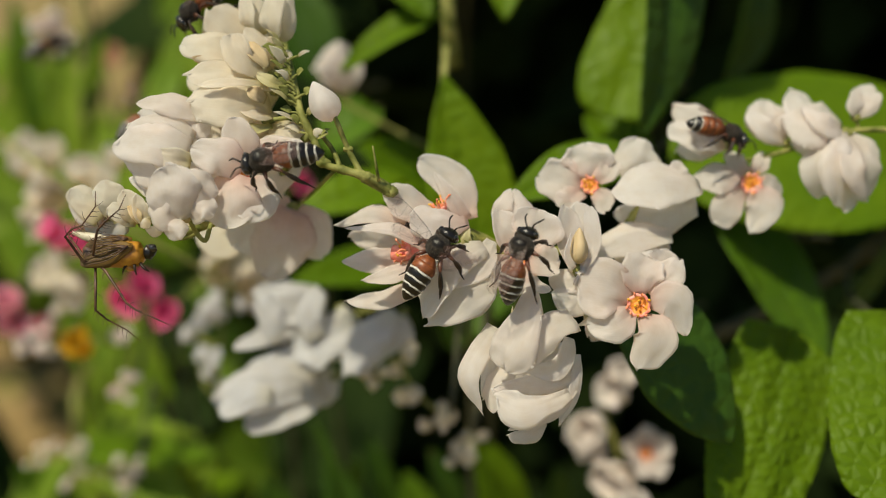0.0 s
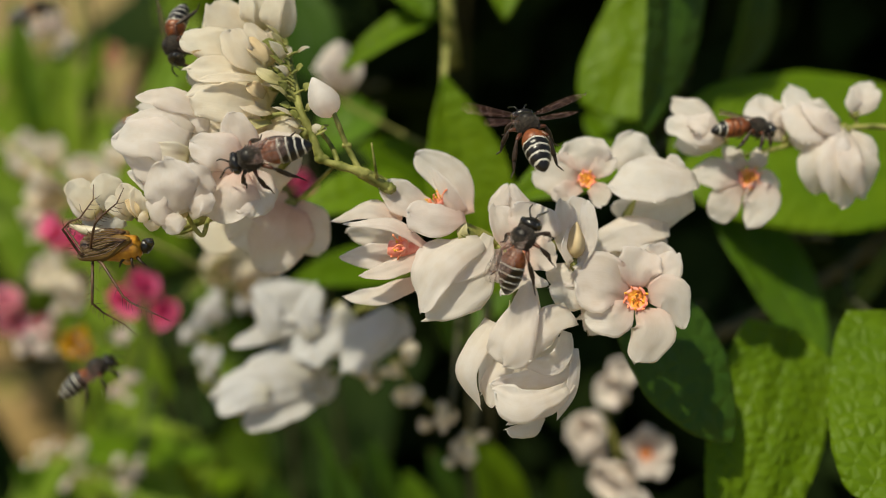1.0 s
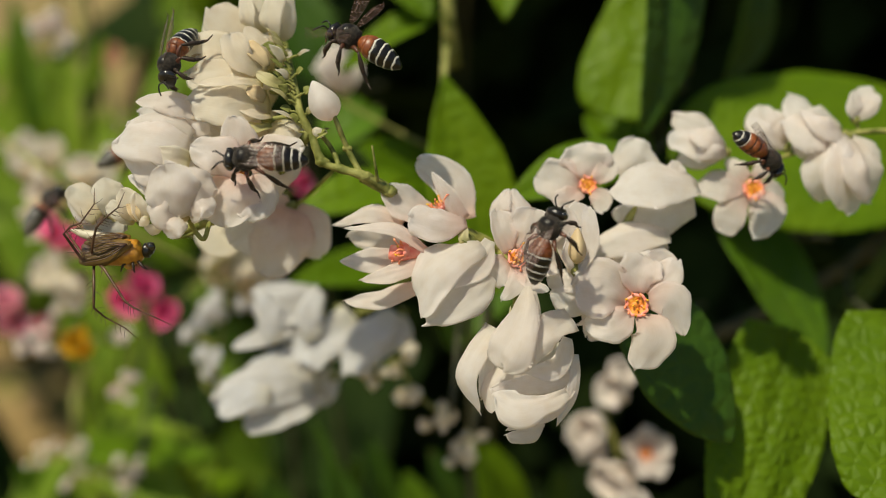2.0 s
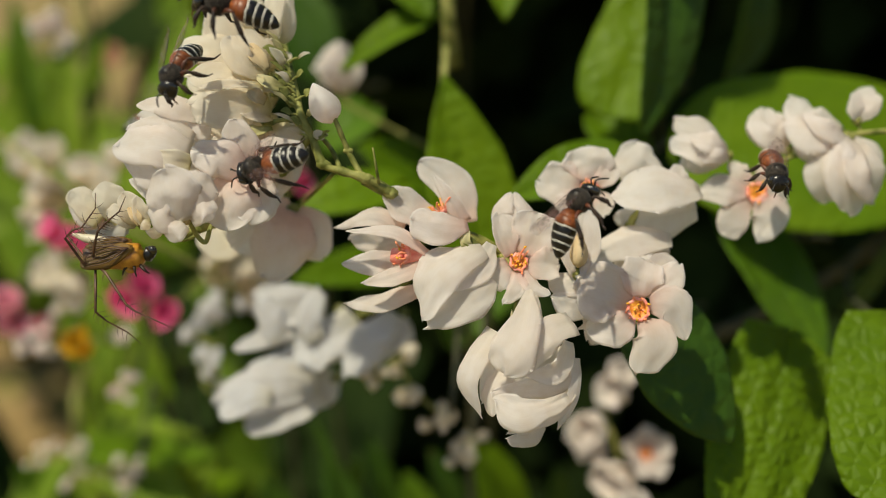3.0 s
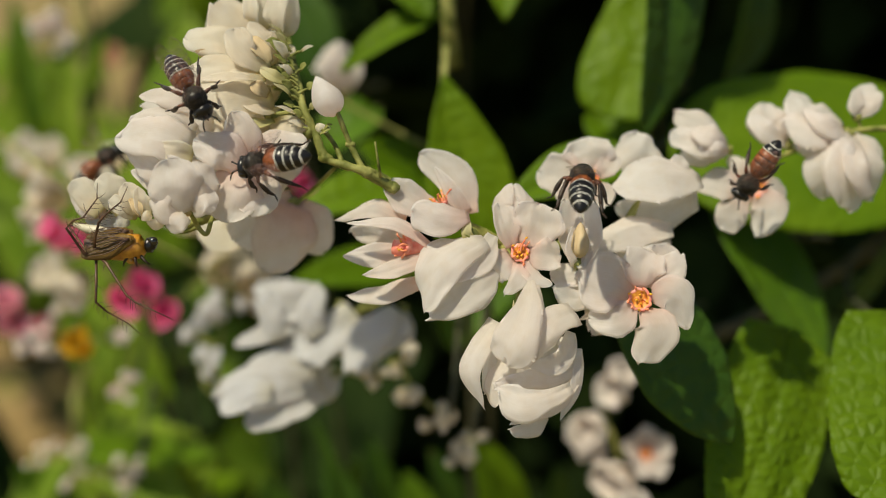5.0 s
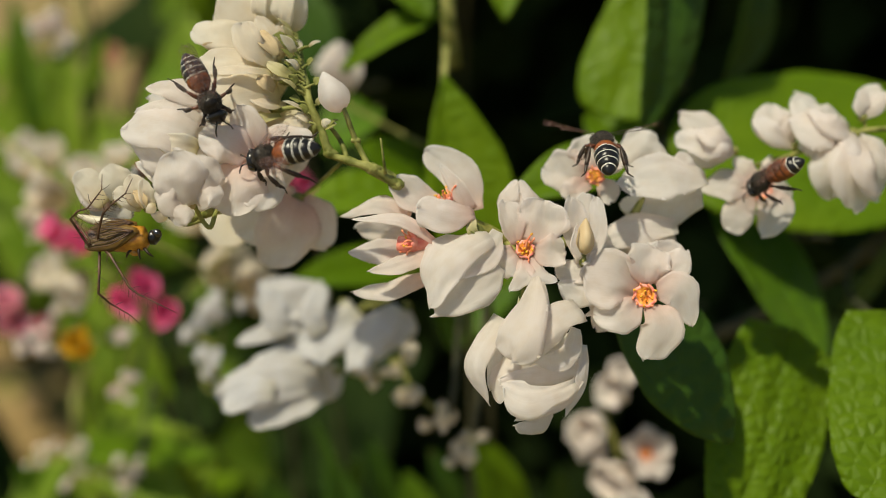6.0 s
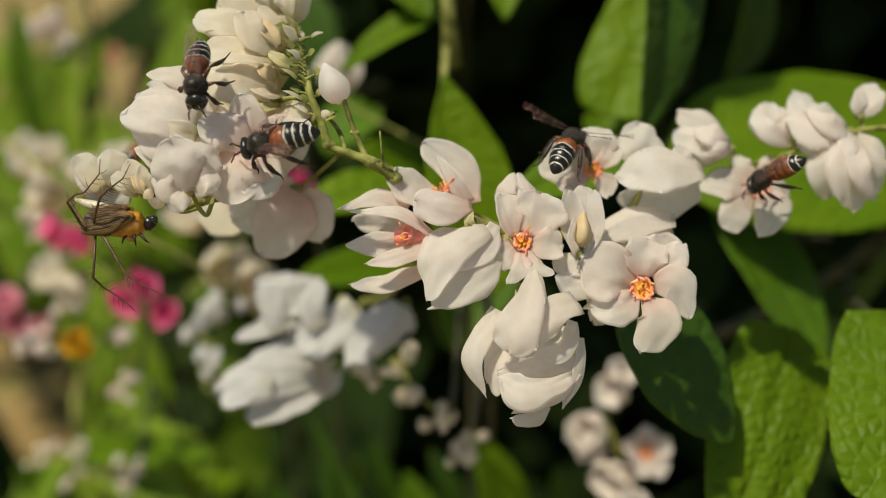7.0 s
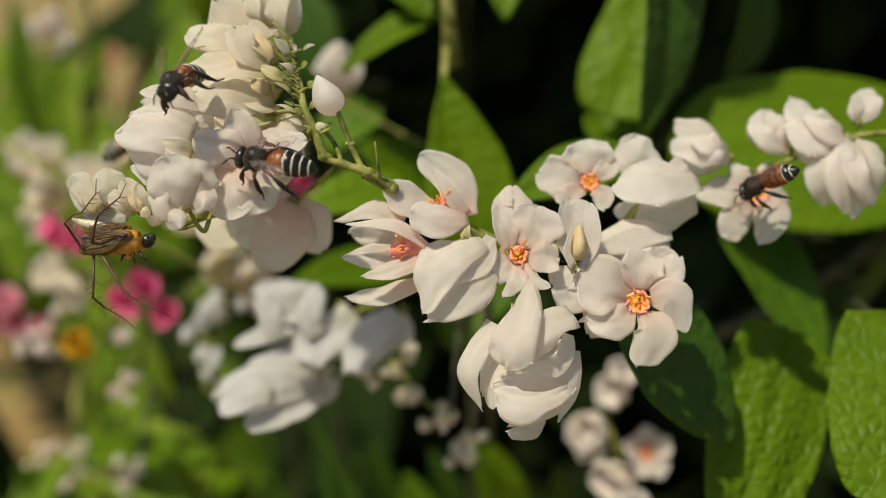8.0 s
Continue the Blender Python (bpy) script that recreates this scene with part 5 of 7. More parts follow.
def right_spray():
    g = right
    stalk(g, [spot(53.3, 11.7, 13), spot(46.8, 12.5, 11), spot(41.6, 11.9, 11), spot(38.0, 10.5, 11), spot(34.4, 9.3, 11), spot(31.1, 8.5, 12), spot(27.7, 7.4, 13)], 0.7, 0.4, "stem", STEM)
    stalk(g, [spot(43.9, 12.3, 11), spot(43.7, 13.5, 11), spot(44.2, 14.1, 11)], 0.4)
    stalk(g, [spot(42.7, 12.1, 11), spot(43.0, 11.0, 11), spot(42.7, 10.2, 11)], 0.4)
    f = open_core(g, spot(32.4, 6.2, 10), facing(0.0, 0.15, 1), 1.12, 8, 0.8)
    blade(f, [spot(31.5, 6.4, 10), spot(28.9, 6.7, 9.4), spot(26.4, 6.2, 10)], ((0.64, 0.57), (1.84, 1.70), (0.42, 0.36)), facing(0.2, 0.35, 1), -0.1, blunt=0.16)
    blade(f, [spot(31.6, 5.7, 10), spot(29.8, 3.8, 9.2), spot(28.5, 2.2, 9.4)], ((0.64, 0.57), (1.84, 1.56), (1.42, 0.70)), facing(0.1, 0.35, 1), -0.1)
    blade(f, [spot(32.4, 5.7, 9.6), spot(33.3, 3.8, 9.2), spot(32.5, 1.3, 9.4)], ((0.78, 0.57), (2.41, 1.70), (0.70, 0.57)), facing(-0.15, 0.3, 1), -0.1)
    blade(f, [spot(33.0, 6.4, 10.2), spot(34.2, 6.1, 10.2), spot(35.8, 5.5, 11)], ((0.64, 0.64), (1.20, 1.20), (0.64, 0.64)), facing(-0.3, 0.2, 1), 0.1)
    blade(f, [spot(32.0, 7.3, 10.5), spot(30.9, 8.2, 10.5), spot(30.1, 9.4, 11)], ((0.64, 0.64), (0.93, 1.14), (0.57, 0.64)), facing(0.1, 0.1, 1), 0.1)
    blade(f, [spot(32.8, 7.3, 10.6), spot(33.6, 8.5, 10.6), spot(33.9, 9.6, 11)], ((0.57, 0.57), (0.93, 0.93), (0.49, 0.49)), facing(-0.1, 0.0, 1), 0.1)
    # loosely closed, nodding blooms along the stalk: seat, then each outer petal's middle and tip with its half widths
    def nodding(at, *petals):
        f = closed_core(g, at, facing(-0.5, 0.5, 0.6), 0.6)
        s = 0.0758
        for mid, tip, w, wt in petals:
            blade(f, [at.lerp(mid, 0.1), mid, tip], ((w * 0.4 * s, w * 0.4 * s), (w * s, w * s), (wt * s, wt * s)), facing(random.uniform(-0.3, 0.3), random.uniform(0.1, 0.5), 1), -0.2, bow=0.06)

    nodding(spot(29.9, 10.3, 11), (spot(26.9, 12.1, 10), spot(24.6, 14.0, 11), 24, 12), (spot(26.5, 10.7, 9), spot(24.0, 11.7, 10), 26, 12), (spot(27.1, 10.1, 10), spot(25.1, 9.4, 11), 22, 12), (spot(27.4, 11.1, 8), spot(25.5, 11.8, 8.4), 18, 8), (spot(27.8, 10.2, 8), spot(26.2, 9.8, 8.4), 14, 7))
    nodding(spot(36.6, 10.8, 12), (spot(34.3, 13.0, 11), spot(33.8, 15.1, 12), 26, 14), (spot(33.6, 11.9, 10), spot(32.4, 13.7, 11), 18, 10), (spot(35.2, 12.5, 11), spot(35.4, 14.5, 12), 18, 10))
    nodding(spot(42.4, 12.2, 11), (spot(38.6, 13.8, 11), spot(37.1, 16.4, 12), 30, 14), (spot(38.6, 12.3, 9.6), spot(35.8, 13.1, 10), 34, 18), (spot(38.7, 11.3, 10), spot(37.0, 10.9, 11), 26, 12), (spot(39.6, 12.5, 9), spot(37.6, 14.2, 10), 20, 10))
    nodding(spot(42.8, 12.0, 11), (spot(39.6, 8.5, 9), spot(39.8, 5.4, 10), 32, 16), (spot(41.2, 8.1, 8), spot(41.9, 4.0, 9), 34, 18), (spot(43.6, 8.2, 9), spot(44.6, 5.4, 10), 26, 16), (spot(44.4, 10.1, 10), spot(45.2, 8.9, 10), 16, 8), (spot(41.7, 8.1, 7.4), spot(43.4, 5.3, 8.2), 20, 10), (spot(41.1, 10.0, 8.4), spot(40.2, 8.2, 8.4), 16, 8))
    nodding(spot(43.5, 13.7, 11), (spot(44.2, 15.3, 11), spot(45.1, 17.2, 12), 20, 10), (spot(43.3, 14.8, 10.4), spot(43.5, 16.5, 11), 14, 8), (spot(44.7, 14.9, 10.6), spot(45.6, 16.3, 11), 14, 8))


left_spray()
middle_spray()
right_spray()


# ---- sprays farther back ----
def far_spray(where, label, cat="flowers", group="flower sprays"):
    return thing("flower_raceme", where, label, cat, group)


shade = far_spray(spot(-13.4, -8.6, 33), "white flowers below the front spray, shade in their colour")
stalk(shade, [spot(-3.0, 0.8, 30), spot(-6.5, -6.1, 40), spot(-12.8, -9.3, 42), spot(-19.0, -12.4, 42), spot(-21.2, -16.2, 41), spot(-21.8, -18.4, 40)], 0.8, 0.5, "stem")
def shaded(at, *petals):
    """A flower of the shaded spray: each petal's midrib and its half widths along it."""
    f = closed_core(shade, at, facing(-0.6, 0.2, 0.6), 0.7)
    for line, half in petals:
        blade(f, list(line), tuple((w * 0.080, w * 0.080) for w in half), facing(random.uniform(-0.3, 0.2), random.uniform(0.2, 0.6), 1), -0.1, mat=PETAL_SHADED, ruffle=0.18)


shaded(spot(-13.5, -7.6, 34), ((spot(-15.2, -7.2, 33), spot(-18.5, -6.8, 31), spot(-23.7, -7.6, 31)), (22, 34, 26)), ((spot(-16.1, -8.6, 32), spot(-21.7, -10.7, 31), spot(-26.3, -12.2, 31)), (14, 18, 8)), ((spot(-16.4, -5.8, 34), spot(-20.1, -5.9, 34), spot(-24.5, -5.8, 34)), (14, 24, 18)))
shaded(spot(-10.5, -8.0, 34), ((spot(-11.7, -8.0, 32), spot(-14.9, -10.7, 30.5), spot(-18.1, -13.8, 30)), (20, 36, 30)), ((spot(-11.9, -11.6, 33), spot(-16.3, -13.0, 33), spot(-20.6, -13.0, 33)), (16, 26, 18)))
shaded(spot(-5.2, -7.9, 32), ((spot(-6.0, -7.9, 30), spot(-9.0, -10.6, 28.5), spot(-11.8, -15.0, 28)), (16, 30, 22)), ((spot(-6.0, -8.2, 31), spot(-6.7, -10.6, 30), spot(-9.1, -14.1, 30)), (16, 26, 10)), ((spot(-5.4, -8.5, 31), spot(-4.9, -9.9, 31), spot(-4.4, -11.5, 31)), (8, 12, 8)))
shaded(spot(-14.1, -16.3, 33), ((spot(-16.0, -16.4, 31), spot(-21.9, -16.7, 28), spot(-27.7, -18.5, 28)), (26, 40, 28)), ((spot(-15.3, -17.8, 31), spot(-19.6, -19.5, 29), spot(-24.2, -21.6, 29)), (22, 32, 22)), ((spot(-16.1, -14.3, 32), spot(-20.3, -14.6, 31), spot(-24.6, -15.1, 31)), (18, 26, 12)), ((spot(-20.3, -11.4, 31), spot(-21.5, -9.1, 30), spot(-22.3, -5.6, 30)), (14, 22, 16)), ((spot(-15.9, -11.3, 30), spot(-16.9, -8.8, 29.6), spot(-15.9, -5.2, 30)), (14, 20, 14)), ((spot(-21.1, -18.0, 27.4), spot(-24.5, -17.9, 27), spot(-27.1, -20.0, 27)), (14, 24, 14)), ((spot(-16.4, -16.0, 34), spot(-15.1, -18.2, 34), spot(-14.1, -19.0, 34)), (20, 28, 12)))
hedge = far_spray(spot(26.1, -26.4, 50), "white flowers low in the shade of the hedge")
stalk(hedge, [spot(36.5, -14.7, 66), spot(28.1, -18.9, 56), spot(24.2, -23.6, 53), spot(25.7, -29.3, 52), spot(27.3, -35.1, 52), spot(29.0, -44.8, 56)], 0.8, 0.5, "stem")
cup_flower(hedge, spot(26.7, -19.5, 51), facing(-0.8, -0.1, 0.8), 5.34, 0.7, 0.95, 5, OUTER, 0.3)
cup_flower(hedge, spot(25.1, -19.1, 51), facing(0.3, 0.4, 0.9), 3.99, 0.7, 0.95, 5, OUTER, 0.8)
cup_flower(hedge, spot(23.4, -25.3, 51), facing(-0.9, -0.2, 0.8), 5.66, 0.6, 0.95, 5, OUTER, 0.1)
cup_flower(hedge, spot(21.7, -27.4, 51), facing(-0.1, -0.5, 0.9), 3.99, 0.7, 0.95, 5, OUTER, 0.5)
open_flower(hedge, spot(29.2, -29.4, 48), facing(0.2, 0.2, 1), 4.05, 0.4, PETAL, 0.94)
cup_flower(hedge, spot(27.0, -32.6, 50), facing(-0.7, -0.3, 0.8), 6.25, 0.7, 0.95, 5, OUTER, 0.2)
cup_flower(hedge, spot(26.1, -35.5, 50), facing(0.2, -0.3, 0.8), 5.30, 0.7, 0.95, 5, OUTER, 0.6)
back_bud = far_spray(spot(-12.0, 17.6, 20), "single white bud on a thin stalk behind the front spray")
cup_flower(back_bud, spot(-14.4, 22.9, 52), facing(-0.3, 1, 0.1), 7.6, 0.26, 0.85, 5, OUTER, 0.2)
stalk(back_bud, [spot(-15.1, 22.9, 52), spot(-13.6, 21.1, 52), spot(-0.7, 14.2, 51)], 0.6)

creamy = far_spray(spot(-52.4, 8.4, 50), "spray of cream buds behind the front spray")
stalk(creamy, [spot(-75.8, 21.6, 62), spot(-63.3, 14.5, 54), spot(-54.9, 9.2, 50), spot(-46.0, 3.3, 48), spot(-37.5, -1.6, 50), spot(-30.5, -6.8, 56)], 0.9, 0.6, "stem")
for x, u, b, ln, dx, dy in ((-76.2, 15.9, 88, 6.3, -0.5, 0.9), (-74.1, 14.6, 92, 6.7, -0.2, 0.9), (-70.9, 8.2, 92, 6.5, -0.6, 0.5), (-64.1, 9.6, 88, 6.3, 0.1, 0.9), (-74.1, 4.0, 96, 6.4, -0.6, 0.3), (-73.0, -5.9, 96, 7.3, -0.4, 0.3), (-67.1, 11.9, 70, 6.4, -0.5, 0.8), (-62.9, 9.0, 68, 6.4, -0.9, 0.2), (-58.5, 10.2, 66, 5.4, 0, 1), (-64.3, 6.2, 68, 5.5, -0.6, -0.6), (-52.9, 13.0, 66, 4.7, 0, 1), (-59.2, 3.8, 68, 6.4, -0.5, -0.6),
                            (-38.2, 0.1, 70, 7.2, 0.4, -0.5), (-33.5, -2.7, 70, 6.4, 0.5, -0.6), (-60.0, -3.7, 70, 6.4, -0.3, -0.7), (-31.4, -5.7, 74, 5.7, 0.3, -0.8), (-40.5, 2.9, 68, 6.4, -0.2, 0.5)):
    cup_flower(creamy, spot(x, u, b), facing(dx, dy, 0.5), ln, 0.6, 1.0, 4, CREAM, random.random(), nu=8, nv=6)

SPRAYS = (
    ("string of white buds with shade in their colour", PETAL_SHADED, 58, ((-37.1, -9.1), (-34.0, -10.4), (-38.4, -13.0), (-35.8, -15.7), (-38.0, -18.7), (-36.2, -21.8), (-33.6, -6.9))),
    ("thin spray of small white buds hanging in the shade", CREAM, 36, ((-10.7, -15.9), (-8.6, -16.9), (-6.1, -14.8), (-4.2, -18.5), (-1.0, -21.5), (0.8, -22.4))),
    ("few small white buds low in the hedge", CREAM, 40, ((3.2, -26.8), (2.8, -28.7), (4.1, -25.7))),
    ("white buds low in the garden", PETAL, 84, ((-75.0, -38.5), (-73.4, -36.9), (-70.9, -37.7), (-67.8, -37.4), (-66.2, -38.5), (-66.8, -41.0), (-68.3, -43.1), (-60.6, -40.5), (-57.5, -39.5), (-58.5, -42.1), (-57.0, -44.1))),
    ("white flowers in the garden", PETAL, 72, ((-65.0, -10.0), (-67.4, -15.2), (-69.3, -18.1), (-64.5, -17.1), (-54.0, -15.2), (-54.5, -23.8), (-53.1, -22.9))),
    ("single far white flower", PETAL, 120, ((-85.5, 47.3), (-84.3, 49.2), (-86.8, 48.5))),
)
for label, mat, b, places in SPRAYS:
    small = 0.5 if "low in the garden" in label else 0.9
    s = (90 + b) / 90 * 0.0532
    pts = [spot(x, u, b + 2) for x, u in places]
    g = far_spray(pts[0], label)
    if len(pts) > 2:
        stalk(g, pts, 0.7, 0.4, "stem")
    stalk(g, [pts[-1], pts[-1] + Vector((0.004, 0.02, -0.03)), Vector((pts[-1].x + 0.01, pts[-1].y + 0.05, 0.0))], 0.8, 1.2, "stem", STEM_DARK)
    for p in [q + MM * s * (random.uniform(-20, 20) * RIGHT + random.uniform(-18, 18) * UP + random.uniform(-25, 25) * BACK) for q in pts for _ in range(3)]:
        way = facing(random.uniform(-0.9, 0.9), random.uniform(-1.0, 0.5), 0.1)
        ln = small * random.uniform(16, 36) * s * MM
        f = bud(g, p, p + way * ln, small * random.uniform(13, 24) * s, mat, "flower")
        if random.random() < 0.4:
            continue
        for q in range(2):
            o = way.cross(BACK).normalized() * (q - 0.5)
            petal(f, p, p + (way + o * 0.9).normalized() * ln * random.uniform(0.8, 1.1), small * random.uniform(18, 30) * s, facing(0.3 * o.x, 0.3, 1), -0.2, -0.15, mat=mat, nu=8, nv=6)

for label, tint, b, places in (
        ("bright pink coral-vine flowers behind the white spray", PINK, 62, ((-61.9, 2.3), (-60.1, 0.8), (-57.9, 2.3), (-57.0, 0.1), (-51.1, -7.1), (-49.8, -4.9), (-48.0, -7.1), (-49.8, -9.3), (-44.6, -10.0), (-23.5, 10.7))),
        ("pale pink flowers at the garden's edge", PINK_PALE, 84, ((-79.6, -11.7), (-78.1, -13.8), (-73.4, -13.8), (-80.1, -10.7)))):
    s = (90 + b) / 90 * 0.0532
    pts = [spot(x, u, b + 2) for x, u in places]
    g = far_spray(pts[0], label)
    stalk(g, pts, 0.6, 0.4, "stem")
    stalk(g, [pts[-1], pts[-1] + Vector((0.0, 0.03, -0.05)), Vector((pts[-1].x + 0.01, pts[-1].y + 0.08, 0.0))], 0.8, 1.2, "stem", STEM_DARK)
    for i, p in enumerate(pts):
        cup_flower(g, p, facing(random.uniform(-0.8, 0.8), random.uniform(-0.5, 0.6), 0.8), random.uniform(28, 44) * s, 0.8, 1.0, 5, tint, random.random(), nu=8, nv=6, label="open pink flower")


# ---- garden plants behind, on the open side ----
garden = thing("garden_plant", Vector((-0.12, 0.25, 0.0)), "leafy green garden plant in the sun behind the flowers", "plant")
root = Vector((-0.12, 0.25, 0.0))
stalk(garden, [root, Vector((-0.11, 0.24, 0.25)), spot(-76.2, -52.0, 120), spot(-76.8, -19.7, 120), spot(-82.4, 24.8, 130), spot(-87.5, 68.1, 140)], 2.4, 1.2, "stem", STEM)
BLADES = ((spot(-82.4, 14.4, 130), spot(-83.4, 45.2, 122), 90, 125), (spot(-84.3, 24.1, 135), spot(-79.1, 49.5, 130), 70, 130), (spot(-75.0, -24.1, 115), spot(-78.0, 12.1, 112), 110, 112), (spot(-84.8, 2.9, 140), spot(-100.5, 26.5, 145), 80, 145),
          (spot(-75.0, -50.7, 115), spot(-69.7, -15.4, 112), 90, 112), (spot(-70.0, -40.3, 100), spot(-41.4, -36.1, 80), 110, 90), (spot(-73.9, -46.4, 112), spot(-71.6, -20.9, 108), 60, 110),
          (spot(-90.2, -62.4, 140), spot(-98.0, -50.6, 130), 90, 140), (spot(-72.5, -37.7, 110), spot(-48.3, -48.8, 90), 140, 100), (spot(-57.6, -58.2, 120), spot(-40.6, -48.3, 110), 90, 110), (spot(-57.2, 37.9, 110), spot(-59.9, 15.8, 100), 100, 105), (spot(-111.2, 35.5, 170), spot(-115.1, 67.9, 165), 70, 165), (spot(-70.7, 2.7, 130), spot(-73.3, 31.0, 128), 90, 130))
for i, (base, tip, w, b) in enumerate(BLADES):
    leaf(garden, base, tip, (0.6 + 0.1 * (i % 5)) * w * 0.0532 * (90 + b) / 90, facing(-0.4 + 0.25 * (i % 4), 0.9 - 0.15 * (i % 3), 1), (LEAF_FAR, LEAF, LEAF_FAR, LEAF_DEEP)[i % 4], 0.15, 0.1, stem_from=base - UP * 0.01 + BACK * 0.012)
for base, tip, width, lean in ((spot(-67.9, -52.4, 112), spot(-61.2, -23.0, 106), 6.5, -0.2), (spot(-70.4, -40.0, 104), spot(-48.2, -35.6, 96), 8.0, 0.1), (spot(-51.0, -47.0, 100), spot(-41.7, -36.8, 94), 8.5, 0.3), (spot(-91.5, -61.8, 124), spot(-80.4, -42.9, 118), 8.0, -0.3), (spot(-61.8, -53.1, 106), spot(-51.0, -40.3, 100), 9.0, 0.0),
                               (spot(-82.2, -22.8, 126), spot(-79.4, -3.6, 122), 8.0, -0.3), (spot(-57.2, -28.8, 106), spot(-62.8, -13.5, 102), 6.0, -0.2), (spot(-56.3, 13.8, 120), spot(-62.5, 35.4, 116), 7.0, 0.6), (spot(-56.3, 32.4, 120), spot(-55.8, 51.7, 118), 11.0, 0.2)):
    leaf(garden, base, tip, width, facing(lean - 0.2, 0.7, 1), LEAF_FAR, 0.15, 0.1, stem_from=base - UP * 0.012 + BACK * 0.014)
red_leaf = far_spray(spot(-79.3, 46.3, 140), "withered red-brown leaf tip in the garden", "leaf", "garden bits")
RUSTY = plain_material("withered leaf", (0.22, 0.09, 0.05), (0.32, 0.15, 0.08), 300, 0.7)
petal(red_leaf, spot(-79.8, 43.6, 140), spot(-79.3, 49.4, 140), 5.4, facing(0, 0.5, 1), mat=RUSTY, name="blade")
stalk(red_leaf, [spot(-79.8, 43.6, 140), spot(-82.7, 32.5, 138), spot(-82.5, 18.5, 132)], 0.8)
GOLD = petal_material("golden petal", (0.6, 0.35, 0.02), (0.75, 0.48, 0.03), (0.8, 0.55, 0.05))
gold = far_spray(spot(-57.8, -14.7, 62), "small golden yellow flower in the garden")
cup_flower(gold, spot(-57.6, -16.1, 62), facing(-0.1, 0.6, 1), 4.04, 0.9, 0.9, 5, GOLD, 0.3, label="golden flower")
stalk(gold, [spot(-57.6, -16.1, 62), spot(-67.4, -27.5, 90), spot(-76.1, -41.7, 118)], 0.8)


# ---- bees ----
CHITIN = plain_material("black chitin", (0.005, 0.004, 0.0035), (0.012, 0.009, 0.007), 4000, 0.28, 0.00006, gloss=0.45)
RUST = plain_material("rust-red chitin", (0.13, 0.034, 0.010), (0.27, 0.075, 0.018), 2200, 0.42, 0.00005)
FUZZ = plain_material("black fuzz", (0.010, 0.008, 0.006), (0.040, 0.030, 0.022), 5000, 0.8, 0.0002, sheen=0.08, gloss=0.25)
FUZZ_PALE = plain_material("grey-brown hair", (0.06, 0.045, 0.032), (0.20, 0.16, 0.12), 4000, 0.8)
HAIR = plain_material("pale hair band", (0.42, 0.39, 0.34), (0.68, 0.65, 0.58), 5000, 0.8, 0.0001, sheen=0.2)
LEG = plain_material("dark leg", (0.015, 0.011, 0.009), (0.05, 0.03, 0.02), 3000, 0.45, gloss=0.3)
LEG_RED = plain_material("reddish leg", (0.15, 0.045, 0.02), (0.06, 0.022, 0.012), 3000, 0.4)
BACK_SHINE = plain_material("dark back plate", (0.006, 0.005, 0.004), (0.018, 0.013, 0.010), 3500, 0.38, 0.0001, gloss=0.25)
EYE_DARK = plain_material("compound eye", (0.01, 0.009, 0.009), (0.02, 0.018, 0.016), 8000, 0.15, 0.00002, coat=0.5)


def wing_material():
    m, n, l, b = material("clear wing", 0.28)
    c = n.new("ShaderNodeTexVoronoi")
    c.feature = "DISTANCE_TO_EDGE"
    c.inputs["Scale"].default_value = 1100
    co = n.new("ShaderNodeTexCoord")
    mp = n.new("ShaderNodeMapping")
    mp.inputs["Scale"].default_value = (0.45, 1, 1)
    l.new(co.outputs["Object"], mp.inputs[0])
    l.new(mp.outputs[0], c.inputs["Vector"])
    vein = ramp(n, [(0.0, (1, 1, 1)), (0.035, (0, 0, 0))])
    l.new(c.outputs["Distance"], vein.inputs[0])
    # Veins coloured lighter than the membrane, to paint in their reflected streaks.
    col = mixed(n, l, (0.13, 0.065, 0.055), (0.30, 0.19, 0.16), vein.outputs[0])
    l.new(col, b.inputs["Base Color"])
    a = n.new("ShaderNodeMapRange")
    a.inputs[3].default_value, a.inputs[4].default_value = 0.15, 0.45
    l.new(vein.outputs[0], a.inputs[0])
    l.new(a.outputs[0], b.inputs["Alpha"])
    b.inputs["Specular IOR Level"].default_value = 0.5
    bump(n, l, b, c.outputs["Distance"], 0.4, 0.0001)
    return m


WING = wing_material()


def bee_leg(side, x, out, spread, length):
    """A bent leg: thigh, flat shin and jointed foot, from the underside of the breast."""
    s = length * MM
    a = Vector((x * MM, side * 0.65 * MM, -0.75 * MM))
    way = Vector((math.sin(spread), side * math.cos(spread), 0))
    knee = a + way * s * 0.34 * out + Vector((0, 0, 0.10 * s))
    ankle = knee + way * s * 0.16 * out + Vector((0.10 * s * math.sin(spread), 0, -0.36 * s))
    heel = ankle + way * s * 0.06 + Vector((-0.08 * s, 0, -0.16 * s))
    toe = heel + way * s * 0.12 + Vector((-0.04 * s, side * 0.03 * s, -0.05 * s))
    bm = tube([a, (a + knee) * 0.5 + Vector((0, 0, 0.05 * s)), knee], [0.00014, 0.00025, 0.00015], 3, 7, mat=1)
    tube([knee, (knee + ankle) * 0.5, ankle], [0.00012, 0.00026, 0.00025], 3, 7, bm=bm)
    tube([ankle, (ankle + heel) * 0.5, heel], [0.00020, 0.00018, 0.00010], 3, 6, bm=bm)
    tube([heel, (heel + toe) * 0.5, toe], [0.00009, 0.00008, 0.00005], 3, 6, bm=bm)
    return bm


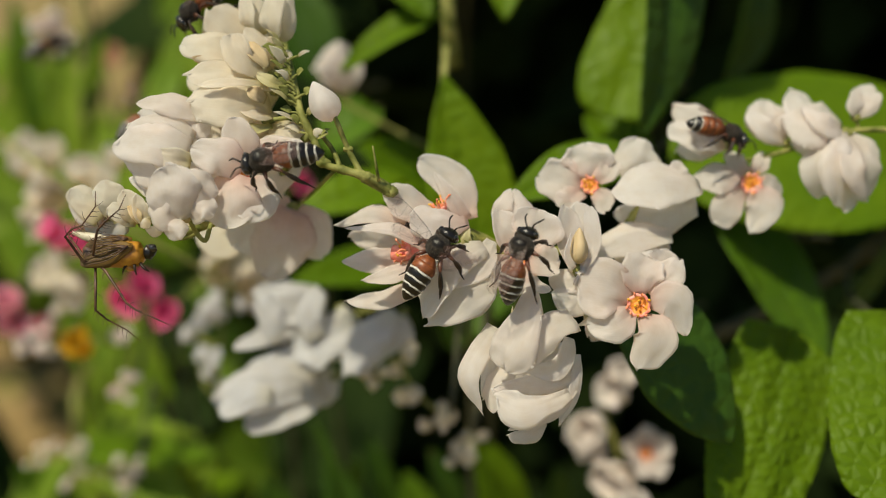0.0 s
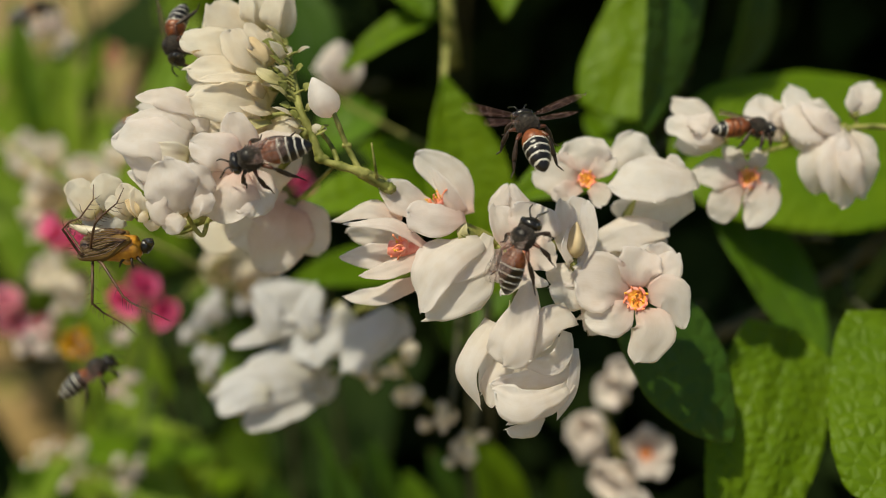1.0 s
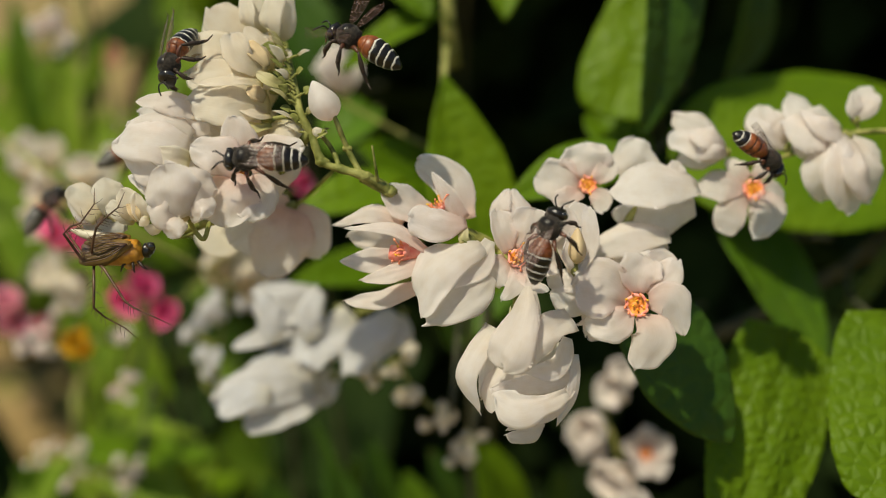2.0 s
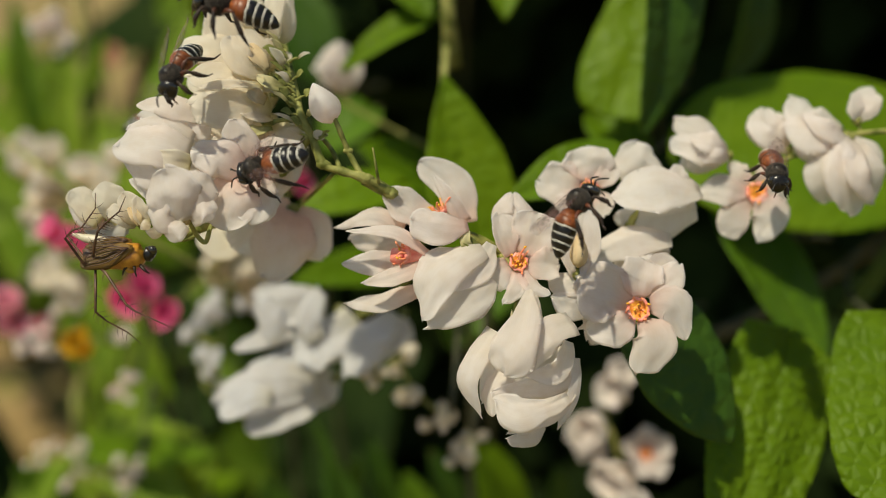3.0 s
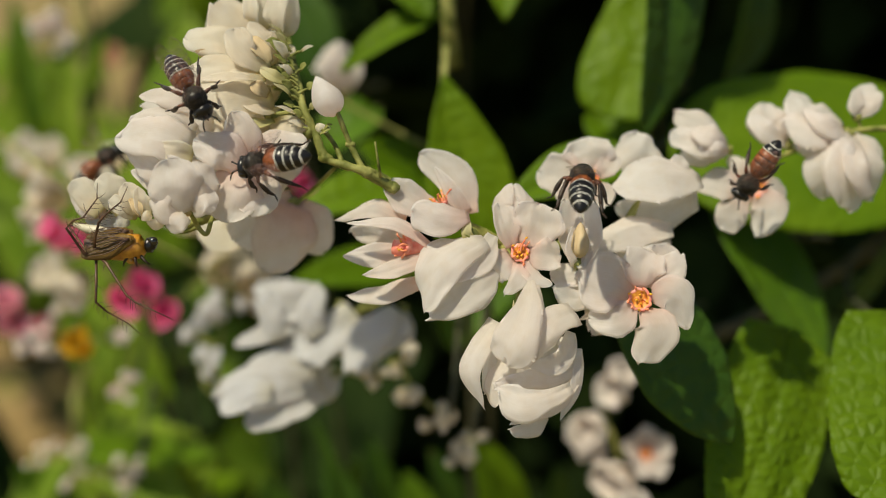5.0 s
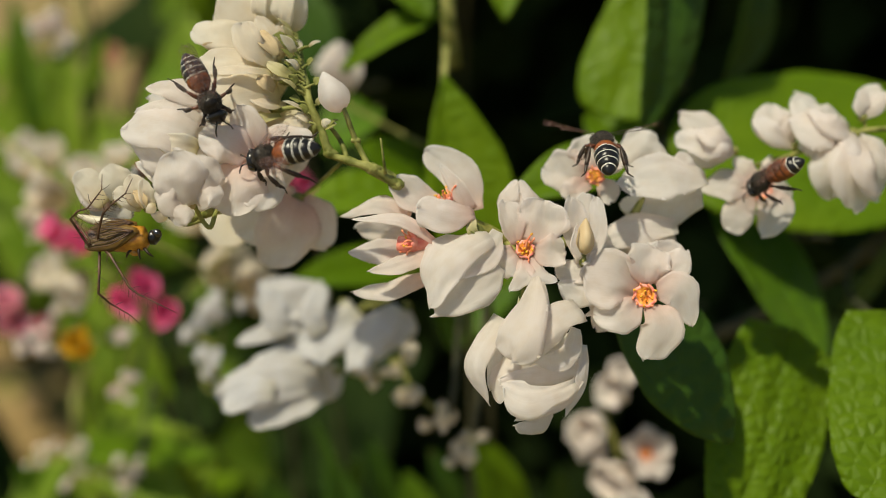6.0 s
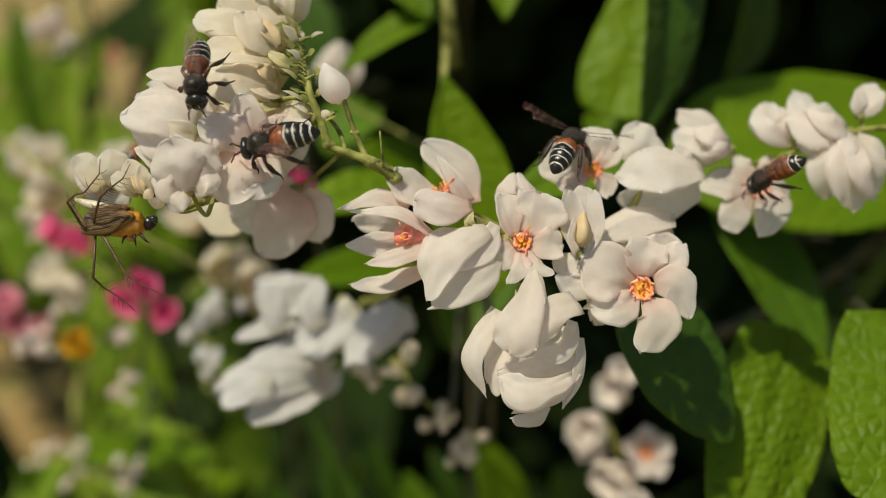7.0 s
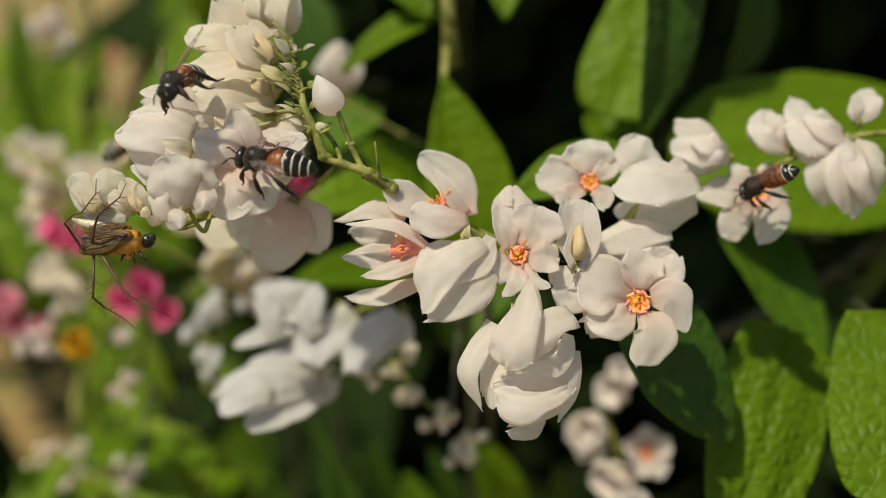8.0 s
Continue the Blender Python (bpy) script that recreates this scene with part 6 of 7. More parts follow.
def bee_wing(length, width, k):
    w, ln = width * MM, length * MM

    def surface(u, s):
        f = (u ** 0.5) * max(0.0, 1 - u ** 5) ** 0.5 + 0.06
        return Vector((s * f * w * 0.5 + 0.12 * w * u, ln * u, 0.04 * w * math.sin(9 * s + k) * u + 0.05 * ln * u * u * s))

    bm = bmesh.new()
    grid = [[bm.verts.new(surface(i / 14, j / 5 - 1)) for j in range(11)] for i in range(15)]
    for a, b in zip(grid, grid[1:]):
        for j in range(10):
            bm.faces.new((a[j], a[j + 1], b[j + 1], b[j]))
    rim = [surface(i / 10, 1.0) for i in range(11)]
    tube(rim, [0.00003, 0.000015], 1, 5, bm=bm, mat=1)
    return bm


def make_bee(label, red=2, reach=1.2, span=1.0, band_width=0.17, size=0.84, droop=7):
    """A dwarf honey bee, 8.5 mm long at size 1, head along +x, back up. red: how many hind-body rings are rust-red."""
    bee = thing("bee", Vector((0, 0, 0)), label, "bee", "bees at the flowers")
    bm = lathe([(0.15 * MM, 0.3 * MM), (0.35 * MM, 0.85 * MM), (0.9 * MM, 1.22 * MM), (1.5 * MM, 1.3 * MM), (2.1 * MM, 1.1 * MM), (2.5 * MM, 0.7 * MM), (2.65 * MM, 0.35 * MM)], 22, 0.98)
    for v in bm.verts:
        v.co *= 1 + 0.05 * noise.noise(v.co * 2600)
    thorax = part("thorax", bm, FUZZ, bee, "black furry breast")
    fur = bmesh.new()
    rnd = random.Random(5)
    for q in range(340):
        d = Vector((rnd.gauss(0, 1), rnd.gauss(0, 1), rnd.gauss(0, 1))).normalized()
        if d.z > 0.86 and abs(d.x) < 0.4:
            continue
        c = Vector((1.4, 0, 0)) * MM + Vector((d.x * 1.2, d.y * 1.22, d.z * 1.2)) * MM
        e = c + (d + Vector((-0.3, 0, 0))) * rnd.uniform(0.15, 0.32) * MM
        o = d.orthogonal().normalized() * 0.025 * MM
        tri = [fur.verts.new(p) for p in (c + o, c - o, e)]
        fur.faces.new(tri)
        tri2 = [fur.verts.new(p) for p in (c + d.cross(o), c - d.cross(o), e)]
        fur.faces.new(tri2)
    part("fur", fur, FUZZ_PALE, thorax, "short pale fur")
    bm = lathe([(0.8 * MM, 0.35 * MM, 0.74 * MM), (1.0 * MM, 0.7 * MM, 0.77 * MM), (1.5 * MM, 0.86 * MM, 0.78 * MM), (1.95 * MM, 0.74 * MM, 0.72 * MM), (2.2 * MM, 0.38 * MM, 0.64 * MM)], 18, 0.62)
    part("back_plate", bm, BACK_SHINE, thorax, "bare black back plate")
    bm = lathe([(2.4 * MM, 0.4 * MM, 0), (2.55 * MM, 0.92 * MM, -0.05 * MM), (2.95 * MM, 1.16 * MM, -0.1 * MM), (3.35 * MM, 0.98 * MM, -0.3 * MM), (3.75 * MM, 0.5 * MM, -0.6 * MM)], 20, 0.85)
    head = part("head", bm, CHITIN, bee)
    for s in (-1, 1):
        e = bmesh.new()
        bmesh.ops.create_uvsphere(e, u_segments=14, v_segments=10, radius=0.5 * MM)
        for v in e.verts:
            v.co = Vector((v.co.x * 0.8 + 3.0 * MM, v.co.y * 0.62 + s * 0.88 * MM, v.co.z * 1.25 - 0.1 * MM))
        part("eye", e, EYE_DARK, head)
        part("antenna", tube([Vector((3.5, s * 0.25, 0.0)) * MM, Vector((3.95, s * 0.5, 0.4)) * MM, Vector((4.4, s * 0.8, 0.2)) * MM, Vector((4.9, s * 0.95, -0.25)) * MM], [0.0001, 0.00008, 0.00009, 0.00007], 4, 6), CHITIN, head)
    part("tongue", tube([Vector((3.4, 0, -0.8)) * MM, Vector((3.75, 0, -1.2)) * MM, Vector((3.8, 0, -1.7)) * MM], [0.00014, 0.0001, 0.00005], 3, 6), LEG_RED, head)
    # hind body: six plates that overlap like roof tiles, each with its hair band
    xs = [0.15, -0.65, -1.5, -2.35, -3.15, -3.9, -4.75]
    rs = [0.5, 1.08, 1.2, 1.2, 1.06, 0.78, 0.16]
    drop = [-0.05, -0.05, -0.12, -0.22, -0.34, -0.46, -0.62]
    abdomen = None
    for i in range(6):
        r0, r1 = rs[i] * MM, rs[i + 1] * MM
        prof = []
        for q in range(6):
            t = q / 5
            r = r0 + (r1 - r0) * t + 0.10 * MM * math.sin(math.pi * t) + (0.03 * MM if i else 0)
            prof.append(((xs[i] + (xs[i + 1] - xs[i]) * t * 1.04) * MM, max(r, 0.05 * MM), (drop[i] + (drop[i + 1] - drop[i]) * t) * MM))
        ob = part("abdomen" if i == 0 else "plate", lathe(prof, 22, 0.92), RUST if i < red else CHITIN, abdomen or bee, "rust-red first ring" if i == 0 else "")
        abdomen = abdomen or ob
        if i in (2, 3, 4, 5):
            band = []
            for q in range(4):
                t = 0.06 + band_width * q / 3
                r = r0 + (r1 - r0) * t + 0.10 * MM * math.sin(math.pi * t) + (0.075 if q in (1, 2) else 0.035) * MM
                band.append(((xs[i] + (xs[i + 1] - xs[i]) * t) * MM, r, (drop[i] + (drop[i + 1] - drop[i]) * t) * MM))
            bm = lathe(band, 22, 0.92)
            bmesh.ops.delete(bm, geom=[f for f in bm.faces if len(f.verts) > 4], context="FACES_ONLY")
            for v in bm.verts:
                v.co.x += 0.11 * MM * noise.noise(Vector((i, v.co.y * 2600, v.co.z * 2600)))
                v.co.yz *= 1 + 0.035 * noise.noise(Vector((i + 0.5, v.co.y * 3000, v.co.z * 3000)))
            part("hair_band", bm, HAIR if i > red - 1 else LEG, abdomen, "pale hair band" if i > red - 1 else "dark ring edge")
    for s in (-1, 1):
        part("leg", bee_leg(s, 2.0, 0.8, 0.75, 2.6 * reach), [LEG, LEG], bee, "front leg")
        part("leg", bee_leg(s, 1.4, 1.0, -0.15, 3.2 * reach), [LEG, LEG_RED], bee, "middle leg")
        part("leg", bee_leg(s, 0.8, 1.0, -0.95, 4.1 * reach), [LEG, LEG_RED], bee, "long hind leg")
    bee_wings = []
    for s in (-1, 1):
        for k, (x, ln, w) in enumerate(((1.6, 5.9 * span, 2.0), (0.95, 4.2 * span, 1.5))):
            ob = part("wing", bee_wing(ln, w, k + s), [WING, LEG], bee, "clear veined wing")
            bee_wings.append((ob, s, k, x * size, size))
    hang = pose(0.15 * MM, 0, 0) @ pose(0, 0, 0, 0, -droop, 0) @ pose(-0.15 * MM, 0, 0)
    for ob in (abdomen, *abdomen.children):
        ob.data.transform(hang)
    for ob in bee.children_recursive:
        ob.data.transform(Matrix.Scale(size, 4))
    return bee, bee_wings


def wing_pose(s, k, x, size, open_by, lift=0.0):
    """open_by 0: folded back over the hind body; 1: spread in flight."""
    folded, spread = radians(185 if k == 0 else 183), radians(78 if k == 0 else 100)
    a = folded + (spread - folded) * open_by
    way = Vector((math.cos(a), s * math.sin(a), 0.03 + 0.03 * k + 0.5 * lift * max(open_by, 0.0)))
    nrm = Vector((0.1, 0, 1)) if k == 0 else Vector((0, s * 0.2, 1))
    return axes(Vector((x, s * 0.75 * size, (0.95 - 0.12 * k) * size)) * MM, way, nrm)


def stance(x, u, b, hx, hu, hb, dx, du, dout):
    """A bee's pose: place, the way its head points (right, up, in) and the way its back faces."""
    way = (hx * RIGHT + hu * UP + hb * BACK).normalized()
    back = facing(dx, du, dout)
    side = back.cross(way).normalized()
    m = Matrix((way, side, way.cross(side))).transposed().to_4x4()
    return Matrix.Translation(spot(x, u, b)) @ m @ Matrix.Translation(Vector((0.6, 0, 0)) * MM)


def fly(bee_and_wings, rows, spread):
    """Key a bee along its rows and open or fold its wings: spread holds (seconds, opening, lift)."""
    bee, bee_wings = bee_and_wings
    walk(bee, [(r[0], stance(*r[1:])) for r in rows])
    for ob, s, k, x, size in bee_wings:
        walk(ob, [(t, wing_pose(s, k, x, size, o, lf)) for t, o, lf in spread])


def sway(pivot, rows):
    """A spray's small swings: seconds, millimetres right and up, degrees of turn about the line into the vine."""
    return [(t, Matrix.Translation(pivot + MM * (x * RIGHT + u * UP)) @ Matrix.Rotation(radians(a), 4, BACK)) for t, x, u, a in rows]


BEE_CREAM = make_bee("small honey bee with black-white banded body on the cream flowers", 2, 1.2, 0.78, 0.20, 0.88)
BEE_ROVER = make_bee("orange-banded honey bee that takes off and flies past the flowers", band_width=0.22, size=0.90)
BEE_POD = make_bee("dark honey bee with white bands crawling over the open flowers", 2, size=0.88, droop=24)
BEE_SIDE = make_bee("rust-red honey bee feeding on the small white spray", 4, 1.0, size=0.83)
BEE_TOP = make_bee("dark honey bee climbing among the cream petals", 2, span=1.12, droop=18)
BEE_LOW = make_bee("dark bee flying behind the flowers", 1)
BEE_SHY = make_bee("rust-red bee hovering behind the cream spray", 3)
BEE_FAR = make_bee("far bee in flight over the garden", 1)


# ---- the spider and its catch ----
AMBER = plain_material("amber body", (0.34, 0.13, 0.012), (0.55, 0.27, 0.03), 1200, 0.35, 0.0001, coat=0.3)
STRIPE = petal_material("smoky amber wing", (0.34, 0.20, 0.05), (0.24, 0.14, 0.035), (0.16, 0.11, 0.05), 0.5, 0.3)
STRAW = plain_material("pale straw skin", (0.40, 0.35, 0.24), (0.56, 0.50, 0.38), 1500, 0.5, 0.0001)
SPIDER_LEG = plain_material("brown spider leg", (0.045, 0.022, 0.012), (0.13, 0.06, 0.03), 1800, 0.5)


def blob(points, radii, bm=None, mat=0, sides=14):
    return tube(points, [r * MM for r in radii], 4, sides, 0.0, bm, mat)


def make_catch():
    g = thing("fly", spot(-30.7, -0.2, -1), "amber fly with striped wings held by a spider", "insect")
    part("body", blob([spot(-32.8, -1.3, -1), spot(-31.2, -0.7, -1), spot(-29.7, -0.5, -1), spot(-28.3, -0.4, -1), spot(-27.9, -0.3, -1)], [0.5, 1.1, 1.35, 1.1, 0.3]), AMBER, g)
    part("belly", blob([spot(-29.5, -1.4, -1), spot(-29.1, -1.8, -1.2), spot(-28.7, -1.9, -1.2)], [0.5, 0.35, 0.1]), AMBER, g)
    head = part("head", blob([spot(-27.9, -0.3, -1), spot(-27.7, -0.3, -1), spot(-27.2, -0.3, -1), spot(-26.9, -0.4, -1)], [0.4, 0.7, 0.72, 0.3]), CHITIN, g, "black head")
    part("eye", blob([spot(-27.3, 0.2, -1.6), spot(-26.9, 0.1, -1.8), spot(-26.7, -0.2, -1.6)], [0.25, 0.4, 0.2]), EYE_DARK, head)
    for root, end, wide, face in ((spot(-28.6, 0.3, -2.2), spot(-33.2, -1.2, -2.6), 2.3, facing(0.1, 0.4, 1)), (spot(-29.0, 0.9, -1.2), spot(-33.0, 0.4, -1.8), 1.7, facing(0.1, 0.8, 1))):
        wing = petal(g, root, end, wide, face, -0.15, -0.1, mat=STRIPE, name="wing", ruffle=0.03)
        across = (end - root).cross(face).normalized()
        for q in (-0.34, -0.18, 0.0, 0.18, 0.34):
            mid = root.lerp(end, 0.5) + across * q * wide * MM + face * 0.33 * MM
            part("vein", tube([root.lerp(end, 0.08) + face * 0.2 * MM, mid, root.lerp(end, 0.93) + across * q * 0.7 * wide * MM + face * 0.16 * MM], [0.00007, 0.00005, 0.00003], 4, 5), SPIDER_LEG, wing)
    for q, (dx, du) in enumerate(((-0.6, -1.9), (0.2, -2.0), (0.9, -1.7))):
        hip = spot(-29.2 + 0.5 * q, -1.3, -1.4)
        part("leg", tube([hip, hip + MM * (dx * 0.6 * RIGHT - 0.5 * UP - 0.3 * BACK), hip + MM * (dx * RIGHT + (du + 0.9) * UP)], [0.00016, 0.00012, 0.00006], 3, 6), LEG, g)
    return g


def make_spider():
    g = thing("lynx_spider", spot(-32.5, -0.7, -1), "slim pale lynx spider with long spiny brown legs", "spider")
    part("abdomen", blob([spot(-34.6, 1.5, -1), spot(-33.6, 1.2, -1), spot(-32.3, 0.9, -1), spot(-31.0, 0.6, -1)], [0.12, 0.38, 0.55, 0.4]), STRAW, g)
    part("head", blob([spot(-33.1, 0.1, -1.5), spot(-32.5, -0.7, -1.8), spot(-32.1, -1.4, -1.8)], [0.4, 0.75, 0.4]), SPIDER_LEG, g)
    paths = (
        (spot(-32.3, -1.5, -2), spot(-32.9, -1.1, -3), spot(-34.5, 1.1, -3), spot(-33.5, 1.8, -4), spot(-32.6, 2.1, -4), spot(-31.4, 3.8, -4), spot(-31.4, 5.2, -4)),
        (spot(-32.3, -1.1, -2), spot(-31.7, 0.2, -3.5), spot(-31.2, 1.7, -4), spot(-30.4, 2.4, -4.5), spot(-29.1, 3.5, -4.5), spot(-28.5, 4.9, -4.5)),
        (spot(-32.1, -1.6, -2), spot(-31.7, -3.5, -3), spot(-31.7, -5.6, -3), spot(-31.4, -6.0, -2.5), spot(-31.0, -6.5, -2), spot(-29.1, -7.5, -2), spot(-27.8, -8.6, -2)),
        (spot(-31.8, -1.5, -2), spot(-30.8, -2.0, -3), spot(-28.9, -4.9, -3), spot(-28.1, -5.5, -3), spot(-26.3, -6.3, -3), spot(-24.5, -7.1, -3)),
        (spot(-32.8, -1.4, -1), spot(-34.0, -0.6, 0), spot(-35.8, 1.3, 1), spot(-34.8, 1.7, 1), spot(-34.1, 1.6, 1), spot(-33.1, 1.2, 1)),
    )
    for p in paths:
        lg = part("leg", tube(list(p), [0.00012, 0.00013, 0.0001, 0.00007, 0.00003], 1, 6), SPIDER_LEG, g)
        line = [a.lerp(b, q / 4) for a, b in zip(p, p[1:]) for q in range(4)]
        bm = bmesh.new()
        for i in range(3, len(line) - 3):
            d = (line[i + 1] - line[i]).normalized()
            o = d.cross(BACK).normalized() * (1 if i % 4 == 1 else -1)
            tube([line[i], line[i] + (o + d * 0.5) * 0.35 * MM, line[i] + (o + d * 0.7) * 0.75 * MM], [0.00004, 0.00003, 0.00001], 1, 4, bm=bm)
        part("spines", bm, SPIDER_LEG, lg)
    return g


CATCH, SPIDER = make_catch(), make_spider()

LEFT_SWAY = [(0, 0.16, -0.11, 0.3), (0.5, 0.11, 0.05, 0.4), (1, 0.00, 0.21, 1), (1.5, 0.00, 0.16, 0.9), (2.2, 0.11, -0.16, 0.6), (3, 0.16, -0.27, 0.3), (3.5, 0.00, -0.00, 0), (4, -0.11, 0.11, 0.1), (4.5, 0.00, 0.21, 0.3), (5.2, 0.48, 0.32, 1.3), (6, 0.80, 0.64, 2.1), (6.5, 0.74, 1.17, 3.5), (7, 0.64, 1.33, 3.8), (7.5, 0.43, 1.06, 3.4), (8, 0.27, 0.32, 2)]
MIDDLE_SWAY = [(0, 0.21, -0.11, 0), (0.5, 0.05, 0.16, -0.2), (1, -0.11, 0.32, -0.4), (1.5, -0.11, 0.21, -0.2), (2.2, 0.11, -0.21, 0.1), (3, 0.21, -0.37, 0.3), (3.5, 0.00, -0.00, 0), (4, -0.13, 0.16, 0), (4.5, 0.00, 0.27, -0.3), (5.2, 0.43, 0.43, -0.1), (6, 0.77, 0.74, -0.1), (6.5, 0.69, 1.28, -0.1), (7, 0.53, 1.44, 0), (7.5, 0.37, 1.06, 0), (8, 0.21, 0.27, 0.2)]
RIGHT_SWAY = [(0, 0.00, -0.00, 2.2), (0.5, -0.11, 0.16, 2.8), (1, -0.16, 0.27, 3), (1.5, -0.05, 0.05, 0.8), (2.2, 0.05, -0.05, 0), (3, 0.21, -0.05, -1), (3.5, 0.00, -0.00, 0), (4, 0.00, -0.00, -0.3), (4.5, 0.00, 0.16, 0.2), (5.2, 0.37, 0.21, 0), (6, 0.80, 0.21, -0.3), (6.5, 0.69, 0.32, 0), (7, 0.53, 0.27, 0), (7.5, 0.37, 0.11, -0.3), (8, 0.27, -0.21, -1.2)]


def motions():
    walk(left, sway(left.matrix_basis.translation.copy(), LEFT_SWAY))
    walk(middle, sway(middle.matrix_basis.translation.copy(), MIDDLE_SWAY))
    walk(right, sway(right.matrix_basis.translation.copy(), RIGHT_SWAY))
    walk(shade, sway(HOME[shade].translation, [(t, 0.75 * x, 0.75 * u, 0) for t, x, u, a in MIDDLE_SWAY]))
    hub = HOME[left].translation
    for ob in (CATCH, SPIDER):
        walk(ob, [(t, m @ HOME[left].inverted() @ HOME[ob]) for t, m in sway(hub, LEFT_SWAY)])
    still = [(0.0, -0.02, 0.0), (8.0, -0.02, 0.0)]
    fly(BEE_CREAM, [(0, -14.0, 8.1, -7, -0.97, -0.20, 0.15, -0.1, 0.4, 1), (0.5, -14.3, 8.0, -7, -0.97, -0.23, 0.08, 0, 0.4, 1), (1, -15.0, 8.4, -7, -0.95, -0.28, 0.10, 0, 0.3, 1), (1.5, -15.4, 8.2, -7, -1.00, -0.01, 0.00, 0, 0.2, 1),
                    (2.2, -15.3, 7.8, -7, -0.98, -0.09, 0.18, 0, 0.3, 1), (2.8, -15.0, 7.5, -7, -0.85, -0.25, 0.47, 0.1, 0.3, 1), (3.5, -15.2, 7.6, -7, -0.80, -0.21, 0.56, 0.2, 0.3, 1), (4, -15.2, 7.7, -7, -0.80, -0.22, 0.56, 0.2, 0.3, 1), (4.5, -15.2, 7.5, -7, -0.81, -0.14, 0.57, 0.2, 0.3, 1),
                    (5.2, -14.7, 7.9, -7, -0.86, -0.16, 0.48, 0.2, 0.3, 1), (6, -14.1, 8.4, -7, -0.85, -0.16, 0.50, 0.2, 0.3, 1), (6.5, -13.9, 9.3, -7, -0.86, -0.19, 0.47, 0.2, 0.3, 1), (7, -14.3, 9.6, -7, -0.93, -0.23, 0.29, 0, 0.3, 1), (7.5, -14.3, 9.2, -7, -0.99, -0.11, 0.00, 0, 0.3, 1), (8, -14.5, 7.7, -7, -0.98, 0.11, 0.19, 0, 0.4, 1)],
        [(0.0, 0.0, 0), (2.0, 0.0, 0), (2.8, 0.22, 0.3), (8.0, 0.22, 0.3)])
    fly(BEE_ROVER, [(0, -1.5, -1.3, -5, 0.60, 0.79, 0.13, -0.3, 0.2, 1), (0.2, -0.4, 1.0, -6, 0.57, 0.82, 0.01, -0.3, 0.2, 1), (0.4, 0.6, 2.6, -7, 0.60, 0.79, 0.06, -0.3, 0.2, 1), (0.6, 2.6, 5.4, -7, 0.63, 0.76, 0.13, -0.3, 0.2, 1), (0.8, 5.8, 8.3, -6, 0.22, 0.85, 0.48, -0.2, 0.2, 1),
                    (1, 8.0, 10.0, -5, -0.23, 0.67, 0.71, 0.1, 0.5, 1), (1.2, 8.2, 11.2, -4, -0.51, 0.51, 0.70, 0.1, 0.5, 1), (1.3, 7.0, 12.0, -4, -0.63, 0.49, 0.61, 0.1, 0.5, 1), (1.5, 2.9, 13.2, -4, -0.77, 0.55, 0.32, 0, 0.7, 1), (1.7, -1.8, 15.6, -4, -0.83, 0.50, 0.26, 0, 0.8, 1),
                    (2.2, -9.2, 19.6, -5, -0.94, 0.31, 0.13, 0, 1, 0.6), (2.8, -15.6, 21.7, -6, -0.98, 0.19, 0.04, 0, 1, 0.5), (3, -17.5, 20.8, -8, -0.99, 0.17, 0.00, 0, 1, 0.5), (3.2, -20.8, 18.6, -8, -0.98, 0.19, 0.03, 0, 1, 0.4), (3.5, -25.7, 15.4, -8, -0.97, 0.24, 0.00, 0, 1, 0.35), (3.7, -29.9, 14.3, -6, -0.89, 0.45, 0.00, 0.1, 0.9, 0.8),
                    (4, -35.8, 15.1, -4, -0.55, 0.71, 0.44, 0.3, 0.5, 1), (4.2, -35.8, 15.1, -4, -0.63, 0.68, 0.39, 0.3, 0.5, 1), (4.5, -45.4, 10.6, -4, -0.71, 0.49, 0.51, 0.3, 0.5, 1), (5, -50.5, 8.2, -4, -0.84, 0.33, 0.43, 0.3, 0.5, 1), (8, -62.7, 8.2, -4, -0.84, 0.33, 0.43, 0.3, 0.5, 1)],
        [(0.0, 0.9, 1.6), (0.4, 0.9, 1.4), (0.6, 1, 1.0), (0.8, 1, 0.2), (1.0, 1, 0.3), (1.3, 1, 0.6), (1.5, 1, 0.2), (1.7, 1, 0.4), (3.0, 1, 0.7), (3.5, 0.8, 0.8), (4.0, 1, 0.6), (8.0, 1, 0.5)])
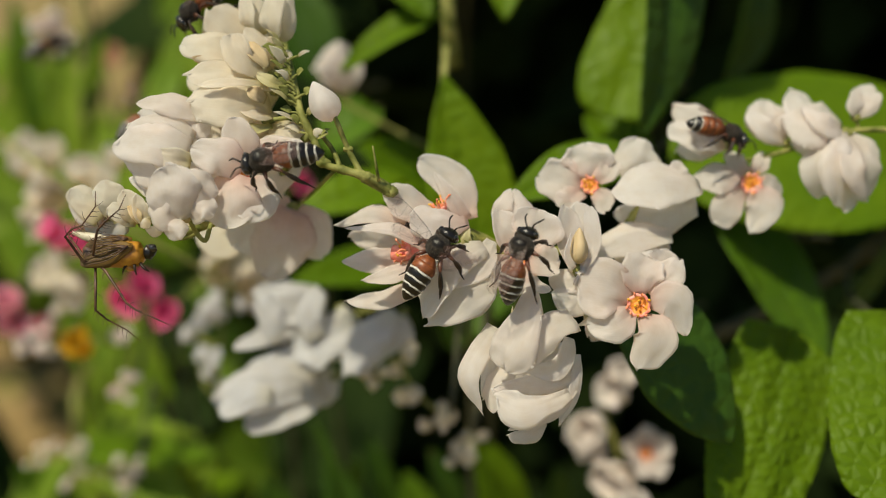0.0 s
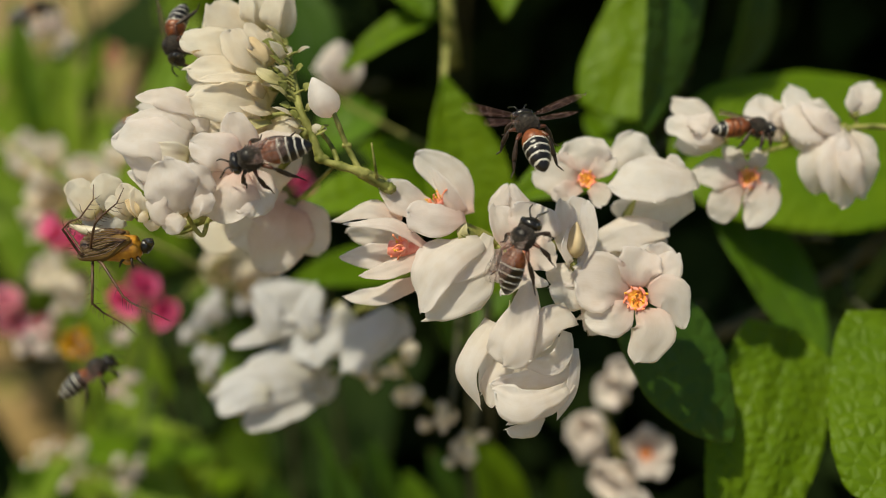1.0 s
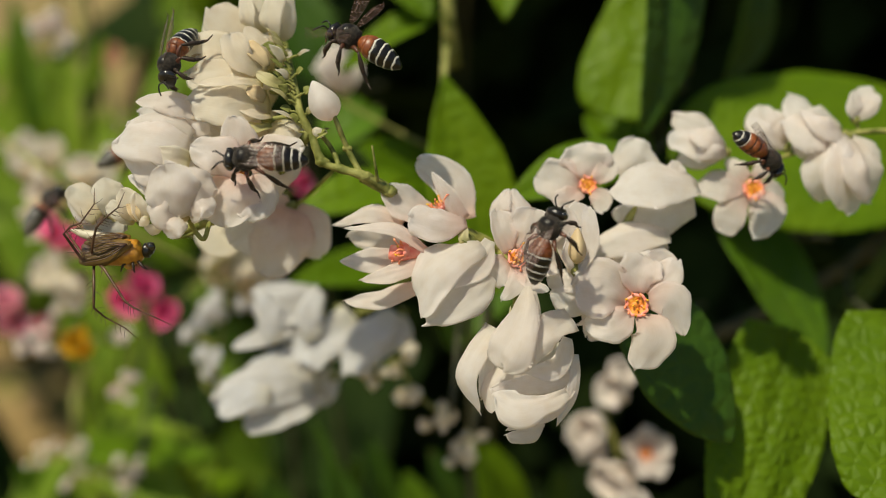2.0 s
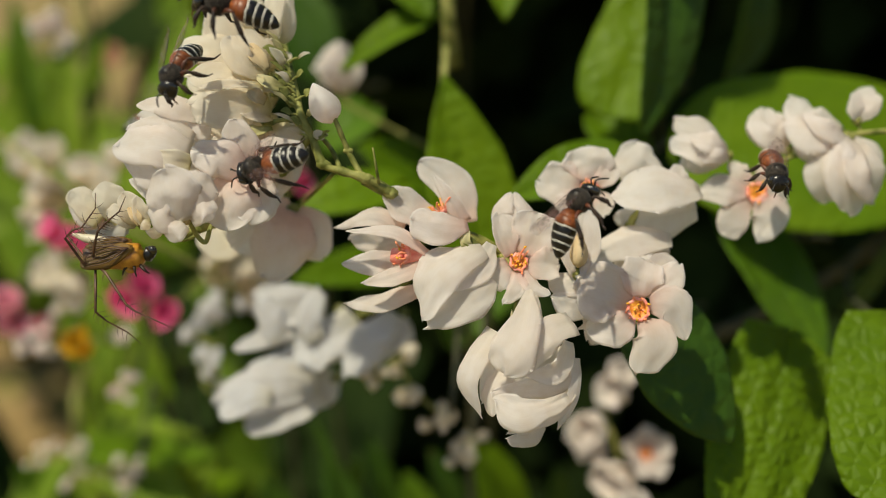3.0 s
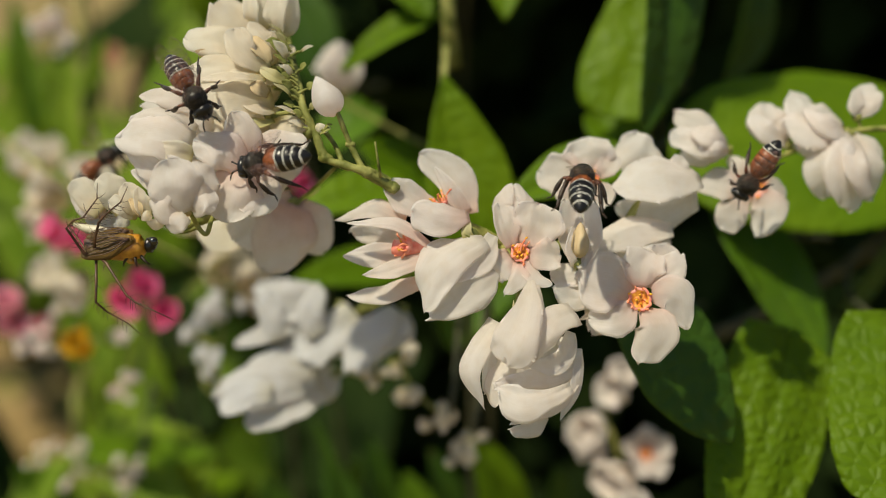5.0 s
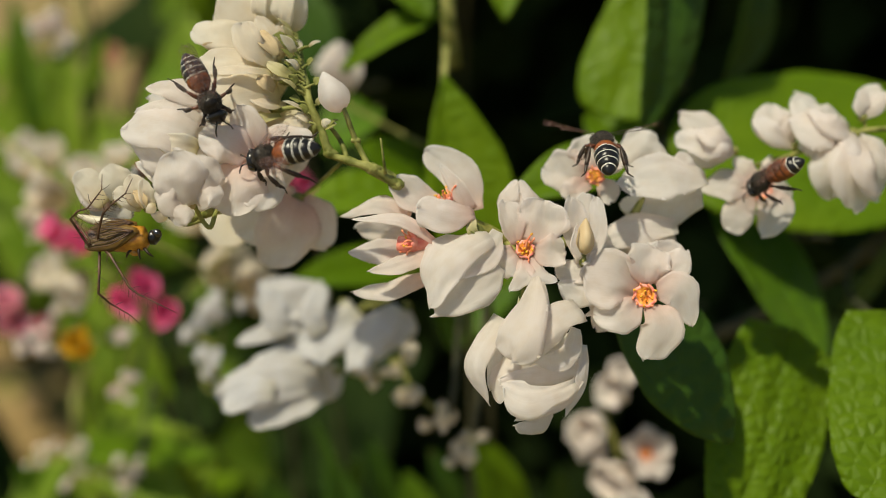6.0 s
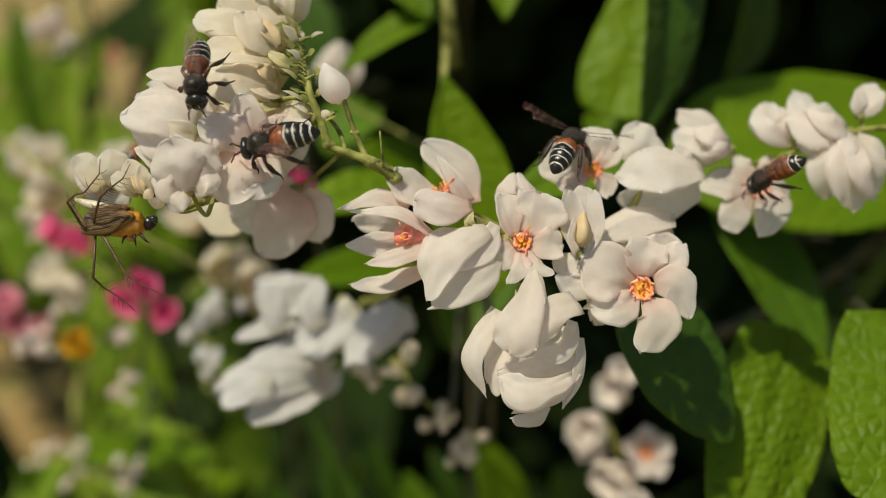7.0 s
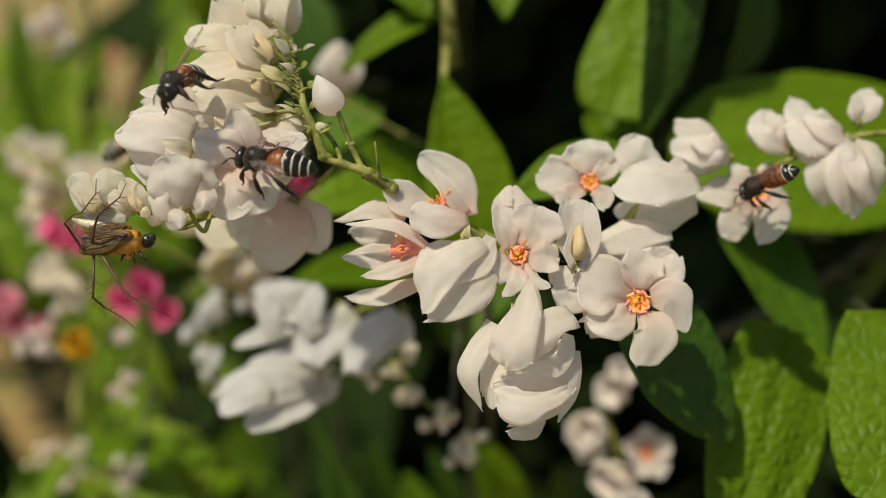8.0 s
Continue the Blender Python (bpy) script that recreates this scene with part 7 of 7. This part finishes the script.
    fly(BEE_POD, [(0, 6.1, -1.5, -7, 0.40, 0.90, 0.18, -0.4, 0.3, 1), (0.5, 6.1, -0.9, -7, 0.35, 0.92, 0.20, -0.4, 0.3, 1), (1, 6.1, -0.6, -7, 0.48, 0.87, 0.12, -0.5, 0.3, 1), (1.5, 6.6, -0.2, -7, 0.44, 0.89, 0.14, -0.5, 0.3, 1), (1.7, 7.4, -0.3, -7, 0.46, 0.88, 0.13, -0.5, 0.4, 1),
                  (2.2, 9.0, 0.9, -7, 0.46, 0.88, 0.14, -0.5, 0.5, 1), (2.8, 10.6, 2.1, -7, 0.44, 0.88, 0.15, -0.8, 0.5, 0.6), (3, 10.6, 2.9, -7, 0.68, 0.71, 0.16, -0.75, 0.6, 0.4), (3.5, 10.8, 4.6, -7, 0.90, 0.43, 0.04, -0.45, 0.9, 0.1), (4, 11.8, 4.9, -7, 0.95, -0.22, 0.20, 0.2, 1, 0.25), (4.2, 11.9, 4.9, -7, 0.95, -0.16, 0.28, 0.1, 1, 0.3),
                  (4.5, 11.6, 5.2, -7, 0.39, 0.31, 0.87, -0.1, 0.7, 1), (4.7, 11.7, 5.4, -7, 0.18, 0.26, 0.95, 0, 0.7, 1), (5.2, 12.9, 6.6, -5, 0.09, 0.25, 0.95, 0, 0.6, 1), (5.8, 14.3, 8.3, -2, 0.04, 0.22, 0.96, 0, 0.7, 0.9), (6, 15.3, 9.8, 0, 0.01, 0.24, 0.95, 0, 0.7, 0.9), (6.3, 17.0, 11.0, 1, -0.17, 0.45, 0.88, 0.1, 0.6, 1), (6.4, 16.6, 11.4, 1.5, -0.17, 0.45, 0.88, 0.1, 0.6, 1), (6.6, 15.3, 12.0, 2, -0.05, 0.33, 0.94, 0, 0.7, 1), (6.8, 13.5, 11.3, 2, 0.02, 0.3, 0.95, 0, 0.7, 1), (6.9, 12.7, 10.9, 2, 0.2, 0.33, 0.92, 0, 0.7, 1), (7, 12.0, 10.2, 2, 0.38, 0.33, 0.86, 0, 0.8, 0.9), (7.1, 11.3, 9.4, 2, 0.65, 0.3, 0.7, -0.1, 0.9, 0.7), (7.2, 10.9, 8.4, 2.2, 0.7, 0.33, 0.63, -0.2, 0.9, 0.6), (7.3, 10.8, 6.9, 2.5, 0.7, 0.3, 0.65, -0.2, 0.9, 0.6), (7.4, 10.3, 4.6, 4, 0.45, 0.2, 0.87, -0.1, 0.9, 0.6), (7.5, 9.9, 2.1, 6.5, 0.15, 0.1, 0.98, 0, 1, 0.5), (8, 9.9, 1.7, 7, 0.1, 0.1, 0.99, 0, 1, 0.5)],
        [(0.0, 0.0, 0), (3.0, 0.0, 0), (3.5, 0.05, 0.2), (4.7, 0.0, 0), (5.6, 0.6, 0.5), (6.0, 1, 0.3), (6.5, 0.85, -0.1), (7.2, 0.9, 0.5), (7.5, 0.1, 0.1), (8.0, 0.0, 0.0)])
    fly(BEE_SIDE, [(0, 28.04, 12.44, 7.5, 0.88, -0.36, 0.3, 0, 1, 0.5), (0.5, 28.88, 12.65, 7.5, 0.91, -0.26, 0.3, 0, 1, 0.5), (1, 30.37, 12.55, 7, 0.95, -0.08, 0.28, 0, 1, 0.4), (1.5, 30.52, 10.98, 4, 0.92, -0.31, 0.23, 0, 1, 0.5), (1.7, 29.91, 10.15, 3, 0.89, -0.38, 0.25, 0.2, 1, 0.6),
                   (2.2, 31.49, 9.41, 3, 0.55, -0.7, 0.46, 0.5, 0.6, 0.9), (2.8, 31.83, 8.04, 2, -0.03, -0.57, -0.82, 0.1, 0.5, 1), (3, 31.83, 8.25, 2, -0.12, -0.63, -0.76, 0.1, 0.4, 1), (3.2, 31.49, 8.45, 3, -0.23, -0.97, 0.1, 0.1, 0.3, 1), (3.5, 30.65, 7.71, 3, -0.27, -0.77, 0.57, 0.1, 0.3, 1), (4, 30.23, 7.4, 3, -0.22, -0.7, 0.68, 0.1, 0.3, 1), (4.5, 30.44, 7.93, 3, -0.31, -0.71, 0.63, 0.1, 0.3, 1),
                   (5.2, 30.96, 7.4, 3, -0.45, -0.71, 0.54, 0.1, 0.3, 1), (5.8, 32.21, 7.29, 4, -0.38, -0.42, 0.83, 0.1, 0.5, 1), (6.5, 32.53, 7.71, 4, -0.44, -0.37, 0.82, 0.1, 0.5, 1), (7.2, 32.42, 7.5, 4, -0.42, -0.39, 0.82, 0.1, 0.5, 1), (8, 31.79, 6.87, 4, -0.44, -0.34, 0.83, 0.1, 0.5, 1)], still)
    fly(BEE_TOP, [(0, -24.3, 25.2, 6, -0.62, -0.78, 0.0, -0.6, 0.5, 0.6), (0.5, -25.3, 24.5, 6, -0.40, -0.90, 0.0, -0.8, 0.3, 0.5), (0.8, -26.5, 22.7, 5, -0.05, -0.97, -0.20, -0.9, 0.2, 0.5), (1, -27.0, 21.7, 5, 0.20, -0.95, -0.25, -0.9, 0.1, 0.4), (1.5, -27.3, 21.0, 5, 0.15, -0.94, -0.30, -0.9, 0.1, 0.4), (1.7, -27.2, 20.6, 4, 0.08, -0.94, -0.32, -0.9, 0.2, 0.5),
                  (2.2, -23.9, 17.5, -4, -0.15, -0.88, -0.45, -0.7, 0.2, 0.7), (2.8, -23.5, 16.9, -6, -0.17, -0.83, -0.52, -0.6, 0.3, 0.7), (3, -23.4, 16.5, -6, -0.12, -0.85, -0.50, -0.6, 0.3, 0.7), (3.2, -23.6, 15.5, -6, 0.05, -0.85, -0.50, -0.6, 0.3, 0.8), (3.5, -23.5, 14.4, -6, 0.15, -0.80, -0.58, -0.5, 0.3, 0.8), (4, -24.0, 14.4, -6, 0.10, -0.82, -0.55, -0.5, 0.3, 0.8), (4.4, -23.5, 14.9, -6, 0.20, -0.83, -0.50, -0.3, 0.4, 0.9), (4.7, -23.0, 15.2, -6, 0.50, -0.74, -0.35, -0.2, 0.4, 1),
                  (5.2, -22.5, 14.5, -6, 0.46, -0.87, 0.19, 0, 0.4, 1), (5.8, -21.4, 14.5, -6, 0.51, -0.85, 0.13, 0, 0.4, 1), (6, -21.3, 14.5, -6, 0.42, -0.89, 0.17, 0, 0.4, 1), (6.5, -21.1, 15.4, -6, 0.22, -0.97, 0.06, -0.1, 0.3, 1), (6.8, -21.4, 15.7, -6, 0.14, -0.98, -0.05, -0.2, 0.3, 1), (7.1, -22.1, 16.2, -6, 0.03, -0.95, -0.30, -0.3, 0.4, 1), (7.3, -22.6, 16.3, -6, -0.15, -0.74, -0.65, -0.5, 0.7, 0.7), (7.5, -22.5, 16.2, -6, -0.19, -0.74, -0.64, -0.5, 0.7, 0.7), (7.7, -22.7, 16.0, -6, -0.22, -0.72, -0.66, -0.5, 0.7, 0.7), (8, -23.1, 15.4, -6, -0.15, -0.60, -0.78, -0.5, 0.8, 0.5)], [(0.0, 0.0, 0), (2.8, 0.1, 0.5), (4.2, 0.25, 0.8), (5.0, 0.05, 0.2), (5.8, -0.04, 0.0), (7.2, -0.03, 0.1), (8.0, 0.25, 1.6)])
    fly(BEE_LOW, [(0, -59.0, -55.1, 110, 0.80, 0.40, 0.44, 0, 1, 0.5), (0.5, -59.7, -32.5, 100, 0.86, 0.39, 0.33, 0, 1, 0.5), (0.8, -47.5, -21.1, 45, 0.83, 0.47, 0.31, 0, 1, 0.5), (1, -39.2, -13.8, 14, 0.82, 0.51, 0.25, 0, 1, 0.5), (1.2, -39.7, -9.9, 14, 0.77, 0.54, 0.34, 0, 1, 0.5), (1.5, -40.2, -5.0, 14, 0.60, 0.68, 0.43, -0.2, 1, 0.7), (1.7, -41.7, -1.7, 16, 0.58, 0.71, 0.38, -0.2, 1, 0.7), (2.2, -51.8, 8.8, 24, 0.61, 0.73, 0.30, -0.2, 1, 0.7), (2.8, -65.3, 15.6, 24, 0.61, 0.73, 0.30, -0.2, 1, 0.7), (8, -85.8, 19.6, 24, 0.68, 0.68, 0.25, -0.2, 1, 0.7)], [(0.0, 0.8, 0.6), (8.0, 0.8, 0.6)])
    fly(BEE_SHY, [(0, -35.0, 14.8, 20, 0.70, 0.51, 0.50, 0, 1, 0.6), (0.5, -35.0, 14.8, 20, 0.70, 0.51, 0.50, 0, 1, 0.6), (1, -35.4, 14.7, 20, 0.65, 0.39, 0.66, 0, 1, 0.6), (1.5, -37.5, 10.1, 20, 0.76, 0.35, 0.54, 0, 1, 0.6), (1.7, -37.5, 10.3, 20, 0.76, 0.35, 0.54, 0, 1, 0.6), (2.8, -35.6, 15.7, 26, 0.82, 0.29, 0.48, 0, 1, 0.6), (3.5, -36.1, 16.1, 26, 0.84, 0.20, 0.51, 0, 1, 0.6), (4, -37.8, 16.5, 26, 0.78, 0.21, 0.59, 0, 1, 0.6), (4.2, -41.0, 12.5, 24, 0.78, 0.45, 0.44, 0, 1, 0.6),
                  (4.5, -40.1, 10.4, 16, 0.82, 0.55, 0.18, -0.3, 1, 0.7), (4.7, -41.4, 10.0, 16, 0.79, 0.61, 0.07, -0.3, 1, 0.7), (5.2, -37.0, 9.4, 19, 0.78, 0.56, 0.27, -0.3, 1, 0.7), (5.8, -34.1, 9.6, 20, 0.63, 0.44, 0.63, -0.3, 1, 0.7), (7, -34.9, 11.6, 20, 0.66, 0.52, 0.53, -0.3, 1, 0.7), (7.5, -36.7, 12.6, 20, 0.69, 0.51, 0.51, -0.3, 1, 0.7), (8, -36.4, 12.4, 20, 0.71, 0.43, 0.56, -0.3, 1, 0.7)], [(0.0, 0.9, 0.6), (8.0, 0.9, 0.6)])
    fly(BEE_FAR, [(0, -60.7, 30.9, 55, 0.86, 0.35, 0.37, 0, 1, 0.5), (0.3, -62.0, 29.6, 55, 0.89, 0.32, 0.32, 0, 1, 0.5), (0.5, -58.7, 29.9, 55, 0.86, 0.40, 0.32, 0, 1, 0.5), (0.8, -57.1, 33.6, 55, 0.84, 0.34, 0.42, 0, 1, 0.5), (1, -62.9, 36.1, 55, 0.86, 0.35, 0.37, 0, 1, 0.5), (1.5, -74.4, 43.8, 55, 0.86, 0.35, 0.37, 0, 1, 0.5), (8, -103.6, 54.0, 55, 0.86, 0.35, 0.37, 0, 1, 0.5)], [(0.0, 1, 0.6), (8.0, 1, 0.6)])


motions()
